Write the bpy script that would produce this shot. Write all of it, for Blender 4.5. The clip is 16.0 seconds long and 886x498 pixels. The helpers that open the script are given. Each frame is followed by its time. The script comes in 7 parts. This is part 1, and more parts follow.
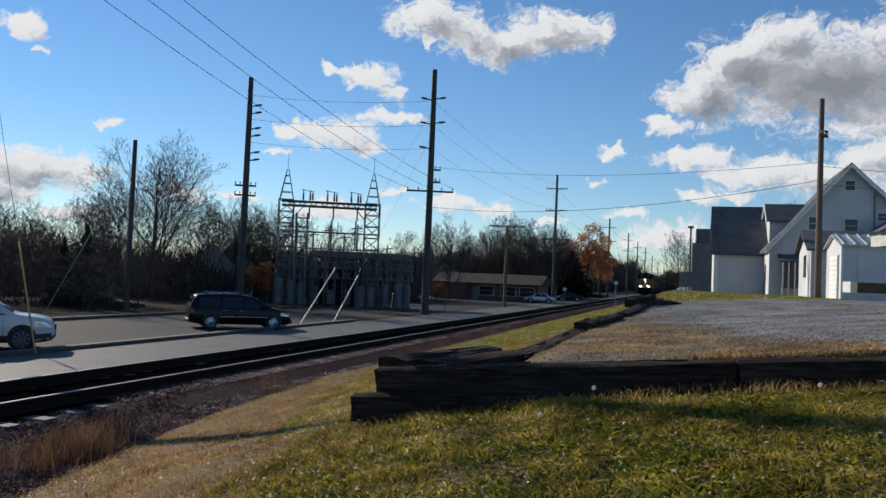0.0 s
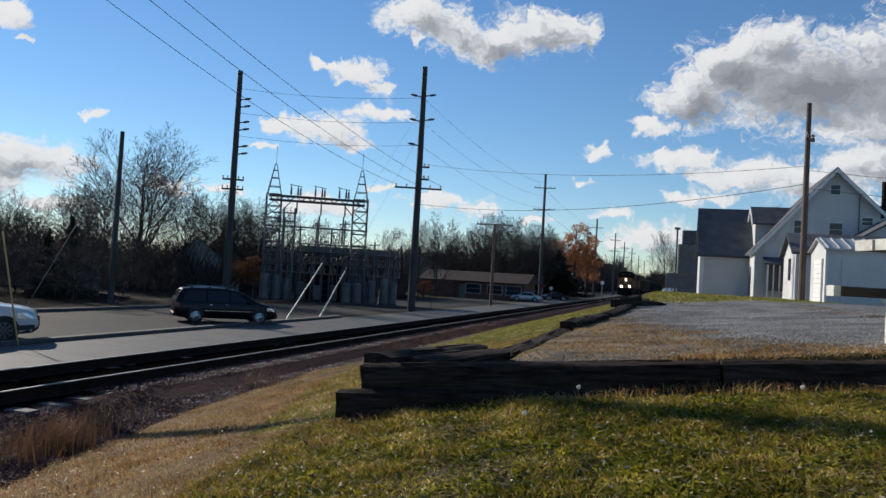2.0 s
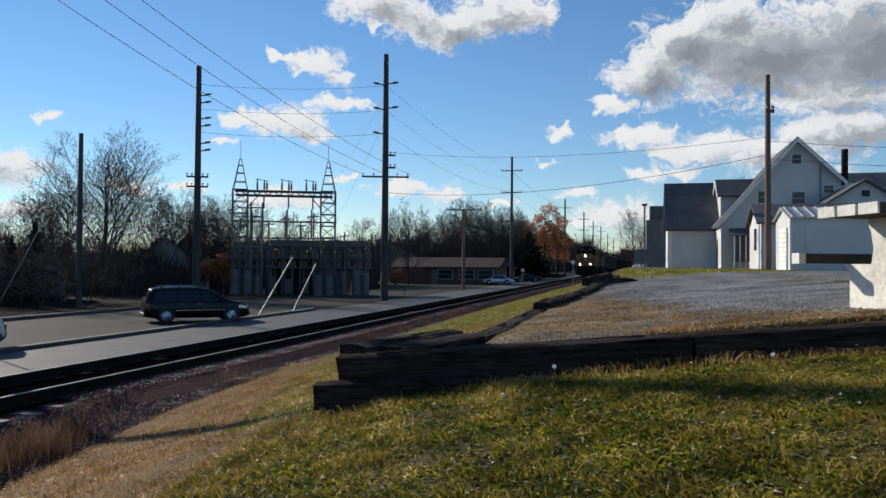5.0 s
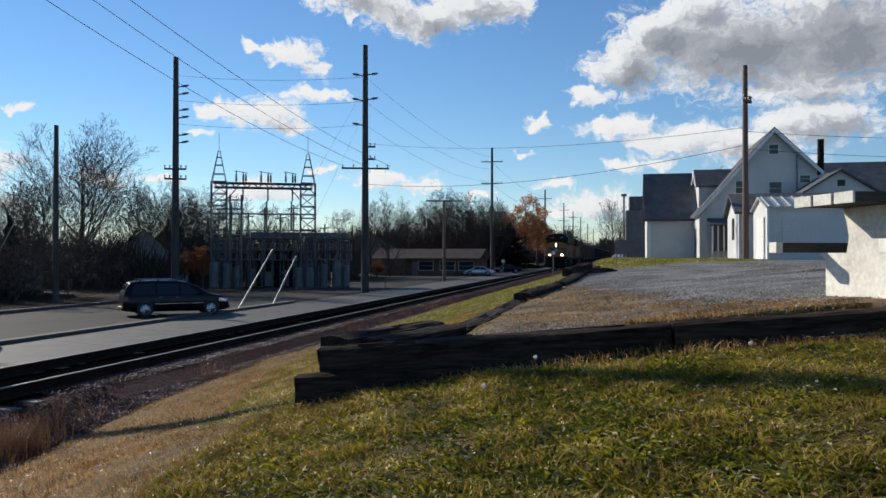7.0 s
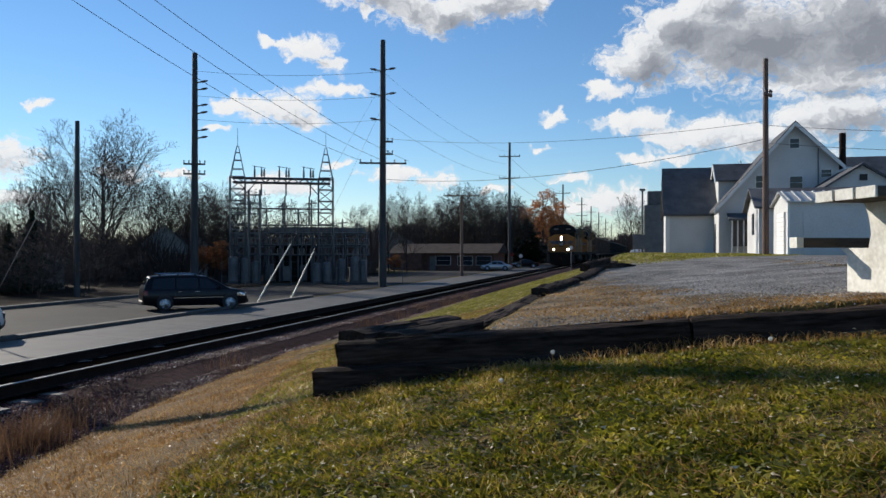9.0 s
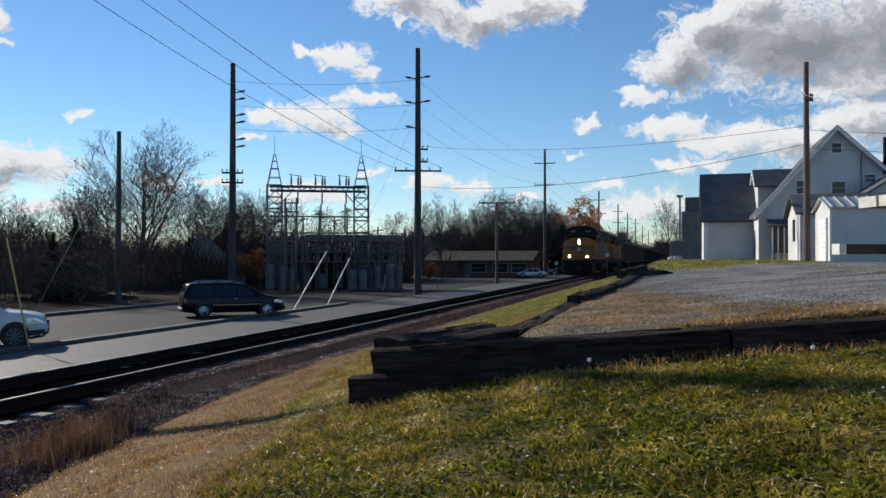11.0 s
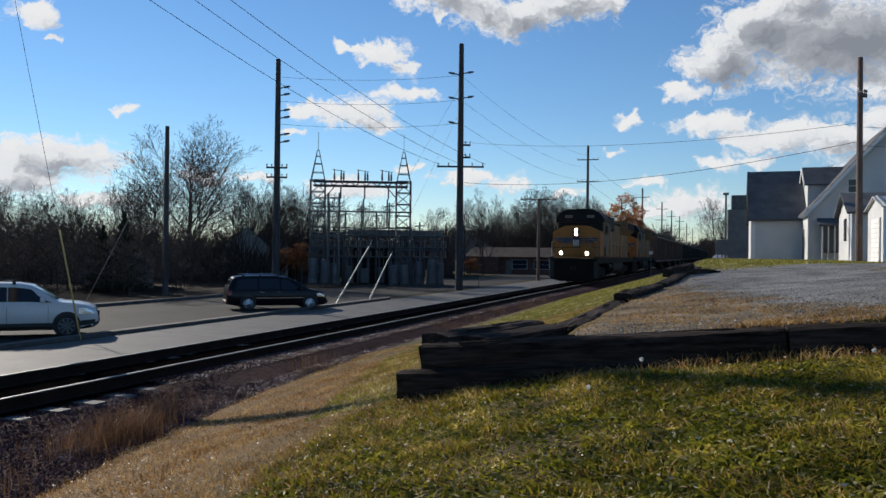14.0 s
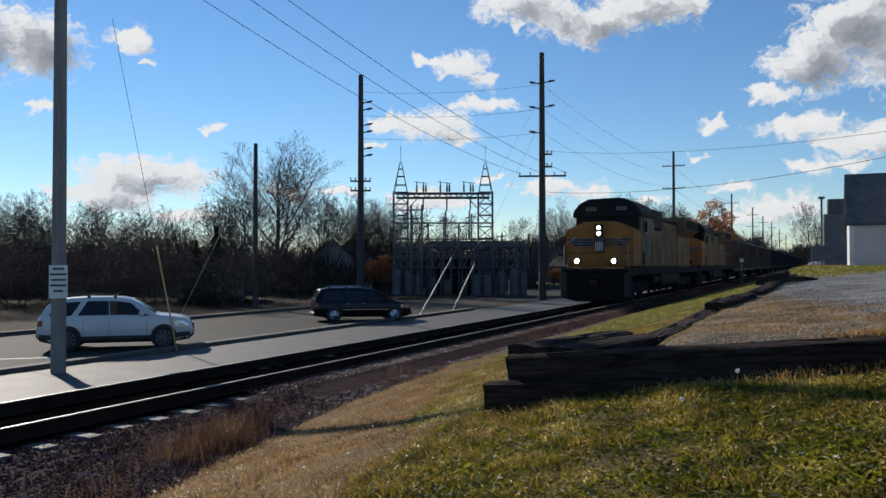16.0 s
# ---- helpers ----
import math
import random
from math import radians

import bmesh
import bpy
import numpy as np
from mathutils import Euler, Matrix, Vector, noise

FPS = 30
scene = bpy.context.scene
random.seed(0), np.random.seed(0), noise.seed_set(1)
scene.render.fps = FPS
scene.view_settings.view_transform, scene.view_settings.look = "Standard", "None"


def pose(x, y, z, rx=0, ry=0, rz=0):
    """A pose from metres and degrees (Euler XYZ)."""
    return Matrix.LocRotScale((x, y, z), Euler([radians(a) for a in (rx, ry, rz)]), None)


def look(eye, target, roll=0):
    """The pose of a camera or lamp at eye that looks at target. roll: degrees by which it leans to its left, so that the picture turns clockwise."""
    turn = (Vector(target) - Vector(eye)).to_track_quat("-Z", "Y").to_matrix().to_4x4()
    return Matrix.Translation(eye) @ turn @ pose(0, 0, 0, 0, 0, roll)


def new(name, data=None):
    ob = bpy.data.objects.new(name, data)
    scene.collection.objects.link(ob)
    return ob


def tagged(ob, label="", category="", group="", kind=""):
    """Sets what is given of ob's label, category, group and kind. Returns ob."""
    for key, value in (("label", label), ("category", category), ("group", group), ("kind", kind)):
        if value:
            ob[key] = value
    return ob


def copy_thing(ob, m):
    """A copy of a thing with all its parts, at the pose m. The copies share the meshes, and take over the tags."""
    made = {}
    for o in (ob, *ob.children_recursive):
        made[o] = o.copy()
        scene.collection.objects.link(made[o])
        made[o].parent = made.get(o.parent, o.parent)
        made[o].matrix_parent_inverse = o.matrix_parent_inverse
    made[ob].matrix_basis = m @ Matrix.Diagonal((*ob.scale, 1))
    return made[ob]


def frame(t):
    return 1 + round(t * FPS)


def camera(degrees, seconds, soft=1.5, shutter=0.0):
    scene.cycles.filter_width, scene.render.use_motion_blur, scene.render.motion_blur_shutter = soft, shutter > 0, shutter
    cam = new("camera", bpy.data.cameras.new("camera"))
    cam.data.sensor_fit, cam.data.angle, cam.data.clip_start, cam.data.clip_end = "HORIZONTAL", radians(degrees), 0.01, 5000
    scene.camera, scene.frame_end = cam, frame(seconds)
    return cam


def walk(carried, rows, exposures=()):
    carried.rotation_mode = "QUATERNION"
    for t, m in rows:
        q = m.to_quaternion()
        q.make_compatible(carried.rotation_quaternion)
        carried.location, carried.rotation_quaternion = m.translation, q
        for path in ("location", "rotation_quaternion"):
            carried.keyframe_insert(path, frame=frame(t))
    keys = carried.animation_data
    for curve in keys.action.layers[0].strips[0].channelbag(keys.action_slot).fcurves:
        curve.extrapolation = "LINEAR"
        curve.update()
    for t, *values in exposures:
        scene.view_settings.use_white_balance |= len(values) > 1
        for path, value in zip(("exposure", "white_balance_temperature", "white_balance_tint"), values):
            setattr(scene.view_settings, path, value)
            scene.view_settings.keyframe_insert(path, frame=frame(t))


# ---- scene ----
# ------------------------------------------------------------- camera and path
EYE = 1.83                      # eye above the rail head, which is z = 0; tracks run along y
cam = camera(57.7, 16.0, soft=1.5)
TURNS = [(0.0, 16.92, 2.09, -2.40), (0.5, 17.49, 1.39, -0.88), (1.0, 16.45, 1.68, -3.28), (1.5, 15.12, 1.85, -2.93),
         (2.0, 15.99, 1.95, -3.29), (2.5, 15.40, 2.99, -2.69), (3.0, 15.30, 3.27, -2.47), (5.5, 13.63, 0.83, 0.0),
         (6.0, 13.15, 0.93, -0.19), (6.5, 13.31, 0.73, 0.19), (7.0, 12.59, 0.46, -0.02), (7.5, 12.99, -0.11, -0.26)]
TURNS += [(8.0, 13.22, 0.37, -0.05), (8.5, 13.66, 0.31, 0.09), (9.0, 13.83, 0.09, -0.07), (11.5, 16.58, 0.78, 0.05),
          (12.0, 16.21, 0.90, 0.13), (12.5, 16.60, 0.68, 0.39), (13.0, 16.73, 0.67, 0.04), (13.5, 17.62, -0.07, -0.49),
          (14.0, 19.23, 0.30, -0.62), (14.5, 20.28, -0.26, -0.73), (15.0, 21.56, -0.07, -0.58), (15.5, 24.39, -0.13, -0.13),
          (16.0, 25.10, 1.03, 0.09)]


def sway(t):
    """The small step to the side near the end."""
    return -0.085 * min(1.0, max(0.0, (t - 12.5) / 2.0))


walk(cam, [(t, pose(sway(t), 0, EYE, 90 + p, r, y)) for t, y, p, r in TURNS], exposures=[(0.0, -0.03, 6600, 11), (6.0, 0.05, 6600, 11), (9.0, 0.1, 6600, 11), (12.5, 0.03, 6600, 11), (16.0, 0.0, 6600, 11)])

# ------------------------------------------------------------- sky and sun
SUN_AZ, SUN_EL = 60.5, 24.0     # degrees to the left of the track's line, and up
SUN_DIR = Vector((-math.sin(radians(SUN_AZ)) * math.cos(radians(SUN_EL)), math.cos(radians(SUN_AZ)) * math.cos(radians(SUN_EL)), math.sin(radians(SUN_EL))))
world = bpy.data.worlds.new("world")
scene.world = world
world.use_nodes = True
wn = world.node_tree.nodes
sky = wn.new("ShaderNodeTexSky")
sky.sky_type, sky.sun_disc = "NISHITA", False
sky.sun_elevation, sky.sun_rotation = radians(SUN_EL), radians(-SUN_AZ)
sky.air_density, sky.dust_density, sky.ozone_density = 1.0, 0.0, 5.0
wn["Background"].inputs["Strength"].default_value = 0.116
rich = wn.new("ShaderNodeHueSaturation")
rich.inputs["Saturation"].default_value = 1.08
world.node_tree.links.new(sky.outputs[0], rich.inputs["Color"])
world.node_tree.links.new(rich.outputs[0], wn["Background"].inputs["Color"])
sun = new("sun", bpy.data.lights.new("sun", "SUN"))
sun.data.energy, sun.data.angle, sun.data.color = 5.0, radians(0.53), (1.0, 0.93, 0.82)
sun.matrix_world = look(SUN_DIR * 50, (0, 0, 0))


# ------------------------------------------------------------- materials
def nodes_of(name):
    m = bpy.data.materials.new(name)
    m.use_nodes = True
    return m, m.node_tree.nodes, m.node_tree.links


def ramp(n, stops):
    r = n.new("ShaderNodeValToRGB")
    while len(r.color_ramp.elements) < len(stops):
        r.color_ramp.elements.new(0.5)
    for e, (p, c) in zip(r.color_ramp.elements, stops):
        e.position, e.color = p, (*c, 1)
    return r


def surface(name, dark, light, scale=6.0, fine=60.0, rough=0.8, metal=0.0, bump=0.3, depth=0.01, stretch=(1, 1, 1), piece=0.0, coat=0.0, spec=0.5, tight=0.17):
    """A worn surface: two scales of colour change, fine relief; piece varies it from object to object."""
    m, n, l = nodes_of(name)
    b = n["Principled BSDF"]
    co = n.new("ShaderNodeTexCoord")
    mp = n.new("ShaderNodeMapping")
    mp.inputs["Scale"].default_value = stretch
    l.new(co.outputs["Object"], mp.inputs["Vector"])
    big, small = n.new("ShaderNodeTexNoise"), n.new("ShaderNodeTexNoise")
    for t, sc, det in ((big, scale, 5), (small, fine, 4)):
        t.inputs["Scale"].default_value, t.inputs["Detail"].default_value = sc, det
        l.new(mp.outputs["Vector"], t.inputs["Vector"])
    mix = n.new("ShaderNodeMath")
    mix.operation = "MULTIPLY_ADD"
    l.new(small.outputs["Fac"], mix.inputs[0])
    mix.inputs[1].default_value = 0.45
    half = n.new("ShaderNodeMath")
    half.operation = "MULTIPLY"
    half.inputs[1].default_value = 0.55
    l.new(big.outputs["Fac"], half.inputs[0])
    l.new(half.outputs[0], mix.inputs[2])
    r = ramp(n, [(0.5 - tight, dark), (0.5 + tight, light)])
    l.new(mix.outputs[0], r.inputs[0])
    out = r.outputs[0]
    if piece:
        info, hsv, mr = n.new("ShaderNodeObjectInfo"), n.new("ShaderNodeHueSaturation"), n.new("ShaderNodeMapRange")
        mr.inputs["To Min"].default_value, mr.inputs["To Max"].default_value = 1 - piece, 1 + piece
        l.new(info.outputs["Random"], mr.inputs["Value"])
        l.new(mr.outputs[0], hsv.inputs["Value"])
        l.new(out, hsv.inputs["Color"])
        out = hsv.outputs[0]
    l.new(out, b.inputs["Base Color"])
    b.inputs["Roughness"].default_value, b.inputs["Metallic"].default_value = rough, metal
    b.inputs["Coat Weight"].default_value = coat
    b.inputs["Specular IOR Level"].default_value = spec
    if bump:
        bp = n.new("ShaderNodeBump")
        bp.inputs["Strength"].default_value, bp.inputs["Distance"].default_value = bump, depth
        l.new(mix.outputs[0], bp.inputs["Height"])
        l.new(bp.outputs[0], b.inputs["Normal"])
    return m


def blades(name, stops, through_light=0.45, spec=0.28):
    """Grass and leaves: each island its own shade, some light coming through."""
    m, n, l = nodes_of(name)
    b = n["Principled BSDF"]
    geo = n.new("ShaderNodeNewGeometry")
    co = n.new("ShaderNodeTexCoord")
    patch = n.new("ShaderNodeTexNoise")
    patch.inputs["Scale"].default_value, patch.inputs["Detail"].default_value = 2.2, 5
    l.new(co.outputs["Object"], patch.inputs["Vector"])
    ma = n.new("ShaderNodeMath")
    ma.operation = "MULTIPLY_ADD"
    l.new(geo.outputs["Random Per Island"], ma.inputs[0])
    ma.inputs[1].default_value = 0.5
    sub = n.new("ShaderNodeMapRange")
    sub.inputs["From Min"].default_value, sub.inputs["From Max"].default_value = 0.33, 0.67
    sub.inputs["To Min"].default_value, sub.inputs["To Max"].default_value = 0.0, 0.55
    l.new(patch.outputs["Fac"], sub.inputs["Value"])
    l.new(sub.outputs[0], ma.inputs[2])
    r = ramp(n, stops)
    l.new(ma.outputs[0], r.inputs[0])
    l.new(r.outputs[0], b.inputs["Base Color"])
    b.inputs["Roughness"].default_value = 0.5
    b.inputs["Specular IOR Level"].default_value = spec
    tr, mx = n.new("ShaderNodeBsdfTranslucent"), n.new("ShaderNodeMixShader")
    l.new(r.outputs[0], tr.inputs["Color"])
    mx.inputs[0].default_value = through_light
    l.new(b.outputs[0], mx.inputs[1])
    l.new(tr.outputs[0], mx.inputs[2])
    l.new(mx.outputs[0], n["Material Output"].inputs["Surface"])
    return m


def glow(name, color, strength):
    m, n, l = nodes_of(name)
    b = n["Principled BSDF"]
    b.inputs["Base Color"].default_value = (*color, 1)
    b.inputs["Emission Color"].default_value = (*color, 1)
    b.inputs["Emission Strength"].default_value = strength
    return m


def glassy(name, tint, rough=0.05, shine=0.6):
    m, n, l = nodes_of(name)
    b = n["Principled BSDF"]
    b.inputs["Base Color"].default_value = (*tint, 1)
    b.inputs["Roughness"].default_value = rough
    b.inputs["Specular IOR Level"].default_value = shine
    b.inputs["Coat Weight"].default_value = shine * 0.5
    return m


def ground_material():
    """Turf with dry straw patches, soil between; straw takes over on the bank beside the ballast."""
    m, n, l = nodes_of("turf_soil")
    b = n["Principled BSDF"]
    co = n.new("ShaderNodeTexCoord")
    a, c, d = (n.new("ShaderNodeTexNoise") for _ in range(3))
    for t, sc in ((a, 0.55), (c, 7.0), (d, 45.0)):
        t.inputs["Scale"].default_value, t.inputs["Detail"].default_value = sc, 5
        l.new(co.outputs["Object"], t.inputs["Vector"])
    green = ramp(n, [(0.3, (0.03, 0.023, 0.009)), (0.52, (0.085, 0.066, 0.02)), (0.72, (0.19, 0.13, 0.055))])
    straw = ramp(n, [(0.36, (0.055, 0.031, 0.013)), (0.64, (0.27, 0.16, 0.065))])
    l.new(c.outputs["Fac"], green.inputs[0])
    l.new(d.outputs["Fac"], straw.inputs[0])
    sep = n.new("ShaderNodeSeparateXYZ")
    l.new(co.outputs["Object"], sep.inputs[0])
    band = n.new("ShaderNodeMapRange")          # straw towards the foot of the bank near the lawn
    band.inputs["From Min"].default_value, band.inputs["From Max"].default_value = -2.2, -4.2
    l.new(sep.outputs["X"], band.inputs["Value"])
    far = n.new("ShaderNodeMapRange")
    far.inputs["From Min"].default_value, far.inputs["From Max"].default_value = 16.0, 8.0
    l.new(sep.outputs["Y"], far.inputs["Value"])
    near = n.new("ShaderNodeMath")
    near.operation = "MULTIPLY"
    l.new(band.outputs[0], near.inputs[0])
    l.new(far.outputs[0], near.inputs[1])
    mix2 = n.new("ShaderNodeMath")
    mix2.operation, mix2.use_clamp = "MULTIPLY_ADD", True
    l.new(a.outputs["Fac"], mix2.inputs[0])
    mix2.inputs[1].default_value = 0.55
    l.new(near.outputs[0], mix2.inputs[2])
    cut = n.new("ShaderNodeMapRange")
    cut.inputs["From Min"].default_value, cut.inputs["From Max"].default_value = 0.25, 1.0
    l.new(mix2.outputs[0], cut.inputs["Value"])
    mc = n.new("ShaderNodeMix")
    mc.data_type = "RGBA"
    l.new(cut.outputs[0], mc.inputs["Factor"])
    l.new(green.outputs[0], mc.inputs["A"])
    l.new(straw.outputs[0], mc.inputs["B"])
    l.new(mc.outputs["Result"], b.inputs["Base Color"])
    b.inputs["Roughness"].default_value = 0.95
    b.inputs["Specular IOR Level"].default_value = 0.15
    bp = n.new("ShaderNodeBump")
    bp.inputs["Strength"].default_value, bp.inputs["Distance"].default_value = 0.8, 0.03
    l.new(d.outputs["Fac"], bp.inputs["Height"])
    l.new(bp.outputs[0], b.inputs["Normal"])
    return m


TURF = ground_material()
LAWN = blades("lawn_blades", [(0.05, (0.05, 0.048, 0.004)), (0.35, (0.182, 0.158, 0.012)), (0.7, (0.38, 0.28, 0.034)), (0.96, (0.8, 0.62, 0.28))], 0.5)
BANK = blades("bank_grass_blades", [(0.05, (0.06, 0.072, 0.009)), (0.35, (0.165, 0.172, 0.02)), (0.7, (0.30, 0.265, 0.045)), (0.96, (0.66, 0.56, 0.31))], 0.5)
CLOVER = blades("clover_leaves", [(0.1, (0.038, 0.048, 0.004)), (0.55, (0.155, 0.158, 0.013)), (0.95, (0.44, 0.36, 0.045))], 0.5)
LITTER = blades("leaf_litter", [(0.1, (0.16, 0.08, 0.035)), (0.5, (0.42, 0.30, 0.17)), (0.95, (0.75, 0.68, 0.52))], 0.25)
STRAW = blades("straw_blades", [(0.1, (0.115, 0.056, 0.013)), (0.5, (0.35, 0.19, 0.062)), (0.9, (0.64, 0.43, 0.185))], 0.4, 0.12)
WEED = blades("weed_blades", [(0.1, (0.065, 0.034, 0.019)), (0.9, (0.21, 0.118, 0.064))], 0.35)
LEAF_RUST = blades("rust_leaves", [(0.1, (0.22, 0.085, 0.035)), (0.9, (0.46, 0.21, 0.095))], 0.6)
LEAF_BROWN = blades("brown_leaves", [(0.1, (0.06, 0.028, 0.014)), (0.9, (0.17, 0.075, 0.035))], 0.35)
NEEDLES = blades("conifer_needles", [(0.1, (0.008, 0.014, 0.007)), (0.9, (0.025, 0.04, 0.018))], 0.15)
GRAVEL = surface("gravel", (0.07, 0.067, 0.062), (0.27, 0.26, 0.245), 1.2, 26, 0.95, bump=1.0, depth=0.04, tight=0.11, spec=0.15)
DIRT = surface("dry_dirt", (0.05, 0.037, 0.02), (0.29, 0.21, 0.125), 1.6, 22, 0.95, bump=1.0, depth=0.04, tight=0.11, spec=0.1)
PLANK = surface("dark_weathered_plank", (0.03, 0.024, 0.018), (0.085, 0.07, 0.055), 3, 30, 0.85, bump=0.5, stretch=(0.3, 2, 2))
GRIT = blades("pale_grit", [(0.1, (0.12, 0.105, 0.09)), (0.5, (0.28, 0.255, 0.225)), (0.95, (0.6, 0.56, 0.5))], 0.0, 0.06)
BALLAST = surface("ballast", (0.012, 0.006, 0.006), (0.072, 0.033, 0.033), 9, 40, 0.95, bump=1.0, depth=0.05, spec=0.06)
# soil colour kept dark to carry the shade of the woods
SHADED_FLOOR = surface("shaded_leafy_soil", (0.012, 0.008, 0.006), (0.055, 0.036, 0.024), 1.5, 18, 0.95, bump=1.0, depth=0.05, spec=0.08)
# near-black, the shade between the rails put into the ballast colour
RAIL_SHADE = surface("oily_ballast", (0.0012, 0.001, 0.001), (0.006, 0.005, 0.0045), 4, 24, 1.0, bump=0.6, depth=0.05, spec=0.0)
STONE = blades("crushed_stone", [(0.1, (0.032, 0.012, 0.012)), (0.5, (0.105, 0.044, 0.042)), (0.82, (0.2, 0.108, 0.1)), (1.0, (0.55, 0.45, 0.42))], 0.0, 0.05)
CONCRETE = surface("street_concrete", (0.048, 0.046, 0.042), (0.10, 0.096, 0.087), 0.9, 30, 0.72, bump=0.5, depth=0.015, spec=0.32)
ASPHALT = surface("street_asphalt", (0.02, 0.0195, 0.018), (0.045, 0.043, 0.039), 0.4, 25, 0.85, bump=0.4, spec=0.12)
KERB = surface("kerb_stone", (0.05, 0.047, 0.043), (0.12, 0.115, 0.11), 2, 30, 0.9)
TIE_WOOD = surface("creosote_wood", (0.005, 0.0037, 0.003), (0.082, 0.058, 0.047), 7, 46, 0.95, bump=1.0, depth=0.05, stretch=(1, 0.10, 1), piece=0.2, spec=0.08, tight=0.14)
TIE_END = surface("split_end_grain", (0.006, 0.005, 0.004), (0.045, 0.035, 0.028), 14, 60, 0.95, bump=1.0, depth=0.03, spec=0.15)
TIE_GREY = surface("weathered_tie", (0.05, 0.043, 0.036), (0.19, 0.172, 0.152), 3, 30, 0.8, bump=0.6, piece=0.3)
STEEL_BRIGHT = surface("rail_head", (0.16, 0.15, 0.14), (0.42, 0.40, 0.38), 2.5, 30, 0.55, 0.7, bump=0.15)
RUST = surface("rusted_steel", (0.012, 0.008, 0.006), (0.042, 0.025, 0.018), 3, 50, 0.9, 0.0, spec=0.15)
POLE_WOOD = surface("pole_wood", (0.030, 0.030, 0.031), (0.092, 0.090, 0.092), 2, 24, 0.85, bump=0.4, stretch=(4, 4, 0.3), piece=0.12, spec=0.25)
POLE_PALE = surface("pole_pale_wood", (0.15, 0.13, 0.12), (0.30, 0.27, 0.25), 2, 24, 0.85, bump=0.4, stretch=(4, 4, 0.3))
POLE_RED = surface("pole_brown_wood", (0.08, 0.05, 0.038), (0.2, 0.13, 0.10), 2, 24, 0.85, bump=0.4, stretch=(4, 4, 0.3))
GALV = surface("galvanised_steel", (0.055, 0.06, 0.065), (0.14, 0.145, 0.15), 2, 30, 0.55, 0.2, bump=0.1)
GREY_PAINT = surface("grey_equipment_paint", (0.07, 0.075, 0.08), (0.15, 0.155, 0.16), 1, 20, 0.5, bump=0.1)
WIRE = surface("wire", (0.02, 0.02, 0.02), (0.05, 0.05, 0.05), 1, 10, 0.6)
CERAMIC = surface("insulator", (0.06, 0.05, 0.05), (0.15, 0.12, 0.11), 3, 20, 0.3)
GUARD = surface("yellow_guy_guard", (0.46, 0.27, 0.07), (0.62, 0.40, 0.14), 3, 30, 0.5)
GUARD_PALE = surface("pale_guy_guard", (0.5, 0.45, 0.33), (0.7, 0.63, 0.48), 3, 30, 0.5)
SIDING = surface("white_siding", (0.50, 0.50, 0.49), (0.66, 0.66, 0.645), 0.6, 14, 0.65, bump=0.1)
SIDING_DULL = surface("weathered_pale_siding", (0.22, 0.215, 0.21), (0.36, 0.355, 0.345), 0.8, 14, 0.75, bump=0.1)
WHITE = surface("white_paint", (0.70, 0.70, 0.67), (0.84, 0.83, 0.80), 2, 25, 0.6, bump=0.15)
TABLE_WHITE = surface("chipped_white_paint", (0.50, 0.48, 0.41), (0.84, 0.82, 0.74), 3.2, 28, 0.7, bump=0.35)
SHINGLE = surface("dark_shingle", (0.055, 0.057, 0.062), (0.135, 0.14, 0.15), 1.2, 18, 0.9, bump=0.5, spec=0.2)
TIN = surface("ribbed_tin", (0.35, 0.35, 0.34), (0.6, 0.6, 0.58), 1, 20, 0.45, 0.5)
BRICK = surface("brown_brick", (0.08, 0.04, 0.028), (0.19, 0.10, 0.07), 2, 20, 0.9)
ROOF_BROWN = surface("brown_shingle", (0.035, 0.027, 0.023), (0.085, 0.068, 0.06), 1.2, 18, 0.95, bump=0.4, spec=0.1)
HOUSE_DULL = surface("dull_house_paint", (0.13, 0.12, 0.11), (0.24, 0.225, 0.21), 1, 12, 0.85)
PANE = glassy("window_glass", (0.03, 0.033, 0.04), 0.12, 0.35)
LOCO_GLASS = glassy("loco_glass", (0.006, 0.006, 0.007), 0.5, 0.12)
CAR_GLASS = glassy("car_glass", (0.008, 0.009, 0.012), 0.06, 0.35)
VAN_PAINT = surface("black_car_paint", (0.004, 0.004, 0.006), (0.008, 0.008, 0.011), 1, 10, 0.3, bump=0, coat=0.15, spec=0.2)
SUV_PAINT = surface("white_car_paint", (0.55, 0.545, 0.535), (0.64, 0.635, 0.62), 1, 10, 0.35, bump=0, coat=0.6)
SILVER_PAINT = surface("silver_car_paint", (0.45, 0.46, 0.47), (0.55, 0.56, 0.57), 1, 10, 0.3, 0.5, bump=0, coat=1.0)
DARK_TRIM = surface("dark_trim", (0.012, 0.012, 0.012), (0.03, 0.03, 0.03), 2, 20, 0.6)
CHROME = surface("bright_metal", (0.6, 0.6, 0.6), (0.8, 0.8, 0.8), 2, 20, 0.2, 1.0, bump=0)
TYRE = surface("tyre_rubber", (0.01, 0.01, 0.01), (0.03, 0.03, 0.03), 5, 40, 0.85)
TAIL = surface("tail_lamp", (0.16, 0.012, 0.012), (0.28, 0.03, 0.03), 5, 40, 0.2, bump=0)
LOCO_YELLOW = surface("loco_yellow", (0.21, 0.082, 0.018), (0.40, 0.162, 0.038), 0.9, 16, 0.65, bump=0.1, spec=0.25)
LOCO_SIDE = surface("dusty_loco_yellow", (0.115, 0.072, 0.036), (0.27, 0.172, 0.092), 0.8, 9, 0.75, bump=0.1, spec=0.2)
LOCO_GREY = surface("loco_grey", (0.006, 0.0065, 0.007), (0.022, 0.0225, 0.024), 1, 16, 0.7, spec=0.15)
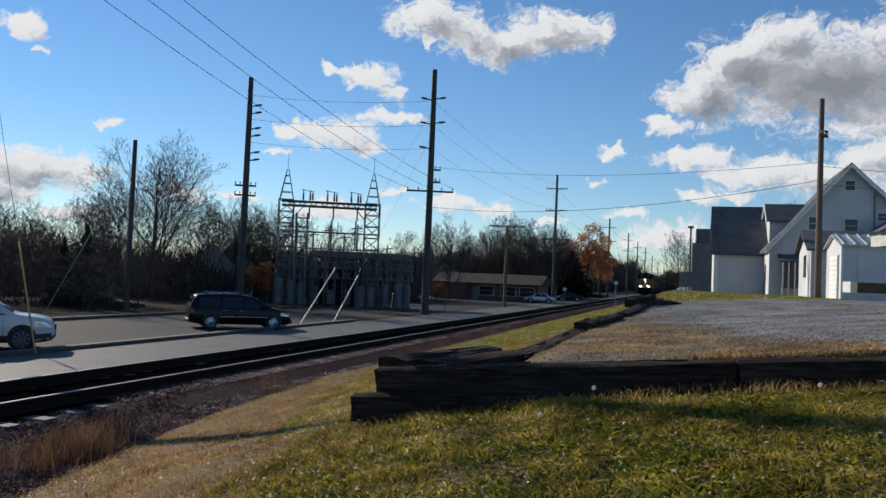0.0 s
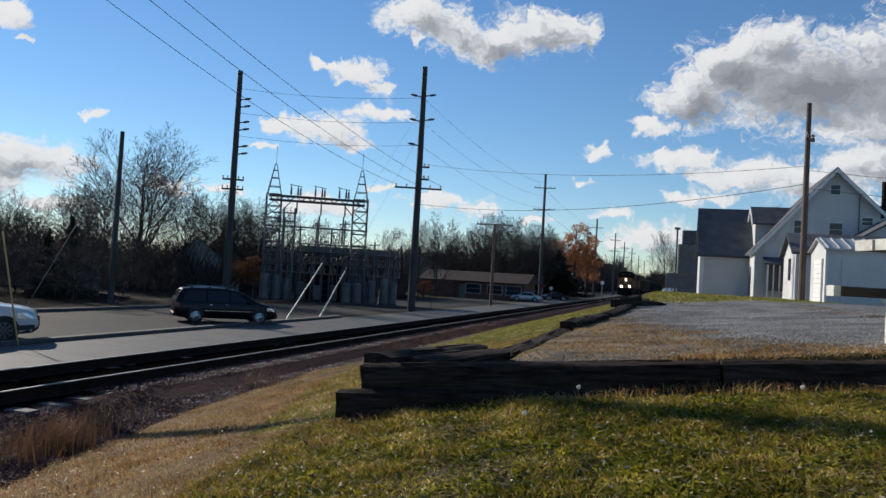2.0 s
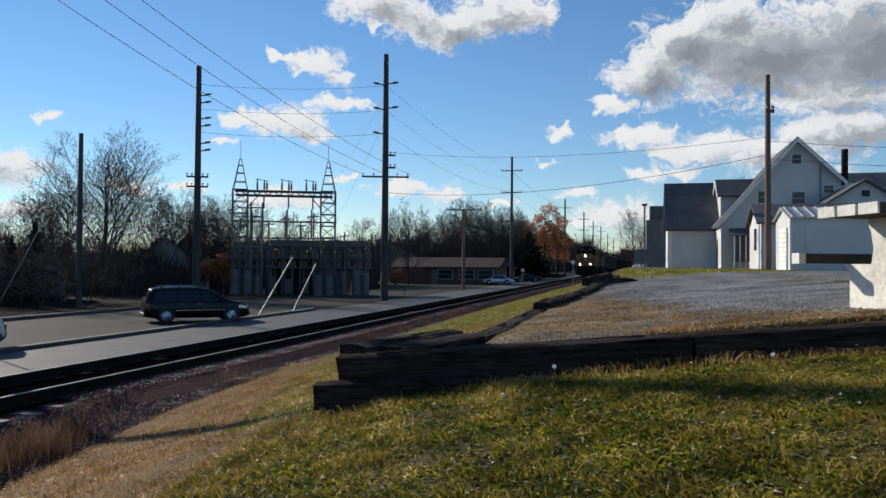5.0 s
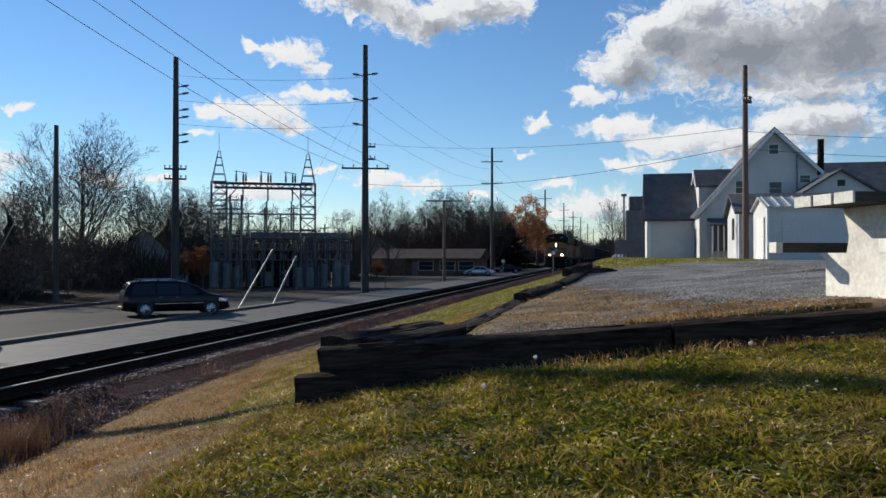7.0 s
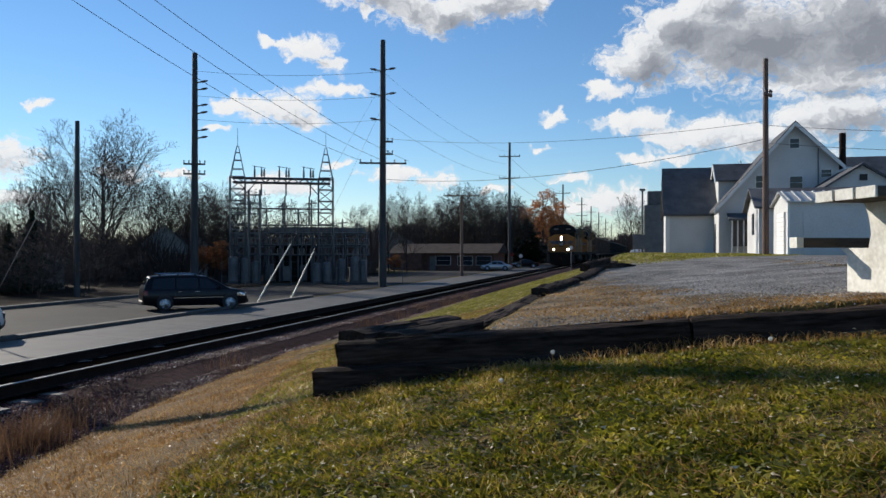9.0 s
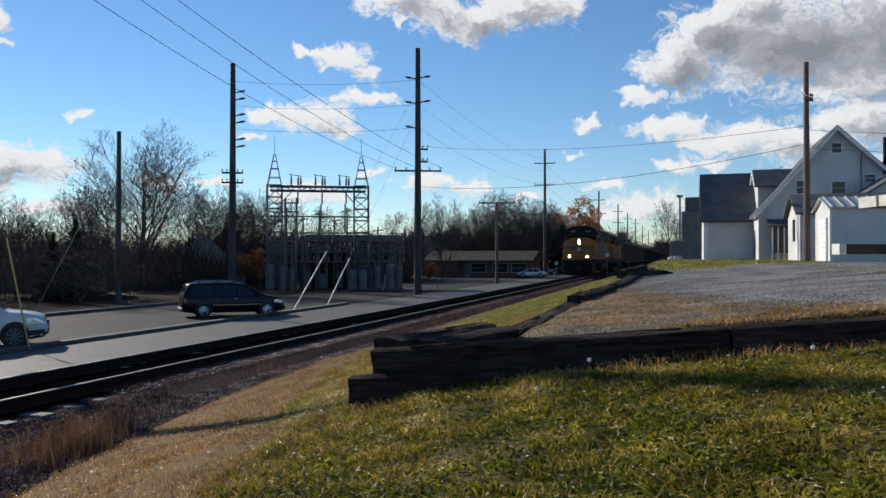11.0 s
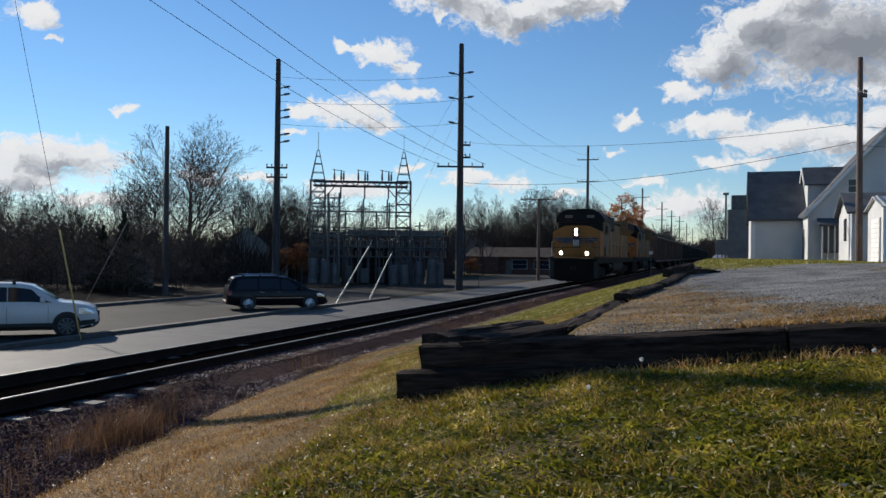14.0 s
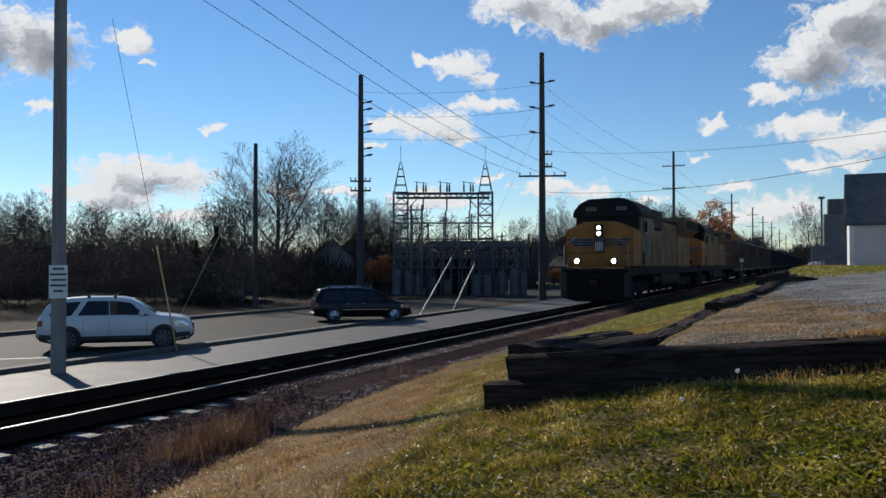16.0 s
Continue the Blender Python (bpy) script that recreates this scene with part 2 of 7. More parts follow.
LOCO_BLUE = surface("emblem_blue", (0.006, 0.01, 0.032), (0.016, 0.024, 0.07), 2, 20, 0.5)
LOCO_DARK = surface("loco_underframe", (0.004, 0.0035, 0.003), (0.018, 0.015, 0.013), 1.5, 16, 0.9, spec=0.2)
HOPPER = surface("hopper_brown", (0.06, 0.038, 0.028), (0.15, 0.10, 0.075), 0.6, 10, 0.8)
HOPPER_DARK = surface("hopper_black", (0.012, 0.011, 0.011), (0.045, 0.04, 0.037), 0.6, 10, 0.8)
LAMP = glow("headlight_glow", (1.0, 0.93, 0.8), 100.0)
BARK = surface("bark", (0.024, 0.017, 0.014), (0.085, 0.064, 0.054), 2, 14, 0.9, piece=0.25)
TWIG = surface("twig_mass", (0.04, 0.026, 0.021), (0.125, 0.083, 0.066), 1, 12, 0.95, piece=0.2)
SIGN_WHITE = surface("sign_white", (0.6, 0.6, 0.58), (0.75, 0.75, 0.73), 4, 30, 0.6)
INK = surface("sign_ink", (0.05, 0.05, 0.05), (0.1, 0.1, 0.1), 4, 30, 0.7)
FLUFF = blades("seed_fluff", [(0.1, (0.6, 0.6, 0.56)), (0.9, (0.8, 0.8, 0.76))], 0.5)


# ------------------------------------------------------------- mesh helpers
def part(name, bm, material, parent=None, label="", smooth=False):
    me = bpy.data.meshes.new(name)
    bm.normal_update()
    bm.to_mesh(me)
    bm.free()
    return put(name, me, material, parent, label, smooth)


def put(name, me, material, parent=None, label="", smooth=False):
    if not me.materials:
        me.materials.append(material)
    if smooth:
        me.shade_smooth()
    ob = new(name, me)
    ob.parent = parent
    if label:
        ob["label"] = label
    return ob


def thing(name, label, category, group="", m=None, kind=""):
    ob = new(name)
    tagged(ob, label, category, group, kind)
    if m is not None:
        ob.matrix_world = m
    return ob


def box(bm, x0, x1, y0, y1, z0, z1, bevel=0.0, m=None):
    tmp = bmesh.new()
    bmesh.ops.create_cube(tmp, size=1)
    bmesh.ops.scale(tmp, vec=(x1 - x0, y1 - y0, z1 - z0), verts=tmp.verts)
    bmesh.ops.translate(tmp, vec=((x0 + x1) / 2, (y0 + y1) / 2, (z0 + z1) / 2), verts=tmp.verts)
    if bevel:
        bmesh.ops.bevel(tmp, geom=tmp.edges[:], offset=bevel, segments=1, affect="EDGES")
    if m is not None:
        bmesh.ops.transform(tmp, matrix=m, verts=tmp.verts)
    return join(bm, tmp)


def join(bm, tmp):
    me = bpy.data.meshes.new("t")
    tmp.to_mesh(me)
    tmp.free()
    bm.from_mesh(me)
    bpy.data.meshes.remove(me)
    return bm


def boxes(*rows, bevel=0.0):
    bm = bmesh.new()
    for r in rows:
        box(bm, *r, bevel=bevel)
    return bm


def rod(bm, a, b, r0, r1=None, n=6):
    """A tapered round bar from a to b."""
    a, b = Vector(a), Vector(b)
    r1 = r0 if r1 is None else r1
    d = b - a
    q = d.to_track_quat("Z", "Y").to_matrix()
    ring = [[bm.verts.new(p + q @ Vector((math.cos(k * 2 * math.pi / n) * r, math.sin(k * 2 * math.pi / n) * r, 0))) for k in range(n)] for p, r in ((a, r0), (b, r1))]
    for k in range(n):
        bm.faces.new((ring[0][k], ring[0][(k + 1) % n], ring[1][(k + 1) % n], ring[1][k]))
    bm.faces.new(ring[0][::-1])
    bm.faces.new(ring[1])
    return bm


def rods(*rows, n=6):
    bm = bmesh.new()
    for r in rows:
        rod(bm, *r, n=n)
    return bm


def prism(bm, outline, axis, lo, hi, bevel=0.0):
    """An outline (u, v) drawn out along an axis: 'x' takes (y, z), 'y' takes (x, z), 'z' takes (x, y)."""
    def at(u, v, w):
        return {"x": (w, u, v), "y": (u, w, v), "z": (u, v, w)}[axis]
    tmp = bmesh.new()
    a = [tmp.verts.new(at(u, v, lo)) for u, v in outline]
    b = [tmp.verts.new(at(u, v, hi)) for u, v in outline]
    k = len(a)
    for i in range(k):
        tmp.faces.new((a[i], a[(i + 1) % k], b[(i + 1) % k], b[i]))
    tmp.faces.new(a[::-1])
    tmp.faces.new(b)
    bmesh.ops.recalc_face_normals(tmp, faces=tmp.faces)
    if bevel:
        bmesh.ops.bevel(tmp, geom=tmp.edges[:], offset=bevel, segments=2, affect="EDGES")
    return join(bm, tmp)


def data_mesh(name, verts, faces):
    me = bpy.data.meshes.new(name)
    me.from_pydata(verts, [], faces)
    me.update()
    return me


# ------------------------------------------------------------- the lie of the land
def lerp(p, xs, ys):
    return np.interp(p, xs, ys)


def toe(y):
    return lerp(y, [-4, 3, 7, 10, 15, 30], [-4.6, -5.1, -6.1, -6.7, -7.2, -7.4])


def wall_y(x):
    return 5.30 + 0.098 * (x + 2.09)


def lot_z(x, y):
    t = np.clip((y - 6) / 36, 0, 1)
    near = np.maximum(0.2, 0.62 - 0.11 * (x + 1.2))
    return EYE - ((1 - t) * near + t * 0.2)


def lawn_z(x, y):
    f = toe(y)
    h = np.where(x < -2.1, 1.02 + (2.16 - 1.02) * np.clip((x + 2.1) / (f + 2.1), 0, 1.0), np.interp(x, [-2.1, -0.7, 1, 3, 6], [1.02, 0.76, 0.56, 0.42, 0.34]))
    return EYE - h - 0.055 * np.clip(5.3 - y, 0, 9)


def bank_z(x, y):
    edge = lot_z(-1.3, y) - 0.16
    f = toe(y)
    return edge + (-0.33 - edge) * np.clip((x + 1.3) / (f + 1.3), 0, 1) ** 0.9


def land(x, y):
    """Height of the ground, without the track and the street built on it."""
    x, y = np.asarray(x, float), np.asarray(y, float)
    front = np.where(x < -1.3, bank_z(x, y), lot_z(x, y))
    k = np.clip((x + 1.42) / 0.2, 0, 1)
    front = np.where(x < -1.22, bank_z(np.minimum(x, -1.3), y) * (1 - k) + lot_z(x, y) * k, front)
    w = wall_y(np.maximum(x, -2.2))
    s = np.clip((y - w - 0.04) / np.where(x < -2.15, 1.2, 0.14), 0, 1)
    right = lawn_z(x, y) * (1 - s) + front * s
    f = toe(y)
    z = np.where(x < f, -0.33 - 0.06 * np.clip(f - x, 0, 1), right)
    z = np.where(x < -11.6, -0.39 + (-1.17 + 0.39) * np.clip((-11.6 - x) / 1.6, 0, 1), z)
    far = np.clip((y - 90) / 120, 0, 1)
    z = np.where(x > f, z * (1 - far) + -0.4 * far, z)
    return z


def sheet(name, xs, ys, height, material, label, category, rough_edge=0.0, lift=0.0):
    X, Y = np.meshgrid(xs, ys)
    nx, ny = len(xs), len(ys)
    if rough_edge:
        for row in range(ny):
            for col in (0, nx - 1):
                X[row, col] += rough_edge * noise.noise((X[row, col] * 0.7, Y[row, col] * 0.9, 3.1))
        for col in range(nx):
            for row in (0, ny - 1):
                Y[row, col] += rough_edge * noise.noise((X[row, col] * 0.9, Y[row, col] * 0.7, 7.7))
    Z = height(X, Y) + lift
    verts = np.stack([X.ravel(), Y.ravel(), Z.ravel()], 1).tolist()
    faces = [(r * nx + c, r * nx + c + 1, (r + 1) * nx + c + 1, (r + 1) * nx + c) for r in range(ny - 1) for c in range(nx - 1)]
    ob = put(name, data_mesh(name, verts, faces), material, smooth=True)
    return tagged(ob, label, category, kind="structure")


gx = np.unique(np.concatenate([np.linspace(-2500, -60, 30), np.linspace(-60, -14, 40), np.linspace(-14, -7.6, 14), np.linspace(-7.6, 5, 120), np.linspace(5, 20, 31), np.linspace(20, 80, 25), np.linspace(80, 2500, 30)]))
gy = np.unique(np.concatenate([np.linspace(-300, -5, 16), np.linspace(-5, 4.8, 50), np.linspace(4.8, 6.2, 40), np.linspace(6.2, 16, 60), np.linspace(16, 60, 70), np.linspace(60, 300, 50), np.linspace(300, 4000, 30)]))
sheet("ground", gx, gy, lambda X, Y: land(X, Y) + 0.012 * np.sin(X * 3.1 + 1.7 * np.sin(Y * 2.3)) * np.cos(Y * 2.7), TURF, "rough turf with dry straw patches on a sloping bank", "ground")


# ------------------------------------------------------------- street, kerbs, lot
STREET = -1.15
flat = lambda X, Y: X * 0 + STREET
ys_long = np.concatenate([np.linspace(-60, 60, 25), np.linspace(80, 600, 20)])
lane = sheet("road_lane", np.linspace(-20.0, -13.0, 4), ys_long, flat, CONCRETE, "pale worn concrete lane beside the railway bank", "road", lift=0.004)
sheet("road_parking", np.linspace(-30.6, -20.7, 5), ys_long, flat, ASPHALT, "grey asphalt street with angled parking", "road", lift=0.004)
# expansion joints of the lane
for y in np.arange(4, 60, 4.6):
    bm = bmesh.new()
    prism(bm, [(-19.95, y + 2.2), (-13.1, y), (-13.1, y + 0.06), (-19.95, y + 2.26)], "z", STREET - 0.02, STREET + 0.007)
    part("joint", bm, KERB, lane)
kerb = tagged(put("kerb_island", data_mesh("kerb_island", [(-20.52, -40, STREET), (-20.12, -40, STREET), (-20.12, 47, STREET), (-20.32, 48, STREET), (-20.52, 47, STREET),
                                                                   (-20.52, -40, STREET + 0.13), (-20.12, -40, STREET + 0.13), (-20.12, 47, STREET + 0.13), (-20.32, 48, STREET + 0.13), (-20.52, 47, STREET + 0.13)],
                                                   [(5, 6, 7, 8, 9), (0, 1, 6, 5), (1, 2, 7, 6), (2, 3, 8, 7), (3, 4, 9, 8), (4, 0, 5, 9)]), KERB),
              "dark low kerb strip between lane and parking", "kerb", kind="structure")
tagged(part("kerb_far", boxes((-31.0, -30.6, -40, 52, STREET - 0.1, STREET + 0.17), bevel=0.02), KERB), "dark kerb along the far side of the street", "kerb", kind="structure")
# parking line beside the white vehicle
tagged(part("parking_line", boxes((0, 2.6, -0.06, 0.06, 0, 0.006)), SIGN_WHITE), "worn white parking line on asphalt", "road marking", kind="structure").matrix_world = pose(-23.9, 16.4, STREET + 0.006, 0, 0, 42)

lot_y = np.concatenate([np.linspace(5.95, 12, 24), np.linspace(13, 39, 30)])


X, Y = np.meshgrid(np.linspace(0, 1, 46), lot_y)
left = np.interp(Y, [5.9, 6.2, 7, 8.4, 10.6, 17.8, 26, 39], [1.8, 1.5, 0.93, 0.34, -0.2, -0.7, -0.85, -0.8]) + 0.18 * np.sin(Y * 2.1) + 0.12 * np.sin(Y * 5.3)
Xg = left + (60 - left) * X ** 1.8
Yg = Y + np.where(Y < 6.0, 0.1 * np.sin(Xg * 3.7), 0) + np.where(Y > 38.9, np.interp(Xg, [-1, 3, 6, 60], [3.0, 0.5, -0.5, 0]), 0)
far_end = np.interp(Xg, [-1, 0.8, 2.5, 5, 7, 60], [19.5, 22, 26, 31, 38, 40]) + 0.5 * np.sin(Xg * 1.3)
k_ = np.clip((Yg - 12) / 27, 0, 1)
Yg = Yg + k_ * (far_end - 39)
Zg = land(Xg, Yg) + 0.0175
nx = X.shape[1]
lot = tagged(put("gravel_lot", data_mesh("gravel_lot", np.stack([Xg.ravel(), Yg.ravel(), Zg.ravel()], 1).tolist(),
                                          [(r * nx + c, r * nx + c + 1, (r + 1) * nx + c + 1, (r + 1) * nx + c) for r in range(X.shape[0] - 1) for c in range(nx - 1)]), GRAVEL, smooth=True),
             "grey gravel parking lot", "gravel lot", kind="structure")


sheet("dry_verge", np.linspace(-1.12, 3.2, 30), np.concatenate([np.linspace(5.62, 9, 30), np.linspace(9.3, 27, 40)]), lambda X, Y: land(X, Y) + 0.004 * np.sin(X * 9) * np.cos(Y * 7), DIRT, "bare dry dirt with straw at the edge of the lot", "ground", lift=0.013)


# floor under the trees, their shade painted in as a dark colour
wood_x = np.concatenate([np.linspace(-130, -40, 12), np.linspace(-37, -31.3, 8)])
sheet("woodland_floor", wood_x, np.linspace(-30, 100, 60), lambda X, Y: X * 0 + STREET + 0.05 + 0.04 * np.sin(X * 1.1) * np.cos(Y * 0.9), SHADED_FLOOR, "leaf-strewn soil under the bare woods, darkened for their shade", "ground", rough_edge=0.5)


# ------------------------------------------------------------- railway
TRACK = -9.12
bed_y = np.concatenate([np.linspace(-60, 40, 60), np.linspace(44, 700, 60)])


def bed_z(X, Y):
    return np.interp(np.abs(X - TRACK), [0, 1.25, 1.5, 2.6, 3.6], [-0.205, -0.205, -0.23, -0.50, -1.2])


# the ballast fills out to the foot of the bank
Xb, Yb = np.meshgrid(np.linspace(0, 1, 26), bed_y)
x_right = toe(Yb) + 0.15 + 0.14 * np.sin(Yb * 1.9) + 0.09 * np.sin(Yb * 4.7)
Xb = -12.4 + (x_right + 12.4) * Xb
rise = np.clip((Yb - 9.5) / 1.5, 0, 1) * np.interp(Xb - TRACK, [0.7, 0.85, 1.45, 1.9], [0, 1, 1, 0])
Zb = np.where(Xb < TRACK, bed_z(Xb, Yb), np.maximum(bed_z(Xb, Yb), -0.31)) + 0.02 * np.sin(Xb * 9) * np.cos(Yb * 7)
Zb = Zb * (1 - rise) + (-0.155 + 0.015 * np.sin(Yb * 5 + Xb * 9)) * rise
nx = 26
tagged(put("ballast_bed", data_mesh("ballast_bed", np.stack([Xb.ravel(), Yb.ravel(), Zb.ravel()], 1).tolist(),
                                    [(r * nx + c, r * nx + c + 1, (r + 1) * nx + c + 1, (r + 1) * nx + c) for r in range(len(bed_y) - 1) for c in range(nx - 1)]), BALLAST, smooth=True),
       "dark reddish crushed stone ballast bed", "ballast", kind="structure")


# sheet coloured as the shaded ballast between and just outside the rails
shade_x = np.array([TRACK - 1.28, TRACK - 0.80, TRACK - 0.72, TRACK - 0.3, TRACK + 0.3, TRACK + 0.72, TRACK + 0.78, TRACK + 1.0])
sheet("oily_ballast", shade_x, bed_y, lambda X, Y: np.interp(np.abs(X - TRACK), [0, 0.6, 0.74, 0.8, 1.28], [-0.165, -0.165, -0.17, -0.172, -0.172]) + 0.012 * np.sin(Y * 11 + X * 5), RAIL_SHADE, "near-black ballast between the rails, shade put into its colour", "ballast")


def rail(x):
    r = thing("rail", "worn steel rail with a bright running head", "rail", "rails of the track", pose(x, 0, 0))
    y0, y1 = -60, 700
    part("railhead", boxes((-0.024, 0.022, y0, y1, -0.012, 0.0)), STEEL_BRIGHT, r, "polished bright railhead")
    bm = bmesh.new()
    prism(bm, [(-0.036, -0.012), (-0.036, -0.04), (-0.01, -0.05), (-0.01, -0.15), (-0.07, -0.165), (-0.07, -0.178), (0.07, -0.178), (0.07, -0.165), (0.01, -0.15), (0.01, -0.05), (0.036, -0.04), (0.036, -0.012)], "y", y0, y1)
    part("web", bm, RUST, r)


rail(TRACK + 0.755)
rail(TRACK - 0.755)

# ------------------------------------------------------------- wooden poles and wires
def pole(name, x, y, z, top, r0, r1, label, wood, arms=(), lean=0.0, group="utility poles", pins=()):
    """arms: (height, half length, turn in degrees, which side -1, 0, 1)."""
    p = thing(name, label, "utility pole", group, pose(x, y, z, 0, lean, 0))
    part("pole_shaft", rods((((0, 0, -0.3)), (0, 0, top), r0, r1), n=12), wood, p, smooth=False)
    for h, half, turn, side in arms:
        m = pose(0, 0, h, 0, 0, turn)
        a = part("crossarm", boxes((-half if side <= 0 else 0, half if side >= 0 else 0, -0.06 - r1, 0.06 - r1, -0.07, 0.07), bevel=0.01), wood, p)
        a.matrix_local = m
        for sx in (-0.95, -0.5, 0.5, 0.95):
            if side and sx * side < 0:
                continue
            part("insulator", rods(((sx * half, -r1, 0.07), (sx * half, -r1, 0.2), 0.05, 0.03), ((sx * half, -r1, 0.2), (sx * half, -r1, 0.3), 0.075, 0.05), n=8), CERAMIC, a)
    for h, turn in pins:
        i = part("post_insulator", rods(((r1 * 0.8, 0, 0), (1.05, 0, 0.16), 0.055, 0.04), ((0.55, 0, 0.08), (0.95, 0, 0.14), 0.10, 0.085), n=8), CERAMIC, p)
        i.matrix_local = pose(0, 0, h, 0, 0, turn)
    return p


def at(az, dist, h=None):
    """A place by bearing (degrees left of the track's line) and distance."""
    return -dist * math.sin(radians(az)), dist * math.cos(radians(az))


x, y = at(18.12, 65.3)
pole("utility_pole", x, y, STREET, 20.0, 0.33, 0.2, "tall dark wooden transmission pole with insulators and crossarms at the street", POLE_WOOD,
     arms=((10.0, 1.9, 20, 0), (10.75, 0.8, 20, 1), (11.75, 0.8, 20, 1)), pins=((17.5, 200), (15.5, 200), (13.5, 200), (17.6, 20), (15.6, 20)))
x, y = at(31.0, 68.0)
pole("utility_pole", x, y, STREET, 18.9, 0.32, 0.2, "tall dark wooden transmission pole with stub insulators behind the parking", POLE_WOOD,
     arms=((9.1, 0.85, 25, 0), (9.9, 0.85, 25, 0)), pins=((16.5, 15), (14.6, 15), (12.6, 15), (15.9, 15), (14.0, 15), (12.0, 15)))
x, y = at(38.3, 55.0)
pole("utility_pole", x, y, STREET, 11.0, 0.2, 0.13, "plain grey wooden pole among bare trees", POLE_WOOD)
x, y = at(12.5, 92.0)
pole("utility_pole", x, y, STREET, 9.3, 0.2, 0.15, "slim wooden pole with one wide crossarm", POLE_RED, arms=((9.2, 2.1, 12, 0),))
for az, d, h in ((9.1, 131, 20.5), (5.35, 210, 20), (4.04, 264, 20), (3.4, 315, 20), (2.87, 360, 20), (2.4, 440, 20), (2.0, 520, 20)):
    x, y = at(az, d)
    pole("utility_pole", x, y, STREET, h, 0.28, 0.18, "tall wooden transmission pole with three crossarms", POLE_WOOD,
         arms=((h - 2.3, 1.7, 5, 0), (h - 5.8, 1.7, 5, 0), (h - 10.5, 2.4, 5, 0)))
SIGN_POLE = (-18.97, 15.5)
sp = pole("sign_pole", *SIGN_POLE, STREET, 13.7, 0.2, 0.15, "pale round wooden pole with a small notice at the kerb", POLE_PALE, arms=((13.4, 1.9, -30, 0),))
n_ = part("notice", boxes((-0.23, 0.23, -0.235, -0.21, 2.05, 2.95)), SIGN_WHITE, sp, "white notice with dark lines of print")
for k, w in enumerate((0.14, 0.2, 0.18, 0.2, 0.12)):
    part("line_of_print", boxes((-w, w, -0.239, -0.236, 2.82 - k * 0.15, 2.88 - k * 0.15)), INK, n_)
n_.matrix_local = pose(0, 0, 0, 0, 0, 47)
x, y = at(-8.03, 44.0)
p5 = pole("utility_pole", x, y, float(land(x, y)), 9.95, 0.17, 0.12, "brown wooden service pole beside the white shed", POLE_RED,
          arms=((8.1, 0.42, 60, 0),))

def wire(a, b, sag, r=0.018, label="thin dark overhead wire", group="overhead wires"):
    a, b, r = Vector(a), Vector(b), r * 0.75
    side = (b - a).cross(Vector((0, 0, 1))).normalized()
    bm = bmesh.new()
    last = None
    for k in range(21):
        t = k / 20
        p = a.lerp(b, t) - Vector((0, 0, sag * 4 * t * (1 - t)))
        ring = [bm.verts.new(p + side * (r * u) + Vector((0, 0, r * v))) for u, v in ((1, 0), (0, 1), (-1, 0), (0, -1))]
        if last:
            for q in range(4):
                bm.faces.new((last[q], last[(q + 1) % 4], ring[(q + 1) % 4], ring[q]))
        last = ring
    tagged(part("overhead_wire", bm, WIRE), label, "wire", group)


def top_of(az, d, z):
    return (*at(az, d), z)


for dx, dz in ((-1.9, 12.6), (0.0, 12.9), (2.1, 12.7)):
    wire((SIGN_POLE[0] + dx * 0.8, SIGN_POLE[1] - dx * 0.5, dz), (*[c + o for c, o in zip(at(18.12, 65.3), (dx * 0.9, dx * 0.36))], 9.1), 0.9, 0.02)
wire(top_of(-8.03, 44, 7.5), top_of(18.12, 65.3, 7.6), 0.9, 0.02)
wire(top_of(-8.03, 44, 8.4), top_of(18.12, 65.3, 10.9), 0.7, 0.015)
wire(top_of(-8.03, 44, 8.2), (26, 50, 8.3), 0.3, 0.015)
wire(top_of(-8.03, 44, 7.3), (26, 50, 7.2), 0.3, 0.015)
for z in (16.3, 14.3, 12.4):
    wire(top_of(31, 68, z), top_of(18.12, 65.3, z), 0.35, 0.016)
    wire(top_of(18.12, 65.3, z), top_of(9.1, 131, z + 1.5), 1.2, 0.016)
for z in (17.0, 13.5):
    for az0, d0, az1, d1 in ((9.1, 131, 5.35, 210), (5.35, 210, 4.04, 264), (4.04, 264, 2.87, 360)):
        wire(top_of(az0, d0, z), top_of(az1, d1, z), 1.2, 0.03)


# guy wires with plastic guards
def guy(foot, head, guard_to, material, label, r=0.05):
    g = thing("guy_wire", label, "guy wire", "guy wires")
    f, h = Vector(foot), Vector(head)
    part("strand", rods((f, h, 0.009), n=4), WIRE, g)
    part("guard", rods((f, f.lerp(h, guard_to), r), n=8), material, g, "half-round plastic guard")


guy((-20.4, 40.2, STREET), (*at(18.12, 65.3), 15.5), 0.2, GUARD_PALE, "steel guy wire with a pale plastic guard at the kerb", 0.04)
guy((-20.3, 44.4, STREET), (*at(18.12, 65.3), 13.5), 0.2, GUARD_PALE, "steel guy wire with a pale plastic guard at the kerb", 0.04)
guy((-20.12, 21.2, STREET), (-22.6, 20.6, 10.5), 0.31, GUARD, "steel guy wire with a yellow guard beside the white vehicle", 0.03)
guy((*at(43.2, 50), STREET), (*at(38.3, 55.0), 8.6), 0.55, POLE_PALE, "steel guy wire with a dull guard before dark trees", 0.016)


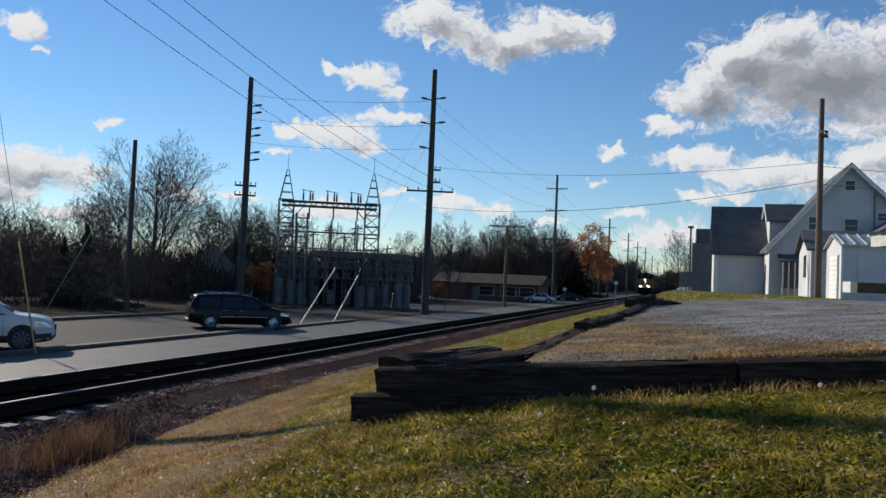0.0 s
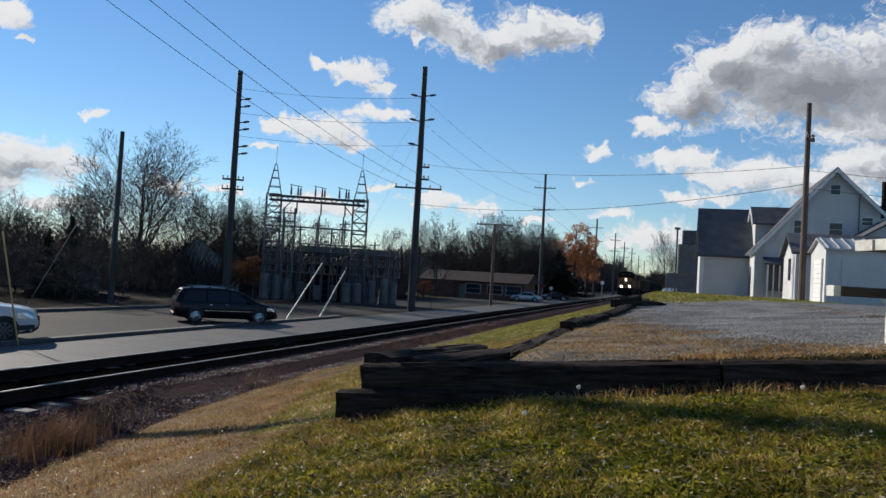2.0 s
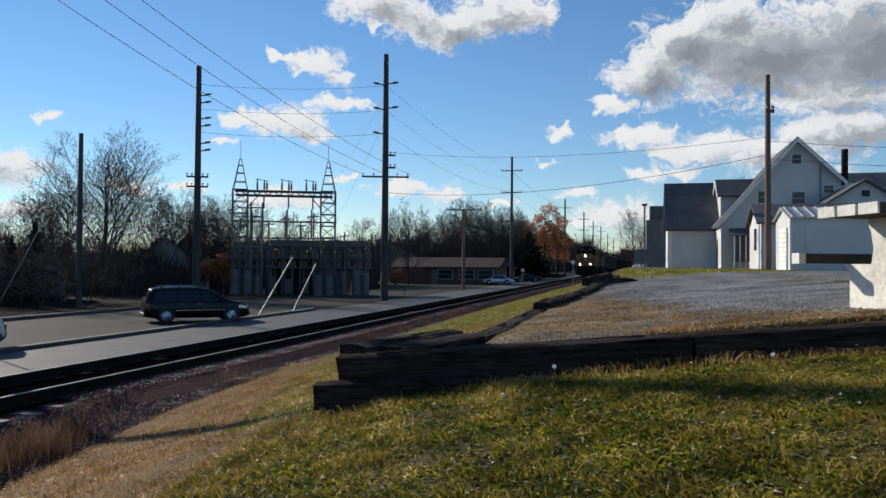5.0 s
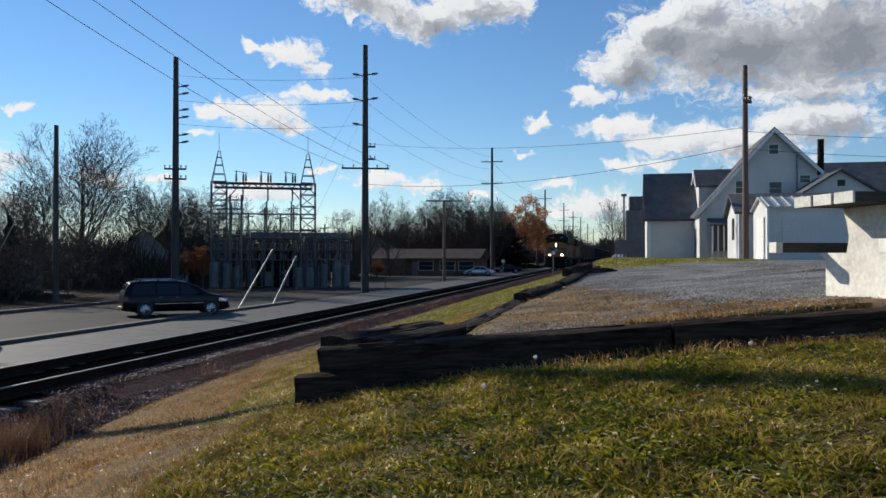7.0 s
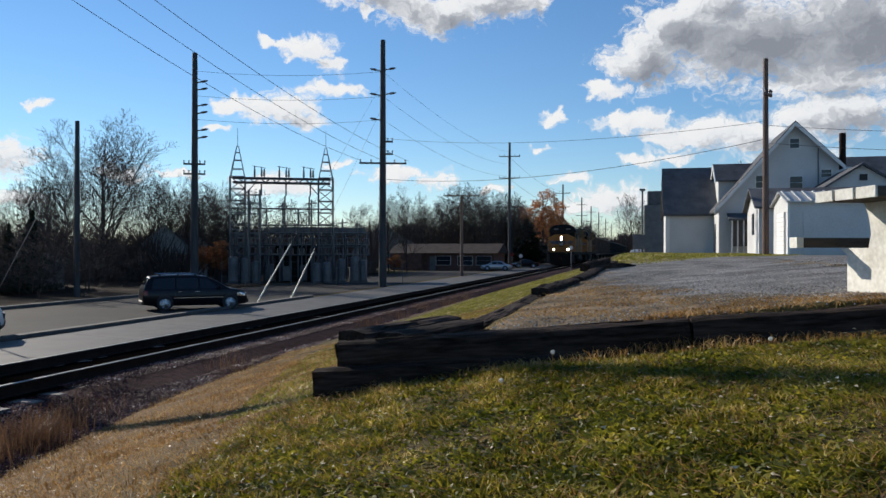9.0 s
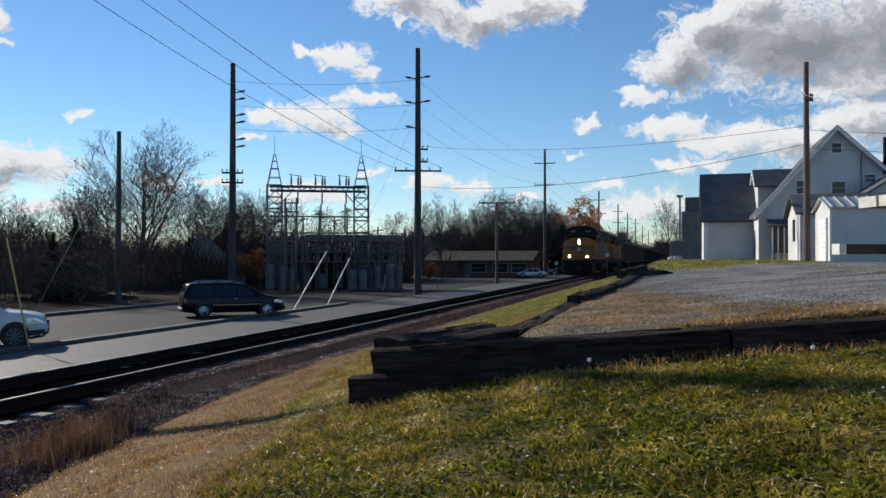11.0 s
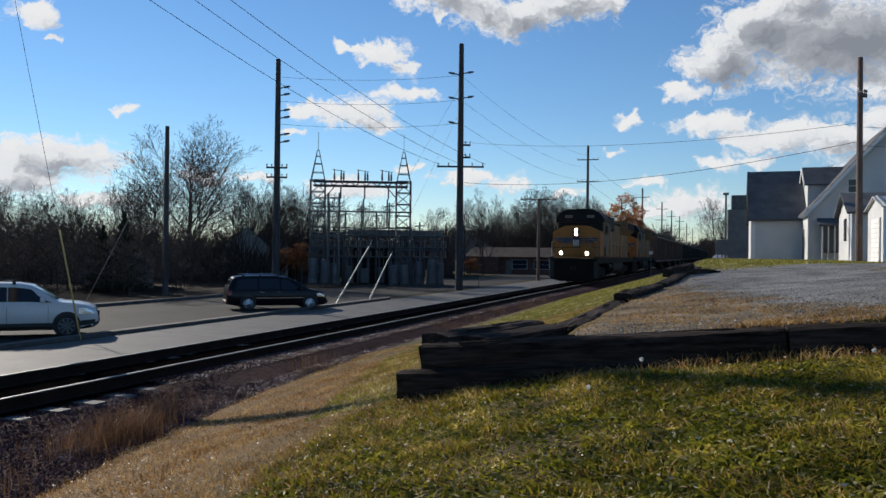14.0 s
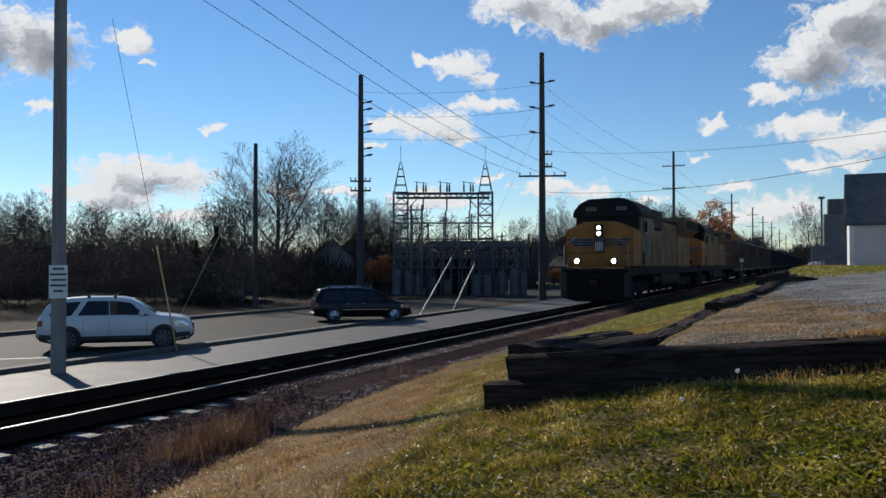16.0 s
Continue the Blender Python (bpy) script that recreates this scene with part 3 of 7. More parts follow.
# ------------------------------------------------------------- retaining timbers
def timber(a, b, w=0.23, h=0.19, label="black creosoted railway tie in the retaining edge", seed=0):
    """A worn tie from a to b (top centre line)."""
    a, b = Vector(a), Vector(b)
    L = (b - a).length
    rnd = random.Random(seed)
    bm = bmesh.new()
    nseg = max(8, int(L / 0.05))
    rings = []
    prof = [(-w / 2, 0.0), (-w * 0.3, 0.0), (0, 0.004), (w * 0.3, 0), (w / 2, 0.0), (w / 2, -h * 0.33), (w / 2, -h * 0.66), (w / 2, -h), (0, -h), (-w / 2, -h), (-w / 2, -h * 0.66), (-w / 2, -h * 0.33)]
    for k in range(nseg + 1):
        t = k / nseg * L
        ring = []
        for j, (u, v) in enumerate(prof):
            q = noise.noise((t * 2.2 + seed, j * 0.7, seed * 1.3)) * 0.013 + noise.noise((t * 5 + seed, j * 2.9, 5.0)) * 0.008 + noise.noise((t * 19 + seed, j * 3.7, 8.0)) * 0.006
            ends = math.exp(-min(t, L - t) / 0.05) * 0.03 * (0.6 + noise.noise((j * 1.7, seed, 2.0)))
            corner = 0.95 if j in (0, 4, 7, 9) else 1.0
            ring.append(bm.verts.new((u * corner * (1 - ends / w) + q, t, v * (1.0 if v < 0 else 1) + (0 if corner == 1 else (-0.012 if v > -h / 2 else 0.012)) + q * 0.8)))
        rings.append(ring)
    m = len(prof)
    for r0, r1 in zip(rings, rings[1:]):
        for j in range(m):
            bm.faces.new((r0[j], r0[(j + 1) % m], r1[(j + 1) % m], r1[j]))
    bm.faces.new(rings[0][::-1])
    bm.faces.new(rings[-1])
    bmesh.ops.recalc_face_normals(bm, faces=bm.faces)
    d = (b - a).normalized()
    q = d.to_track_quat("Y", "Z").to_matrix().to_4x4()
    ob = thing("retaining_timber", label, "timber", "retaining timbers", Matrix.Translation(a) @ q)
    part("beam", bm, TIE_WOOD, ob)
    # sawn ends, split and sunken between the growth rings
    for y0, sg in ((0.0, -1), (L, 1)):
        e = bmesh.new()
        mid = e.verts.new((0.01, y0 + sg * 0.002, -h / 2))
        hoops = []
        for f in (0.33, 0.66, 0.93):
            hoops.append([e.verts.new((u * f, y0 + sg * (0.006 + 0.012 * noise.noise((u * 40 + seed, v * 40, f * 9))), (v + h / 2) * f - h / 2)) for u, v in prof])
        for j in range(m):
            e.faces.new((mid, hoops[0][j], hoops[0][(j + 1) % m]))
            for p0, p1 in zip(hoops, hoops[1:]):
                e.faces.new((p0[j], p1[j], p1[(j + 1) % m], p0[(j + 1) % m]))
        bmesh.ops.recalc_face_normals(e, faces=e.faces)
        part("end_grain", e, TIE_END, ob, "split weathered end grain")
    # long splinters lifting from the top
    for _ in range(int(L * 3)):
        y0, u0, ln = rnd.uniform(0, L * 0.85), rnd.uniform(-w * 0.42, w * 0.42), rnd.uniform(0.12, 0.5)
        y1 = min(L - 0.01, y0 + ln)
        part("splinter", boxes((u0, u0 + rnd.uniform(0.008, 0.02), y0, y1, -0.004, rnd.uniform(0.006, 0.014))), TIE_WOOD, ob)
    return ob


def wall_top(x):
    return EYE - (0.655 - 0.083 * (x + 2.09))


def wt(x, dz=0.0, dy=0.115):
    return (x, wall_y(x) + dy, wall_top(x) + dz)


timber(wt(-2.09), wt(0.30), seed=1)
timber(wt(0.32), wt(2.75), seed=2)
timber(wt(2.77), wt(5.2), seed=3)
timber((-2.22, 5.29, wall_top(-2.09) - 0.182), wt(0.1, -0.175, 0.075), label="black creosoted railway tie, lower course, end sticking out", seed=4)
timber(wt(0.12, -0.185, 0.06), wt(2.5, -0.185, 0.06), seed=5)
timber((-2.1, 5.34, wall_top(-2.09) - 0.36), wt(0.3, -0.35, 0.10), label="black creosoted railway tie, lowest course half buried", seed=18)
timber((-2.08, 5.62, EYE - 0.60), (-1.62, 6.78, EYE - 0.57), w=0.28, h=0.24, label="weathered black tie along the lot's corner", seed=6)
timber((-1.77, 5.62, EYE - 0.605), (-1.37, 6.52, EYE - 0.575), w=0.27, h=0.24, label="weathered black tie lying inside the lot's corner", seed=7)
edge = [(-1.50, 6.75, 0.675), (-1.34, 9.2, 0.60), (-1.28, 11.0, 0.545)]
for k in range(2):
    a, b = edge[k], edge[k + 1]
    timber((a[0], a[1], EYE - a[2]), (b[0], b[1] - 0.03, EYE - b[2]), h=0.16, seed=8 + k)
timber((-1.25, 10.2, EYE - 0.475), (-1.02, 12.6, EYE - 0.43), h=0.22, seed=11)
timber((-1.02, 13.2, EYE - 0.44), (-0.9, 15.6, EYE - 0.38), h=0.22, seed=12)
timber((-0.95, 15.9, EYE - 0.40), (-0.88, 18.3, EYE - 0.33), h=0.22, seed=13)
timber((-1.15, 17.0, EYE - 0.27), (-0.75, 18.3, EYE - 0.16), w=0.2, h=0.17, label="loose black tie tilted on the edge row", seed=14)
timber((-0.9, 18.6, EYE - 0.38), (-0.8, 21.0, EYE - 0.34), h=0.22, seed=15)
timber((-0.85, 21.4, EYE - 0.33), (-0.75, 23.8, EYE - 0.30), h=0.22, seed=16)
timber((-0.75, 18.6, EYE - 0.27), (-0.2, 19.6, EYE - 0.33), w=0.2, h=0.17, label="loose black tie tilted on the edge row", seed=17)


# ------------------------------------------------------------- picnic table
def picnic_table():
    """A heavy table; local x runs along the planks, their painted sawn ends at x = 0."""
    z = float(land(1.5, 6.3))
    t = thing("picnic_table", "heavy picnic table with dark planks and white end panel", "picnic table", "", pose(1.34, 5.97, z - 0.01, 0, 0, 20))
    for k in range(3):
        y0 = -0.34 + k * 0.235
        p = part("top_plank", boxes((0, 1.75, y0, y0 + 0.2, 0.68, 0.75), bevel=0.007), PLANK, t, "dark weathered plank")
        part("painted_end", boxes((-0.004, 0.012, y0 - 0.003, y0 + 0.203, 0.677, 0.753), bevel=0.002), TABLE_WHITE, p, "white painted end")
    for y0 in (0.58, -0.69):
        p = part("bench_plank", boxes((0, 1.75, y0, y0 + 0.10, 0.355, 0.43), bevel=0.007), PLANK, t, "dark weathered bench plank")
        part("painted_end", boxes((-0.004, 0.05, y0 - 0.003, y0 + 0.103, 0.352, 0.433), bevel=0.002), TABLE_WHITE, p, "white painted end")
    for x0 in (0.33, 1.38):
        bm = bmesh.new()
        prism(bm, [(0.47, 0), (0.47, 0.30), (0.56, 0.352), (0.22, 0.352), (0.19, 0.46), (0.22, 0.58), (0.27, 0.677), (-0.50, 0.677), (-0.44, 0.58), (-0.42, 0.46), (-0.45, 0.352), (-0.68, 0.352), (-0.62, 0.30), (-0.62, 0)], "x", x0, x0 + 0.10)
        e = part("end_panel", bm, TABLE_WHITE, t, "wide shaped white panel with flaking paint and faint print")
        if x0 < 1:
            for k, w in enumerate((0.17, 0.15)):
                part("print_bar", boxes((x0 - 0.003, x0 + 0.001, -0.3 - w / 2, -0.3 + w / 2, 0.275 - k * 0.05, 0.30 - k * 0.05)), HOUSE_DULL, e)
    part("stretcher", boxes((0.43, 1.38, -0.04, 0.04, 0.35, 0.44), bevel=0.005), PLANK, t)
    return t


picnic_table()


# ------------------------------------------------------------- white house, annex and sheds
def window(parent, x, z, w, h, y, name="window"):
    """A sash window in a wall that faces -y at the given y."""
    f = part(name, boxes((x - w / 2 - 0.045, x + w / 2 + 0.045, y - 0.05, y + 0.02, z - 0.045, z), (x - w / 2 - 0.045, x + w / 2 + 0.045, y - 0.05, y + 0.02, z + h, z + h + 0.045),
                         (x - w / 2 - 0.045, x - w / 2, y - 0.05, y + 0.02, z, z + h), (x + w / 2, x + w / 2 + 0.045, y - 0.05, y + 0.02, z, z + h), (x - w / 2, x + w / 2, y - 0.04, y + 0.02, z + h / 2 - 0.012, z + h / 2 + 0.012)), WHITE, parent)
    part("pane", boxes((x - w / 2, x + w / 2, y - 0.02, y + 0.01, z, z + h)), PANE, f)
    return f


def slab(a, b, c, d, thick=0.16):
    """A roof plane through four corners, with thickness downwards."""
    bm = bmesh.new()
    top = [bm.verts.new(p) for p in (a, b, c, d)]
    low = [bm.verts.new((p[0], p[1], p[2] - thick)) for p in (a, b, c, d)]
    bm.faces.new(top)
    bm.faces.new(low[::-1])
    for k in range(4):
        bm.faces.new((top[k], low[k], low[(k + 1) % 4], top[(k + 1) % 4]))
    bmesh.ops.recalc_face_normals(bm, faces=bm.faces)
    return bm


GZ = EYE - 0.22
house = thing("house", "white house with steep saltbox gable and dark shingle roofs", "house")
bm = bmesh.new()
prism(bm, [(5.0, GZ - 0.2), (12.3, GZ - 0.2), (12.3, EYE + 5.6), (9.65, EYE + 8.1), (4.75, EYE + 2.65), (5.0, EYE + 2.6)], "y", 56.0, 64.0)
part("gable_wall", bm, SIDING, house)
part("roof", slab((4.72, 55.6, EYE + 2.77), (9.65, 55.6, EYE + 8.38), (9.65, 64.3, EYE + 8.38), (4.72, 64.3, EYE + 2.77)), SHINGLE, house)
part("roof", slab((9.65, 55.6, EYE + 8.38), (12.6, 55.6, EYE + 5.45), (12.6, 64.3, EYE + 5.45), (9.65, 64.3, EYE + 8.38)), SHINGLE, house)
for a, b in (((4.72, EYE + 2.72), (9.65, EYE + 8.3)), ((9.65, EYE + 8.3), (12.6, EYE + 5.4))):
    bm = bmesh.new()
    prism(bm, [(a[0], a[1] - 0.28), (b[0], b[1] - 0.28), (b[0], b[1]), (a[0], a[1])], "y", 55.52, 55.6)
    part("bargeboard", bm, WHITE, house)
window(house, 9.65, EYE + 6.65, 0.55, 0.6, 56.0)
window(house, 9.75, EYE + 4.0, 0.75, 0.8, 56.0)
window(house, 7.55, EYE + 4.1, 0.5, 0.8, 56.0)
window(house, 11.55, EYE + 4.75, 0.6, 0.45, 56.0)
part("downpipe", rods(((11.05, 55.9, GZ), (11.05, 55.9, EYE + 6.6), 0.035)), GREY_PAINT, house)
# wing with the long dark roof
bm = bmesh.new()
prism(bm, [(60.0, GZ - 0.2), (68.0, GZ - 0.2), (68.0, EYE + 2.8), (64.0, EYE + 6.1), (60.0, EYE + 2.8)], "x", 1.8, 9.0)
part("wing_wall", bm, SIDING, house)
part("roof", slab((1.55, 59.7, EYE + 2.62), (9.4, 59.7, EYE + 2.62), (9.4, 64.0, EYE + 6.3), (1.55, 64.0, EYE + 6.3)), SHINGLE, house)
part("roof", slab((1.55, 64.0, EYE + 6.3), (9.4, 64.0, EYE + 6.3), (9.4, 68.3, EYE + 2.62), (1.55, 68.3, EYE + 2.62)), SHINGLE, house)
# whiter strip stands in for the sunlit sliver of the wing's side wall
part("corner_board", boxes((1.72, 2.0, 59.95, 60.05, GZ - 0.1, EYE + 2.7)), WHITE, house)
dm = bmesh.new()
prism(dm, [(59.75, EYE + 2.4), (63.4, EYE + 2.4), (63.4, EYE + 5.0), (61.5, EYE + 6.15), (59.75, EYE + 5.0)], "x", 5.3, 8.6)
part("dormer", dm, SIDING, house, "white gabled dormer")
part("dormer_roof", slab((5.1, 59.5, EYE + 4.95), (8.7, 59.5, EYE + 4.95), (8.7, 61.5, EYE + 6.28), (5.1, 61.5, EYE + 6.28), 0.1), SHINGLE, house)
part("dormer_roof", slab((5.1, 61.5, EYE + 6.28), (8.7, 61.5, EYE + 6.28), (8.7, 63.6, EYE + 4.95), (5.1, 63.6, EYE + 4.95), 0.1), SHINGLE, house)
bm = bmesh.new()
prism(bm, [(59.5, EYE + 4.7), (61.5, EYE + 6.03), (63.6, EYE + 4.7), (63.6, EYE + 4.95), (61.5, EYE + 6.28), (59.5, EYE + 4.95)], "x", 5.03, 5.1)
part("dormer_bargeboard", bm, WHITE, house)
# lit side wall of the main part with door and porch
part("side_door", boxes((4.93, 4.99, 58.2, 59.2, GZ, GZ + 2.05)), HOUSE_DULL, house)
part("porch_glass", boxes((5.75, 6.75, 54.9, 55.95, GZ + 0.5, GZ + 2.2)), PANE, house, "glazed porch bay")
for xx in (5.72, 6.06, 6.42, 6.78):
    part("porch_post", boxes((xx - 0.04, xx + 0.04, 54.84, 54.9, GZ, GZ + 2.3)), WHITE, house)
part("porch_roof", slab((5.5, 54.6, GZ + 2.25), (7.0, 54.6, GZ + 2.25), (7.0, 56, GZ + 2.7), (5.5, 56, GZ + 2.7), 0.1), SHINGLE, house)

rear = thing("rear_building", "white building with a wide dark roof and black stove pipe", "house")
bm = bmesh.new()
prism(bm, [(66, GZ - 0.2), (78, GZ - 0.2), (78, EYE + 3.6), (72, EYE + 7.4), (66, EYE + 3.6)], "x", 12.6, 40)
part("wall_shell", bm, SIDING, rear)
part("roof", slab((12.4, 65.6, EYE + 3.5), (40.3, 65.6, EYE + 3.5), (40.3, 72, EYE + 7.7), (12.4, 72, EYE + 7.7)), SHINGLE, rear)
part("stove_pipe", rods(((13.4, 60.0, EYE + 4.0), (13.4, 60.0, EYE + 8.05), 0.22), n=14), RUST, rear, "thick black stove pipe")
part("pipe_collar", boxes((12.9, 13.9, 59.5, 60.5, EYE + 3.2, EYE + 5.7), bevel=0.05), SIDING, rear)

annex = thing("annex", "low white gabled annex with grey roof", "shed")
bm = bmesh.new()
prism(bm, [(46.4, GZ - 0.2), (51.2, GZ - 0.2), (51.2, EYE + 2.45), (48.8, EYE + 3.45), (46.4, EYE + 2.45)], "x", 6.2, 12.0)
part("wall_shell", bm, SIDING, annex)
part("roof", slab((5.95, 46.1, EYE + 2.38), (12.2, 46.1, EYE + 2.38), (12.2, 48.8, EYE + 3.55), (5.95, 48.8, EYE + 3.55), 0.12), SHINGLE, annex)
part("roof", slab((5.95, 48.8, EYE + 3.55), (12.2, 48.8, EYE + 3.55), (12.2, 51.5, EYE + 2.38), (5.95, 51.5, EYE + 2.38), 0.12), SHINGLE, annex)
part("annex_window", boxes((6.15, 6.22, 48.2, 48.9, EYE + 0.9, EYE + 2.1)), PANE, annex)

shed = thing("shed", "small white shed with roll-up door and ribbed tin roof", "shed")
bm = bmesh.new()
prism(bm, [(38.5, GZ - 0.2), (42.7, GZ - 0.2), (42.7, EYE + 2.2), (40.6, EYE + 2.68), (38.5, EYE + 2.2)], "x", 6.4, 10.4)
part("wall_shell", bm, SIDING, shed)
part("roof", slab((6.25, 38.3, EYE + 2.2), (10.5, 38.3, EYE + 2.2), (10.5, 40.6, EYE + 2.78), (6.25, 40.6, EYE + 2.78), 0.06), TIN, shed)
part("roof", slab((6.25, 40.6, EYE + 2.78), (10.5, 40.6, EYE + 2.78), (10.5, 42.9, EYE + 2.2), (6.25, 42.9, EYE + 2.2), 0.06), TIN, shed)
for xx in np.arange(6.4, 10.5, 0.45):
    part("roof_rib", slab((xx, 38.28, EYE + 2.25), (xx + 0.07, 38.28, EYE + 2.25), (xx + 0.07, 40.6, EYE + 2.83), (xx, 40.6, EYE + 2.83), 0.05), TIN, shed)
door = part("roll_door", boxes((6.34, 6.40, 39.3, 41.3, GZ, GZ + 2.0)), SIDING, shed, "ribbed pale roll-up door")
for k in range(9):
    part("door_slat", boxes((6.315, 6.34, 39.34, 41.26, GZ + 0.02 + k * 0.218, GZ + 0.215 + k * 0.218), bevel=0.008), WHITE, door)
part("corner_trim", boxes((6.34, 6.44, 38.44, 38.5, GZ, EYE + 2.2)), WHITE, shed)
part("side_panel", boxes((7.0, 9.0, 38.44, 38.5, GZ, EYE + 1.7)), SIDING, shed)

barn = thing("barn", "grey-white gabled outbuilding behind the shed", "shed")
bm = bmesh.new()
prism(bm, [(9.8, GZ - 0.2), (14.6, GZ - 0.2), (14.6, EYE + 3.4), (12.2, EYE + 4.85), (9.8, EYE + 3.4)], "y", 50.0, 58.0)
part("wall_shell", bm, SIDING, barn)
part("roof", slab((9.5, 49.7, EYE + 3.25), (12.2, 49.7, EYE + 4.98), (12.2, 58, EYE + 4.98), (9.5, 58, EYE + 3.25), 0.12), SHINGLE, barn)
part("roof", slab((12.2, 49.7, EYE + 4.98), (14.9, 49.7, EYE + 3.25), (14.9, 58, EYE + 3.25), (12.2, 58, EYE + 4.98), 0.12), SHINGLE, barn)
part("gable_vent", boxes((12.05, 12.45, 49.93, 49.99, EYE + 4.0, EYE + 4.35)), DARK_TRIM, barn)

elev = thing("grain_elevator", "dark boxy grain elevator with a pipe mast far behind the house", "grain elevator")
part("bin", boxes((0.4, 5.5, 120, 126, -0.3, EYE + 6.6), bevel=0.1), HOUSE_DULL, elev)
part("head_house", boxes((0.9, 4.5, 120, 126, EYE + 6.6, EYE + 8.6), bevel=0.1), GALV, elev)
part("leg_mast", rods(((0.2, 119.5, 0), (0.2, 119.5, EYE + 8.6), 0.13), n=8), GALV, elev)
part("cap", boxes((-0.2, 0.6, 119.2, 119.9, EYE + 8.6, EYE + 8.9)), GALV, elev)
sgn = thing("board_sign", "small grey board sign on posts beyond the house", "sign")
part("board", boxes((-0.9, 1.2, 96.0, 96.1, GZ + 0.4, GZ + 2.1), bevel=0.02), HOUSE_DULL, sgn)
for xx in (-0.7, 1.0):
    part("post", boxes((xx - 0.06, xx + 0.06, 96.1, 96.2, -0.4, GZ + 2.1)), POLE_PALE, sgn)
blk = tagged(part("utility_box", boxes((9.2, 9.9, 36.4, 37.2, GZ - 0.1, GZ + 0.5), bevel=0.03), HOUSE_DULL), "low grey utility box beside the shed", "utility box")

# ------------------------------------------------------------- brick house across the street
bh = thing("brick_house", "long low brown brick house with shallow roof and white windows", "house")
BX0, BX1, BY = -36.5, -20.8, 116.0
part("wall_shell", boxes((BX0, BX1, BY, BY + 9, STREET - 0.1, STREET + 2.6)), BRICK, bh)
bm = bmesh.new()
prism(bm, [(BY - 0.8, STREET + 2.55), (BY + 4.5, STREET + 4.0), (BY + 9.8, STREET + 2.55)], "x", BX0 - 0.6, BX1 + 0.6)
part("roof", bm, ROOF_BROWN, bh)
for x0 in (-28.5, -25.2, -22.4):
    window(bh, x0, STREET + 0.8, 2.2, 1.3, BY)
part("door", boxes((-30.6, -29.7, BY - 0.05, BY + 0.02, STREET, STREET + 2.05)), HOUSE_DULL, bh)
part("porch_wall", boxes((-36.4, -31.5, BY - 1.2, BY + 0.1, STREET - 0.1, STREET + 2.4)), BRICK, bh)


def dim_house(x, y, w, d, eave, ridge, label, turn=0, paint=HOUSE_DULL):
    h = thing("house", label, "house", "", pose(x, y, STREET, 0, 0, turn))
    bm = bmesh.new()
    prism(bm, [(-w / 2, -0.2), (w / 2, -0.2), (w / 2, eave), (0, ridge), (-w / 2, eave)], "y", 0, d)
    part("wall_shell", bm, paint, h)
    o = 0.35
    k = (ridge - eave) / (w / 2)
    part("roof", slab((-w / 2 - o, -o, eave - k * o + 0.1), (0, -o, ridge + 0.1), (0, d + o, ridge + 0.1), (-w / 2 - o, d + o, eave - k * o + 0.1), 0.1), SHINGLE, h)
    part("roof", slab((0, -o, ridge + 0.1), (w / 2 + o, -o, eave - k * o + 0.1), (w / 2 + o, d + o, eave - k * o + 0.1), (0, d + o, ridge + 0.1), 0.1), SHINGLE, h)
    if eave > 4:
        for xx in (-w / 4, w / 4):
            window(h, xx, 0.9, 0.8, 1.3, 0)
        for xx in (-w / 4, w / 4):
            window(h, xx, 3.5, 0.8, 1.2, 0)
    return h


dim_house(*at(33.0, 84), 4.6, 7, 3.4, 5.5, "pale two-storey house half hidden by bare trees", 35, SIDING_DULL)
dim_house(*at(31.6, 92), 4.6, 7, 3.6, 6.0, "pale gabled house behind bare branches", 30, SIDING_DULL)
dim_house(*at(41.2, 66), 5, 5, 2.3, 3.2, "low grey garage among dark trees", 40)
dim_house(*at(43.4, 80), 5.5, 5, 2.1, 3.2, "low pale garage behind the parked vehicles", 62)
dim_house(*at(17.8, 138), 9, 9, 4.2, 7.0, "grey house behind the substation", 20)


# ------------------------------------------------------------- substation
def lattice(bm, base, half, z0, z1, bays, r=0.055):
    """A square lattice mast."""
    c = [(-half, -half), (half, -half), (half, half), (-half, half)]
    for x, y in c:
        rod(bm, (base[0] + x, base[1] + y, z0), (base[0] + x, base[1] + y, z1), r, n=4)
    dz = (z1 - z0) / bays
    for k in range(bays):
        for i in range(4):
            a, b = c[i], c[(i + 1) % 4]
            p, q = (a, b) if k % 2 else (b, a)
            rod(bm, (base[0] + p[0], base[1] + p[1], z0 + k * dz), (base[0] + q[0], base[1] + q[1], z0 + (k + 1) * dz), r * 0.7, n=4)
            rod(bm, (base[0] + a[0], base[1] + a[1], z0 + (k + 1) * dz), (base[0] + b[0], base[1] + b[1], z0 + (k + 1) * dz), r * 0.7, n=4)
    return bm


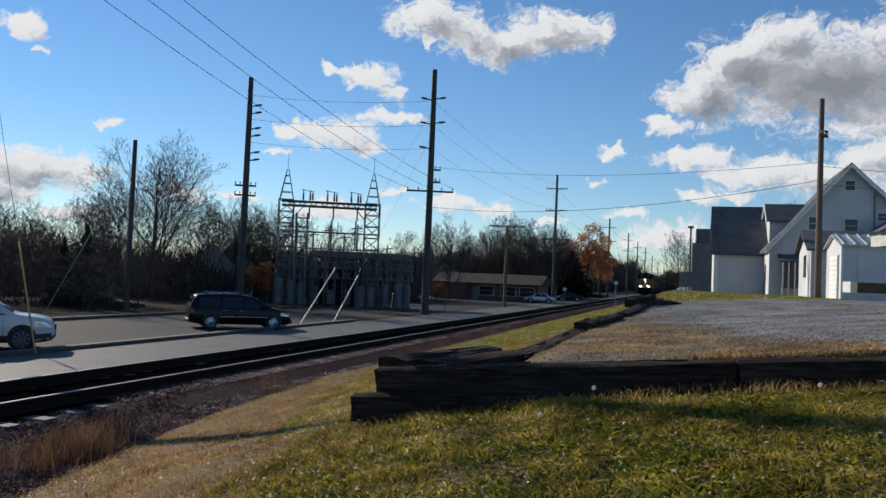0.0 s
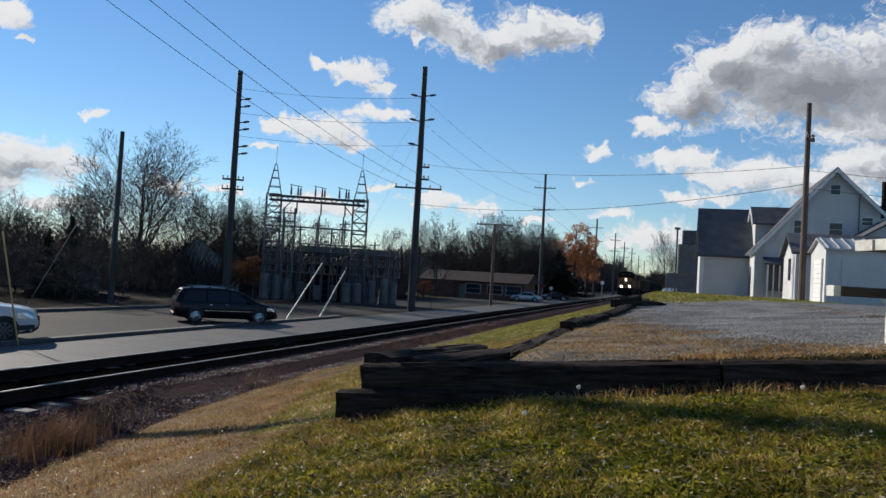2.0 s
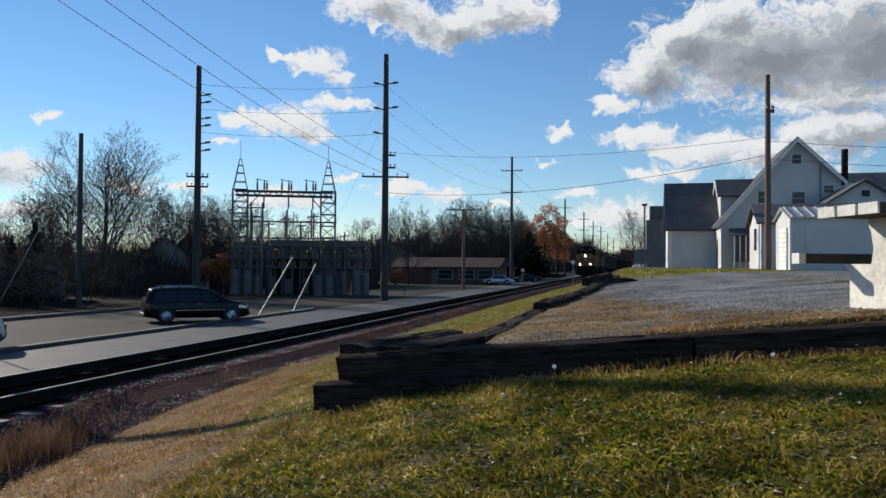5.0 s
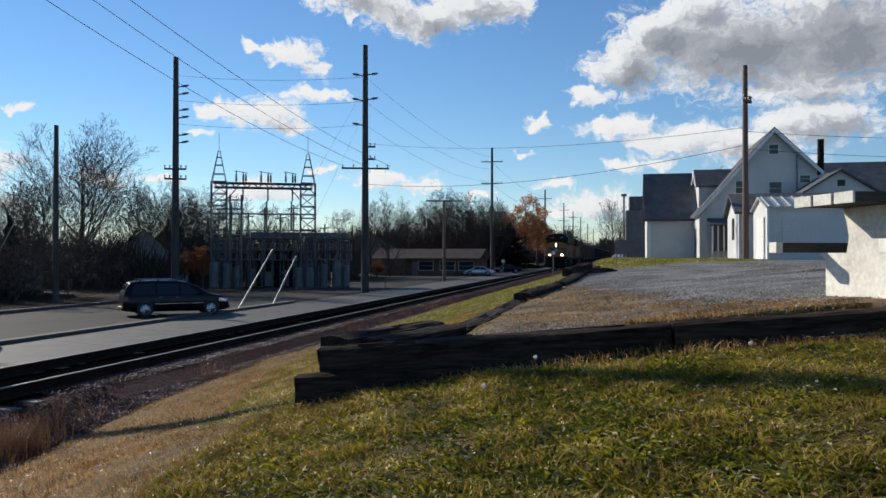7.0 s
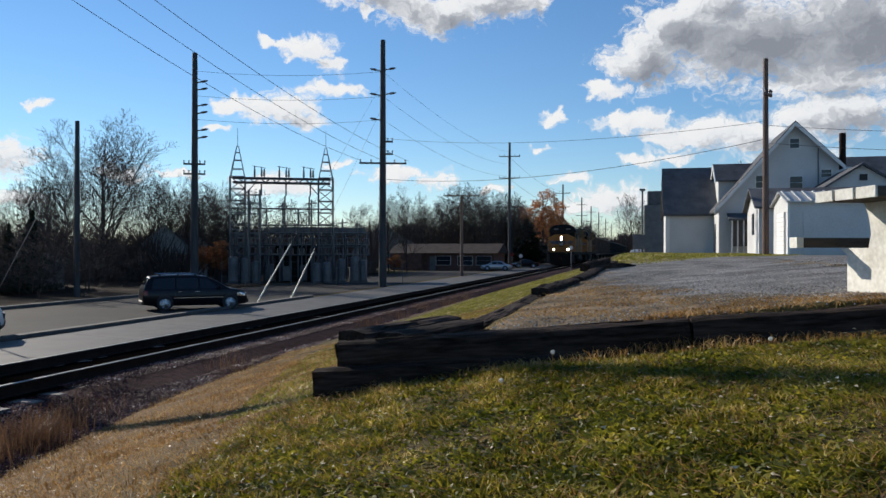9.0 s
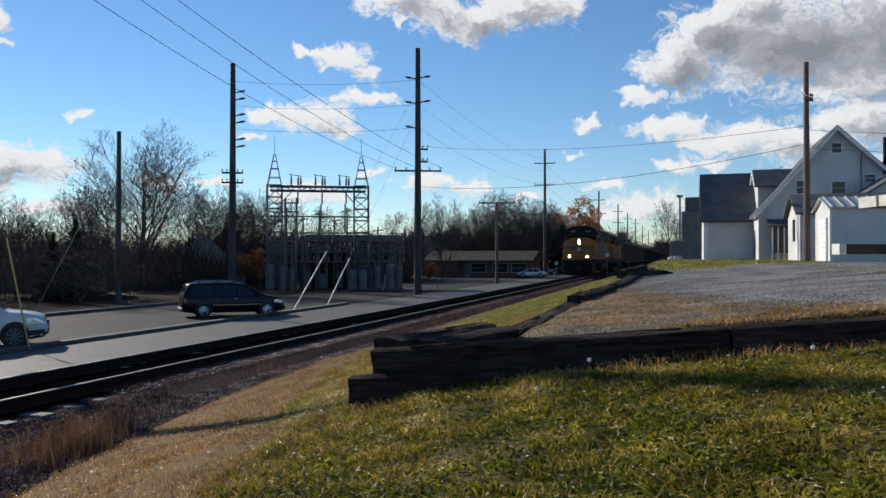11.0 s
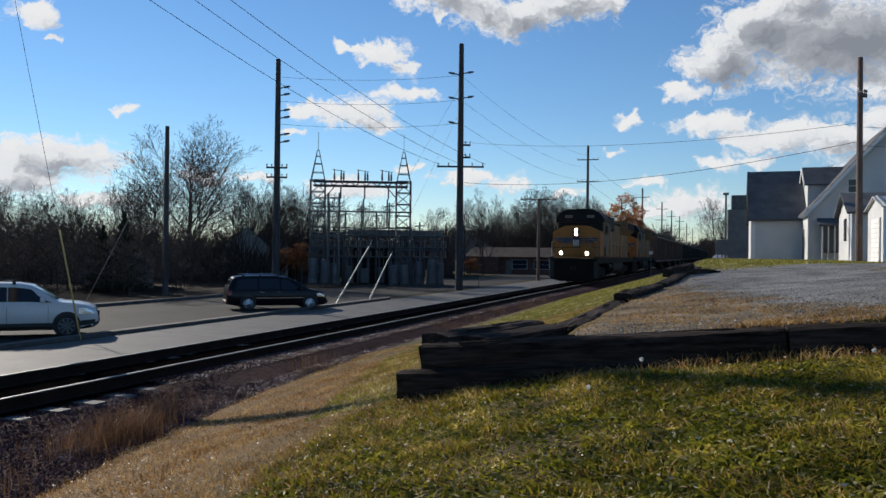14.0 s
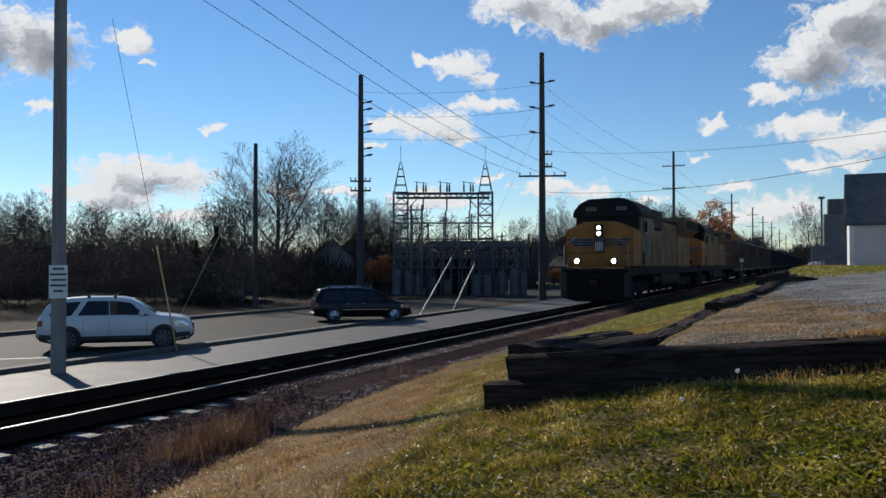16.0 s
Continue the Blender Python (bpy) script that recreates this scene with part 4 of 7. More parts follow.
sub = thing("substation", "grey steel lattice substation with twin peaked masts and busbars", "substation", "", pose(*at(25.15, 75), STREET, 0, 0, 25.15))
W = 3.95                                  # half the distance between the masts
for sx in (-1, 1):
    bm = lattice(bmesh.new(), (sx * W, 0), 0.66, 0, 9.6, 9)
    for x, y in ((-0.62, -0.62), (0.62, -0.62), (0.62, 0.62), (-0.62, 0.62)):
        rod(bm, (sx * W + x, y, 9.6), (sx * W + x * 0.12, y * 0.12, 12.4), 0.045, n=4)
    for z, f in ((10.3, 0.78), (11.1, 0.53), (11.8, 0.31)):
        s_ = 0.62 * f
        for a, b in (((-s_, -s_), (s_, -s_)), ((s_, -s_), (s_, s_)), ((s_, s_), (-s_, s_)), ((-s_, s_), (-s_, -s_))):
            rod(bm, (sx * W + a[0], a[1], z), (sx * W + b[0], b[1], z), 0.035, n=4)
    rod(bm, (sx * W, 0, 12.3), (sx * W, 0, 14.0), 0.02, n=4)
    part("lattice_mast", bm, GALV, sub)
for z, name in ((9.3, "top_beam"), (5.25, "middle_beam"), (6.75, "middle_beam")):
    bm = bmesh.new()
    if z == 9.3:
        for yy in (-0.5, 0.5):
            for zz in (9.1, 9.5):
                rod(bm, (-W - 0.4, yy, zz), (W + 0.4, yy, zz), 0.075, n=4)
        for k in range(16):
            xa = -W + k * W / 8
            rod(bm, (xa, -0.5, 9.1 if k % 2 else 9.5), (xa + W / 8, -0.5, 9.5 if k % 2 else 9.1), 0.05, n=4)
    else:
        for yy in (-0.5, 0.5):
            rod(bm, (-W - 0.8, yy, z), (W + 0.8, yy, z), 0.045, n=4)
        for k in range(8):
            xa = -W + k * W / 4
            rod(bm, (xa, -0.5, z), (xa + W / 4, 0.5, z), 0.03, n=4)
    part(name, bm, GALV, sub)
for sx in (-1, 1):
    part("brace", rods(((sx * (W - 0.6), -0.5, 7.9), (sx * (W - 1.6), -0.5, 9.05), 0.045), n=4), GALV, sub)
for k in range(3):
    x0 = -2.45 + k * 2.2
    sw = part("air_switch", rods(((x0, 0, 9.5), (x0, 0, 10.65), 0.05), ((x0 + 0.62, 0, 9.5), (x0 + 0.62, 0, 10.55), 0.05), ((x0 + 0.85, 0, 9.5), (x0 + 0.85, 0, 10.4), 0.04), ((x0 - 0.2, 0, 10.62), (x0 + 1.0, 0, 10.45), 0.03), n=6), GALV, sub)
    for xx in (x0, x0 + 0.62, x0 + 0.85):
        part("insulator_stack", rods(((xx, 0, 9.7), (xx, 0, 10.3), 0.1, 0.075), n=8), CERAMIC, sw)
    part("insulator_string", rods(((x0 + 0.6, 0, 9.05), (x0 + 0.6, 0, 7.95), 0.07), n=6), CERAMIC, sub)
    part("bus_riser", rods(((x0 + 0.5, -0.3, 5.2), (x0 + 0.5, -0.3, 7.9), 0.075), n=6), GALV, sub)
    part("jumper", rods(((x0 + 0.6, 0, 7.95), (x0 + 0.5, -0.3, 7.7), 0.02), n=4), WIRE, sub)
# side bay hanging on the mast
for z0 in (6.2, 7.1, 7.9):
    part("side_arm", rods(((-W - 0.2, -0.8, z0), (-W + 2.2, -0.8, z0 + 0.05), 0.06), n=4), GALV, sub)
for xx in (-W + 1.0, -W + 2.0):
    part("side_post", rods(((xx, -0.8, 0), (xx, -0.8, 8.4), 0.09), n=6), GALV, sub)
rnd = random.Random(4)
for x0 in np.linspace(-4.6, 7.4, 9):
    part("bus_post", rods(((x0, 3, 0), (x0, 3, 5.0 + 0.25 * rnd.random()), 0.09), n=5), GALV, sub)
for z0, yy in ((3.3, 3), (4.1, 3), (4.9, 3), (3.7, 2.9), (4.45, 2.9), (3.6, 5), (4.6, 5), (2.6, 3)):
    part("busbar", rods(((-4.8, yy, z0), (7.6, yy, z0), 0.07), n=5), GALV, sub)
for x0 in np.linspace(-4.4, 7.2, 16):
    part("bus_insulator", rods(((x0, 3, 3.3), (x0, 3, 4.1), 0.08), n=5), CERAMIC, sub)
    part("bus_insulator", rods(((x0 + 0.3, 4, 4.1), (x0 + 0.3, 4, 4.9), 0.08), n=5), CERAMIC, sub)
    part("drop_lead", rods(((x0 + 0.1, 2.6, 5.0), (x0 + 0.5, 1.0, 2.4 + 0.5 * rnd.random()), 0.03), n=4), WIRE, sub)
    part("bus_column", rods(((x0 + 0.45, 2.2, 0), (x0 + 0.45, 2.2, 3.4 + 0.6 * rnd.random()), 0.06), n=4), GALV, sub)
for x0, z1 in ((-2.9, 7.6), (-1.4, 6.9), (0.1, 7.4), (1.5, 6.8), (2.7, 7.7), (5.6, 5.9), (7.0, 5.6)):
    part("switch_post", rods(((x0, 1.2, 0), (x0, 1.2, z1), 0.08), n=5), GALV, sub)
    part("switch_arm", rods(((x0 - 0.5, 1.2, z1 - 0.4), (x0 + 0.5, 1.2, z1 - 0.3), 0.06), n=5), GALV, sub)
for x0 in np.linspace(-4.2, 6.6, 8):
    part("deck_brace", rods(((x0, 2.8, 2.6), (x0 + 1.3, 2.8, 4.9), 0.05), n=4), GALV, sub)
    part("cabinet", boxes((x0 - 0.3, x0 + 0.35, 1.6, 2.2, 0.1, 1.3 + 0.9 * rnd.random()), bevel=0.03), GREY_PAINT, sub)
part("bus_deck", boxes((-1.2, 7.9, 2.4, 6.4, 4.6, 5.15)), GALV, sub, "dark steel bus deck")

part("switch_house", boxes((-0.6, 3.2, 2.6, 5.6, 0, 3.4), bevel=0.05), LOCO_DARK, sub, "dark metal switchgear house")
for x0 in np.linspace(-4.4, 7.6, 13):
    for z0 in (3.0, 3.9):
        iso = part("disconnect_switch", rods(((x0, 0.6, z0 - 0.4), (x0, 0.6, z0 + 0.15), 0.085, 0.06), ((x0 + 0.38, 0.6, z0 - 0.4), (x0 + 0.38, 0.6, z0 + 0.15), 0.085, 0.06), n=6), CERAMIC, sub)
        part("blade", rods(((x0, 0.6, z0 + 0.17), (x0 + 0.4, 0.6, z0 + 0.2 + 0.3 * rnd.random()), 0.025), n=4), CHROME, iso)
    part("frame_post", rods(((x0 + 0.19, 0.7, 0), (x0 + 0.19, 0.7, 4.6), 0.07), n=4), GALV, sub)
for z0 in (2.55, 3.45, 4.55):
    part("frame_rail", rods(((-4.6, 0.7, z0), (8.1, 0.7, z0), 0.075), n=4), GALV, sub)
for x0, rr, hgt in ((-4.3, 0.42, 2.3), (-3.2, 0.4, 2.2), (-2.3, 0.32, 1.9), (3.1, 0.4, 1.75), (4.0, 0.4, 1.8), (5.4, 0.38, 2.1), (6.6, 0.42, 2.3), (7.4, 0.34, 2.0)):
    y0 = -1.6 if 3 < x0 < 4.5 else -0.5
    eq = part("regulator_tank", rods(((x0, y0, 0.2), (x0, y0, hgt), rr), ((x0, y0, hgt), (x0, y0, hgt + 0.12), rr * 0.9, rr * 0.5), n=16), GREY_PAINT, sub, "grey round regulator tank")
    for j in range(3):
        a = j * 2.1 + x0
        part("bushing", rods(((x0 + math.cos(a) * rr * 0.5, y0 + math.sin(a) * rr * 0.5, hgt + 0.05), (x0 + math.cos(a) * rr * 0.7, y0 + math.sin(a) * rr * 0.7, hgt + 0.6), 0.07, 0.04), n=6), CERAMIC, eq)
    part("control_box", boxes((x0 - 0.18, x0 + 0.18, y0 - rr - 0.16, y0 - rr + 0.02, 0.9, 1.5), bevel=0.02), GREY_PAINT, eq)
    part("plinth", boxes((x0 - rr, x0 + rr, y0 - rr, y0 + rr, -0.05, 0.2), bevel=0.02), KERB, eq)
fence = thing("chain_fence", "thin grey wire fence round the substation", "fence", "", pose(*at(24.2, 68.5), STREET, 0, 0, 24))
for x0 in np.linspace(-6, 9, 9):
    part("post", rods(((x0, 0, 0), (x0, 0, 2.1), 0.03), n=5), GALV, fence)
for z0 in np.linspace(0.2, 2.0, 4):
    part("rail", rods(((-6, 0, z0), (9, 0, z0), 0.012), n=4), GALV, fence)


# ------------------------------------------------------------- vehicles
def wheel(parent, x, y, r=0.34, w=0.22, style=CHROME):
    t = part("wheel", rods(((x, y - w / 2, r), (x, y + w / 2, r), r), n=28), TYRE, parent, "black tyre")
    s = -1 if y < 0 else 1
    yy = y + s * (w / 2)
    bm = rods(((x, yy - 0.01, r), (x, yy + 0.006 * s, r), r * 0.70), n=24)
    part("rim", bm, DARK_TRIM, t)
    part("hub", rods(((x, yy, r), (x, yy + 0.026 * s, r), r * 0.2), n=12), style, t)
    sp = bmesh.new()
    for k in range(9):
        a = k * math.pi * 2 / 9
        rod(sp, (x, yy + 0.01 * s, r), (x + math.cos(a) * r * 0.66, yy + 0.01 * s, r + math.sin(a) * r * 0.66), 0.03, 0.042, n=4)
    for k in range(24):
        a, b = k * math.pi / 12, (k + 1) * math.pi / 12
        rod(sp, (x + math.cos(a) * r * 0.68, yy + 0.006 * s, r + math.sin(a) * r * 0.68), (x + math.cos(b) * r * 0.68, yy + 0.006 * s, r + math.sin(b) * r * 0.68), 0.014, n=4)
    part("spokes", sp, style, t)


# outlines from the tail (0) to the nose: roof line, belt height, underside, half width as a share
SHAPES = {
    "suv": dict(top=([0, .05, .14, .32, .5, .8, 1.7, 2.6, 3.0, 3.4, 3.8, 3.95, 4.4, 4.75, 4.95, 5.06, 5.1], [.9, 1.12, 1.28, 1.56, 1.71, 1.79, 1.85, 1.83, 1.76, 1.53, 1.26, 1.2, 1.16, 1.09, 1.0, .82, .62]),
                belt=1.17, low=([0, .1, .5, 4.5, 4.95, 5.1], [.5, .36, .27, .27, .33, .46]),
                wide=([0, .1, .4, 1, 4.1, 4.6, 4.9, 5.04, 5.1], [.78, .88, .97, 1, 1, .95, .86, .76, .66]),
                glass=((.42, .62, 1.12, 1.42), (1.32, 1.62, 2.32, 2.30), (2.35, 2.33, 3.68, 3.06)), screen=(3.1, 3.82), back=(.16, .46)),
    "van": dict(top=([0, .03, .1, .22, .4, .8, 1.6, 2.5, 3.05, 3.5, 4.0, 4.2, 4.6, 4.9, 5.05, 5.14], [.7, 1.0, 1.25, 1.52, 1.68, 1.73, 1.75, 1.74, 1.66, 1.46, 1.15, 1.07, .99, .88, .74, .55]),
                belt=1.02, low=([0, .1, .5, 4.5, 5.0, 5.14], [.42, .3, .24, .22, .26, .38]),
                wide=([0, .06, .3, .9, 4.1, 4.6, 4.95, 5.08, 5.14], [.84, .92, .98, 1, 1, .96, .84, .74, .64]),
                glass=((.4, .52, 1.5, 1.5), (1.57, 1.57, 2.62, 2.6), (2.7, 2.68, 3.86, 3.1)), screen=(3.16, 4.04), back=(.1, .3)),
    "sedan": dict(top=([0, .08, .6, .95, 1.4, 1.9, 2.5, 2.9, 3.45, 3.65, 4.15, 4.45, 4.6], [.6, .88, .97, 1.04, 1.34, 1.44, 1.45, 1.37, 1.03, .95, .88, .74, .5]),
                  belt=.9, low=([0, .1, .5, 4.2, 4.6], [.4, .27, .22, .22, .36]),
                  wide=([0, .1, .5, 1, 3.8, 4.3, 4.6], [.78, .88, .97, 1, 1, .92, .66]),
                  glass=((1.0, 1.45, 2.15, 2.12), (2.22, 2.2, 3.35, 2.85)), screen=(2.92, 3.46), back=(.95, 1.36)),
}


def car(name, label, category, m, L, W, H, paint, kind, r=0.345):
    """A lofted body; glass, lamps and cladding follow its skin."""
    c = thing(name, label, category, "parked vehicles", m)
    S = SHAPES[kind]

    def section(s):
        zt, zb, w = np.interp(s, *S["top"]), np.interp(s, *S["low"]), np.interp(s, *S["wide"]) * W / 2
        zs = min(S["belt"], zt - 0.06)
        k = min(1.0, max(0.0, (zt - zs - 0.06) / 0.3))
        e = w * 0.955 - 0.30 * (zt - zs) * k - 0.05 * (1 - k)
        mid = zb + (zs - zb) * 0.55
        return [(0.0, zb), (w * 0.9, zb), (w * 0.985, zb + 0.1), (w, mid), (w * 0.985, zs - 0.07), (w * 0.955, zs), (e, zt - 0.07 * k - 0.02), (e - 0.1 - 0.1 * (1 - k), zt - 0.012), (e * 0.4, zt + 0.004), (0.0, zt + 0.008)]

    bm, rings = bmesh.new(), []
    stations = sorted(set(np.round(np.concatenate([np.linspace(0, L, 52), S["top"][0], S["wide"][0]]), 3)))
    for s in stations:
        half = section(s)
        pts = half + [(-y, z) for y, z in half[-2:0:-1]]
        rings.append([bm.verts.new((s - L / 2, y, z)) for y, z in pts])
    n_ = len(rings[0])
    for r0, r1 in zip(rings, rings[1:]):
        for j in range(n_):
            bm.faces.new((r0[j], r0[(j + 1) % n_], r1[(j + 1) % n_], r1[j]))
    bm.faces.new(rings[0][::-1])
    bm.faces.new(rings[-1])
    bmesh.ops.recalc_face_normals(bm, faces=bm.faces)
    part("body", bm, paint, c, smooth=True)

    def skin(nm, fn, material, label="", na=10, nb=4, parent=None):
        """A patch over the body, fn(u, v) giving its points."""
        b2 = bmesh.new()
        g = [[b2.verts.new(fn(i / na, j / nb)) for j in range(nb + 1)] for i in range(na + 1)]
        for i in range(na):
            for j in range(nb):
                b2.faces.new((g[i][j], g[i + 1][j], g[i + 1][j + 1], g[i][j + 1]))
        return part(nm, b2, material, parent or c, label, smooth=True)

    def flank(s, z, out):
        pts = section(s)
        zz = [p[1] for p in pts[1:7]]
        return float(np.interp(z, zz, [p[0] for p in pts[1:7]])) + out

    for sd in (-1, 1):
        for a0, a1, b0, b1 in S["glass"]:
            def on_glass(u, v, a0=a0, a1=a1, b0=b0, b1=b1):
                f = 0.07 + 0.83 * v
                s = (a0 + (b0 - a0) * u) * (1 - v) + (a1 + (b1 - a1) * u) * v
                p, q = section(s)[5:7]
                return s - L / 2, sd * (p[0] + (q[0] - p[0]) * f + 0.007), p[1] + (q[1] - p[1]) * f + 0.003
            skin("side_window", on_glass, CAR_GLASS, "dark tinted side glass")
        z_lo, z_hi = (0.80, 0.98) if kind == "suv" else (0.68, 0.84)
        skin("headlight", lambda u, v: (L - 0.62 + 0.5 * u - L / 2, sd * flank(L - 0.62 + 0.5 * u, z_lo + (z_hi - z_lo) * v, 0.01), z_lo + (z_hi - z_lo) * v - 0.03 * u), CHROME)
        t_lo, t_hi = (0.86, 1.06) if kind == "suv" else (0.78, 1.0)
        skin("tail_light", lambda u, v: (0.02 + 0.2 * u - L / 2, sd * flank(0.02 + 0.2 * u, t_lo + (t_hi - t_lo) * v, 0.012), t_lo + (t_hi - t_lo) * v), TAIL)
        for x0 in (1.02, L - 0.98):
            w_ = W / 2
            a, b = sorted((sd * (w_ - 0.2), sd * (w_ + 0.010)))
            part("wheel_arch", rods(((x0 - L / 2, a, r + 0.055), (x0 - L / 2, b, r + 0.055), r * 1.13), n=28), DARK_TRIM, c)
            wheel(c, x0 - L / 2, sd * (w_ - 0.09), r, style=GREY_PAINT if kind == "suv" else CHROME)
        for s in ((1.5, 2.32, 3.55) if kind != "sedan" else (1.3, 2.18, 3.3)):
            skin("door_seam", lambda u, v, s=s: (s + 0.012 * u - L / 2, sd * flank(s, 0.42 + (S["belt"] - 0.44) * v, 0.003), 0.42 + (S["belt"] - 0.44) * v), DARK_TRIM, na=1, nb=6)
        for s in (1.62, 2.45):
            hz = S["belt"] - 0.1
            y_ = sd * (flank(s + 0.1, hz, 0.012))
            part("door_handle", boxes((s - L / 2, s + 0.2 - L / 2, y_ - 0.014, y_ + 0.014, hz - 0.015, hz + 0.015), bevel=0.006), CHROME if kind == "van" else paint, c)
        if kind == "van":
            skin("chrome_strip", lambda u, v: (1.45 + 2.35 * u - L / 2, sd * flank(1.45 + 2.35 * u, 0.62, 0.012), 0.605 + 0.03 * v), CHROME, "thin chrome strip along the doors", nb=1)
        mx = S["screen"][1] - 0.42 - L / 2
        a, b = sorted((sd * (W / 2 - 0.06), sd * (W / 2 + 0.17)))
        part("mirror", boxes((mx - 0.09, mx + 0.09, a, b, S["belt"] + 0.02, S["belt"] + 0.2), bevel=0.05), paint, c)
        if kind != "sedan":
            rail_ = part("roof_rail", rods(((0.75 - L / 2, sd * W * 0.345, H + 0.045), (2.55 - L / 2, sd * W * 0.345, H + 0.045), 0.02), n=6), DARK_TRIM if kind == "suv" else CHROME, c)
            for s in (0.8, 1.65, 2.5):
                part("rail_foot", boxes((s - 0.05 - L / 2, s + 0.05 - L / 2, sd * W * 0.345 - 0.02, sd * W * 0.345 + 0.02, H - 0.08, H + 0.04)), DARK_TRIM, rail_)
    for nm, (a, b) in (("windscreen", S["screen"]), ("rear_window", S["back"])):
        def on_top(u, v, a=a, b=b):
            s = a + (b - a) * u
            e = section(s)[7][0] * 0.98
            return s - L / 2, e * (2 * v - 1), float(np.interp(s, *S["top"])) + 0.02 - 0.012 * (2 * v - 1) ** 2
        skin(nm, on_top, CAR_GLASS, nb=8)
    part("grille", boxes((L / 2 - 0.1, L / 2 + 0.012, -W * 0.2, W * 0.2, 0.66, 0.86 if kind == "suv" else 0.76), bevel=0.02), DARK_TRIM, c)
    if kind == "suv":
        bm, rings = bmesh.new(), []
        for s in np.linspace(0.0, L, 40):
            top = float(np.interp(s, [0, 0.5, 0.7, 4.3, 4.5, L], [0.6, 0.56, 0.5, 0.5, 0.56, 0.6]))
            zb = float(np.interp(s, *S["low"])) - 0.012
            x_ = s - L / 2 + (0.015 if s > L / 2 else -0.015)
            row = [(flank(s, top, 0.009), top), (flank(s, (top + zb) / 2, 0.010), (top + zb) / 2), (flank(s, zb, 0.0), zb)]
            rings.append([bm.verts.new((x_, y, z)) for y, z in row + [(-y, z) for y, z in row[::-1]]])
        for r0, r1 in zip(rings, rings[1:]):
            for j in range(5):
                bm.faces.new((r0[j], r0[j + 1], r1[j + 1], r1[j]))
        bm.faces.new(rings[0])
        bm.faces.new(rings[-1][::-1])
        bmesh.ops.recalc_face_normals(bm, faces=bm.faces)
        part("lower_cladding", bm, DARK_TRIM, c, "dark plastic cladding along sills and bumpers")
    else:
        for s0, s1 in ((-0.03, 0.3), (L - 0.3, L + 0.02)):
            part("bumper", boxes((s0 - L / 2, s1 - L / 2, -W * 0.36, W * 0.36, 0.3, 0.52), bevel=0.06), paint, c)
    return c


van = car("minivan", "black minivan parked at an angle to the kerb", "minivan", pose(-22.0, 36.6, STREET, 0, 0, 41), 5.14, 1.98, 1.75, VAN_PAINT, "van")
suv = car("suv", "white crossover with dark lower trim parked at an angle", "suv", pose(-22.8, 21.17, STREET, 0, 0, 41), 5.1, 2.0, 1.85, SUV_PAINT, "suv", 0.385)
car("sedan", "silver sedan parked far down the street", "car", pose(*at(10.0, 118), STREET, 0, 0, 185), 4.6, 1.8, 1.45, SILVER_PAINT, "sedan")
car("sedan", "dark car parked under trees by the street", "car", pose(*at(8.0, 138), STREET, 0, 0, 200), 4.6, 1.8, 1.45, VAN_PAINT, "sedan")
car("sedan", "small silver car beyond the white house", "car", pose(0.2, 128, float(land(0.2, 128)), 0, 0, 60), 4.6, 1.8, 1.45, SILVER_PAINT, "sedan")


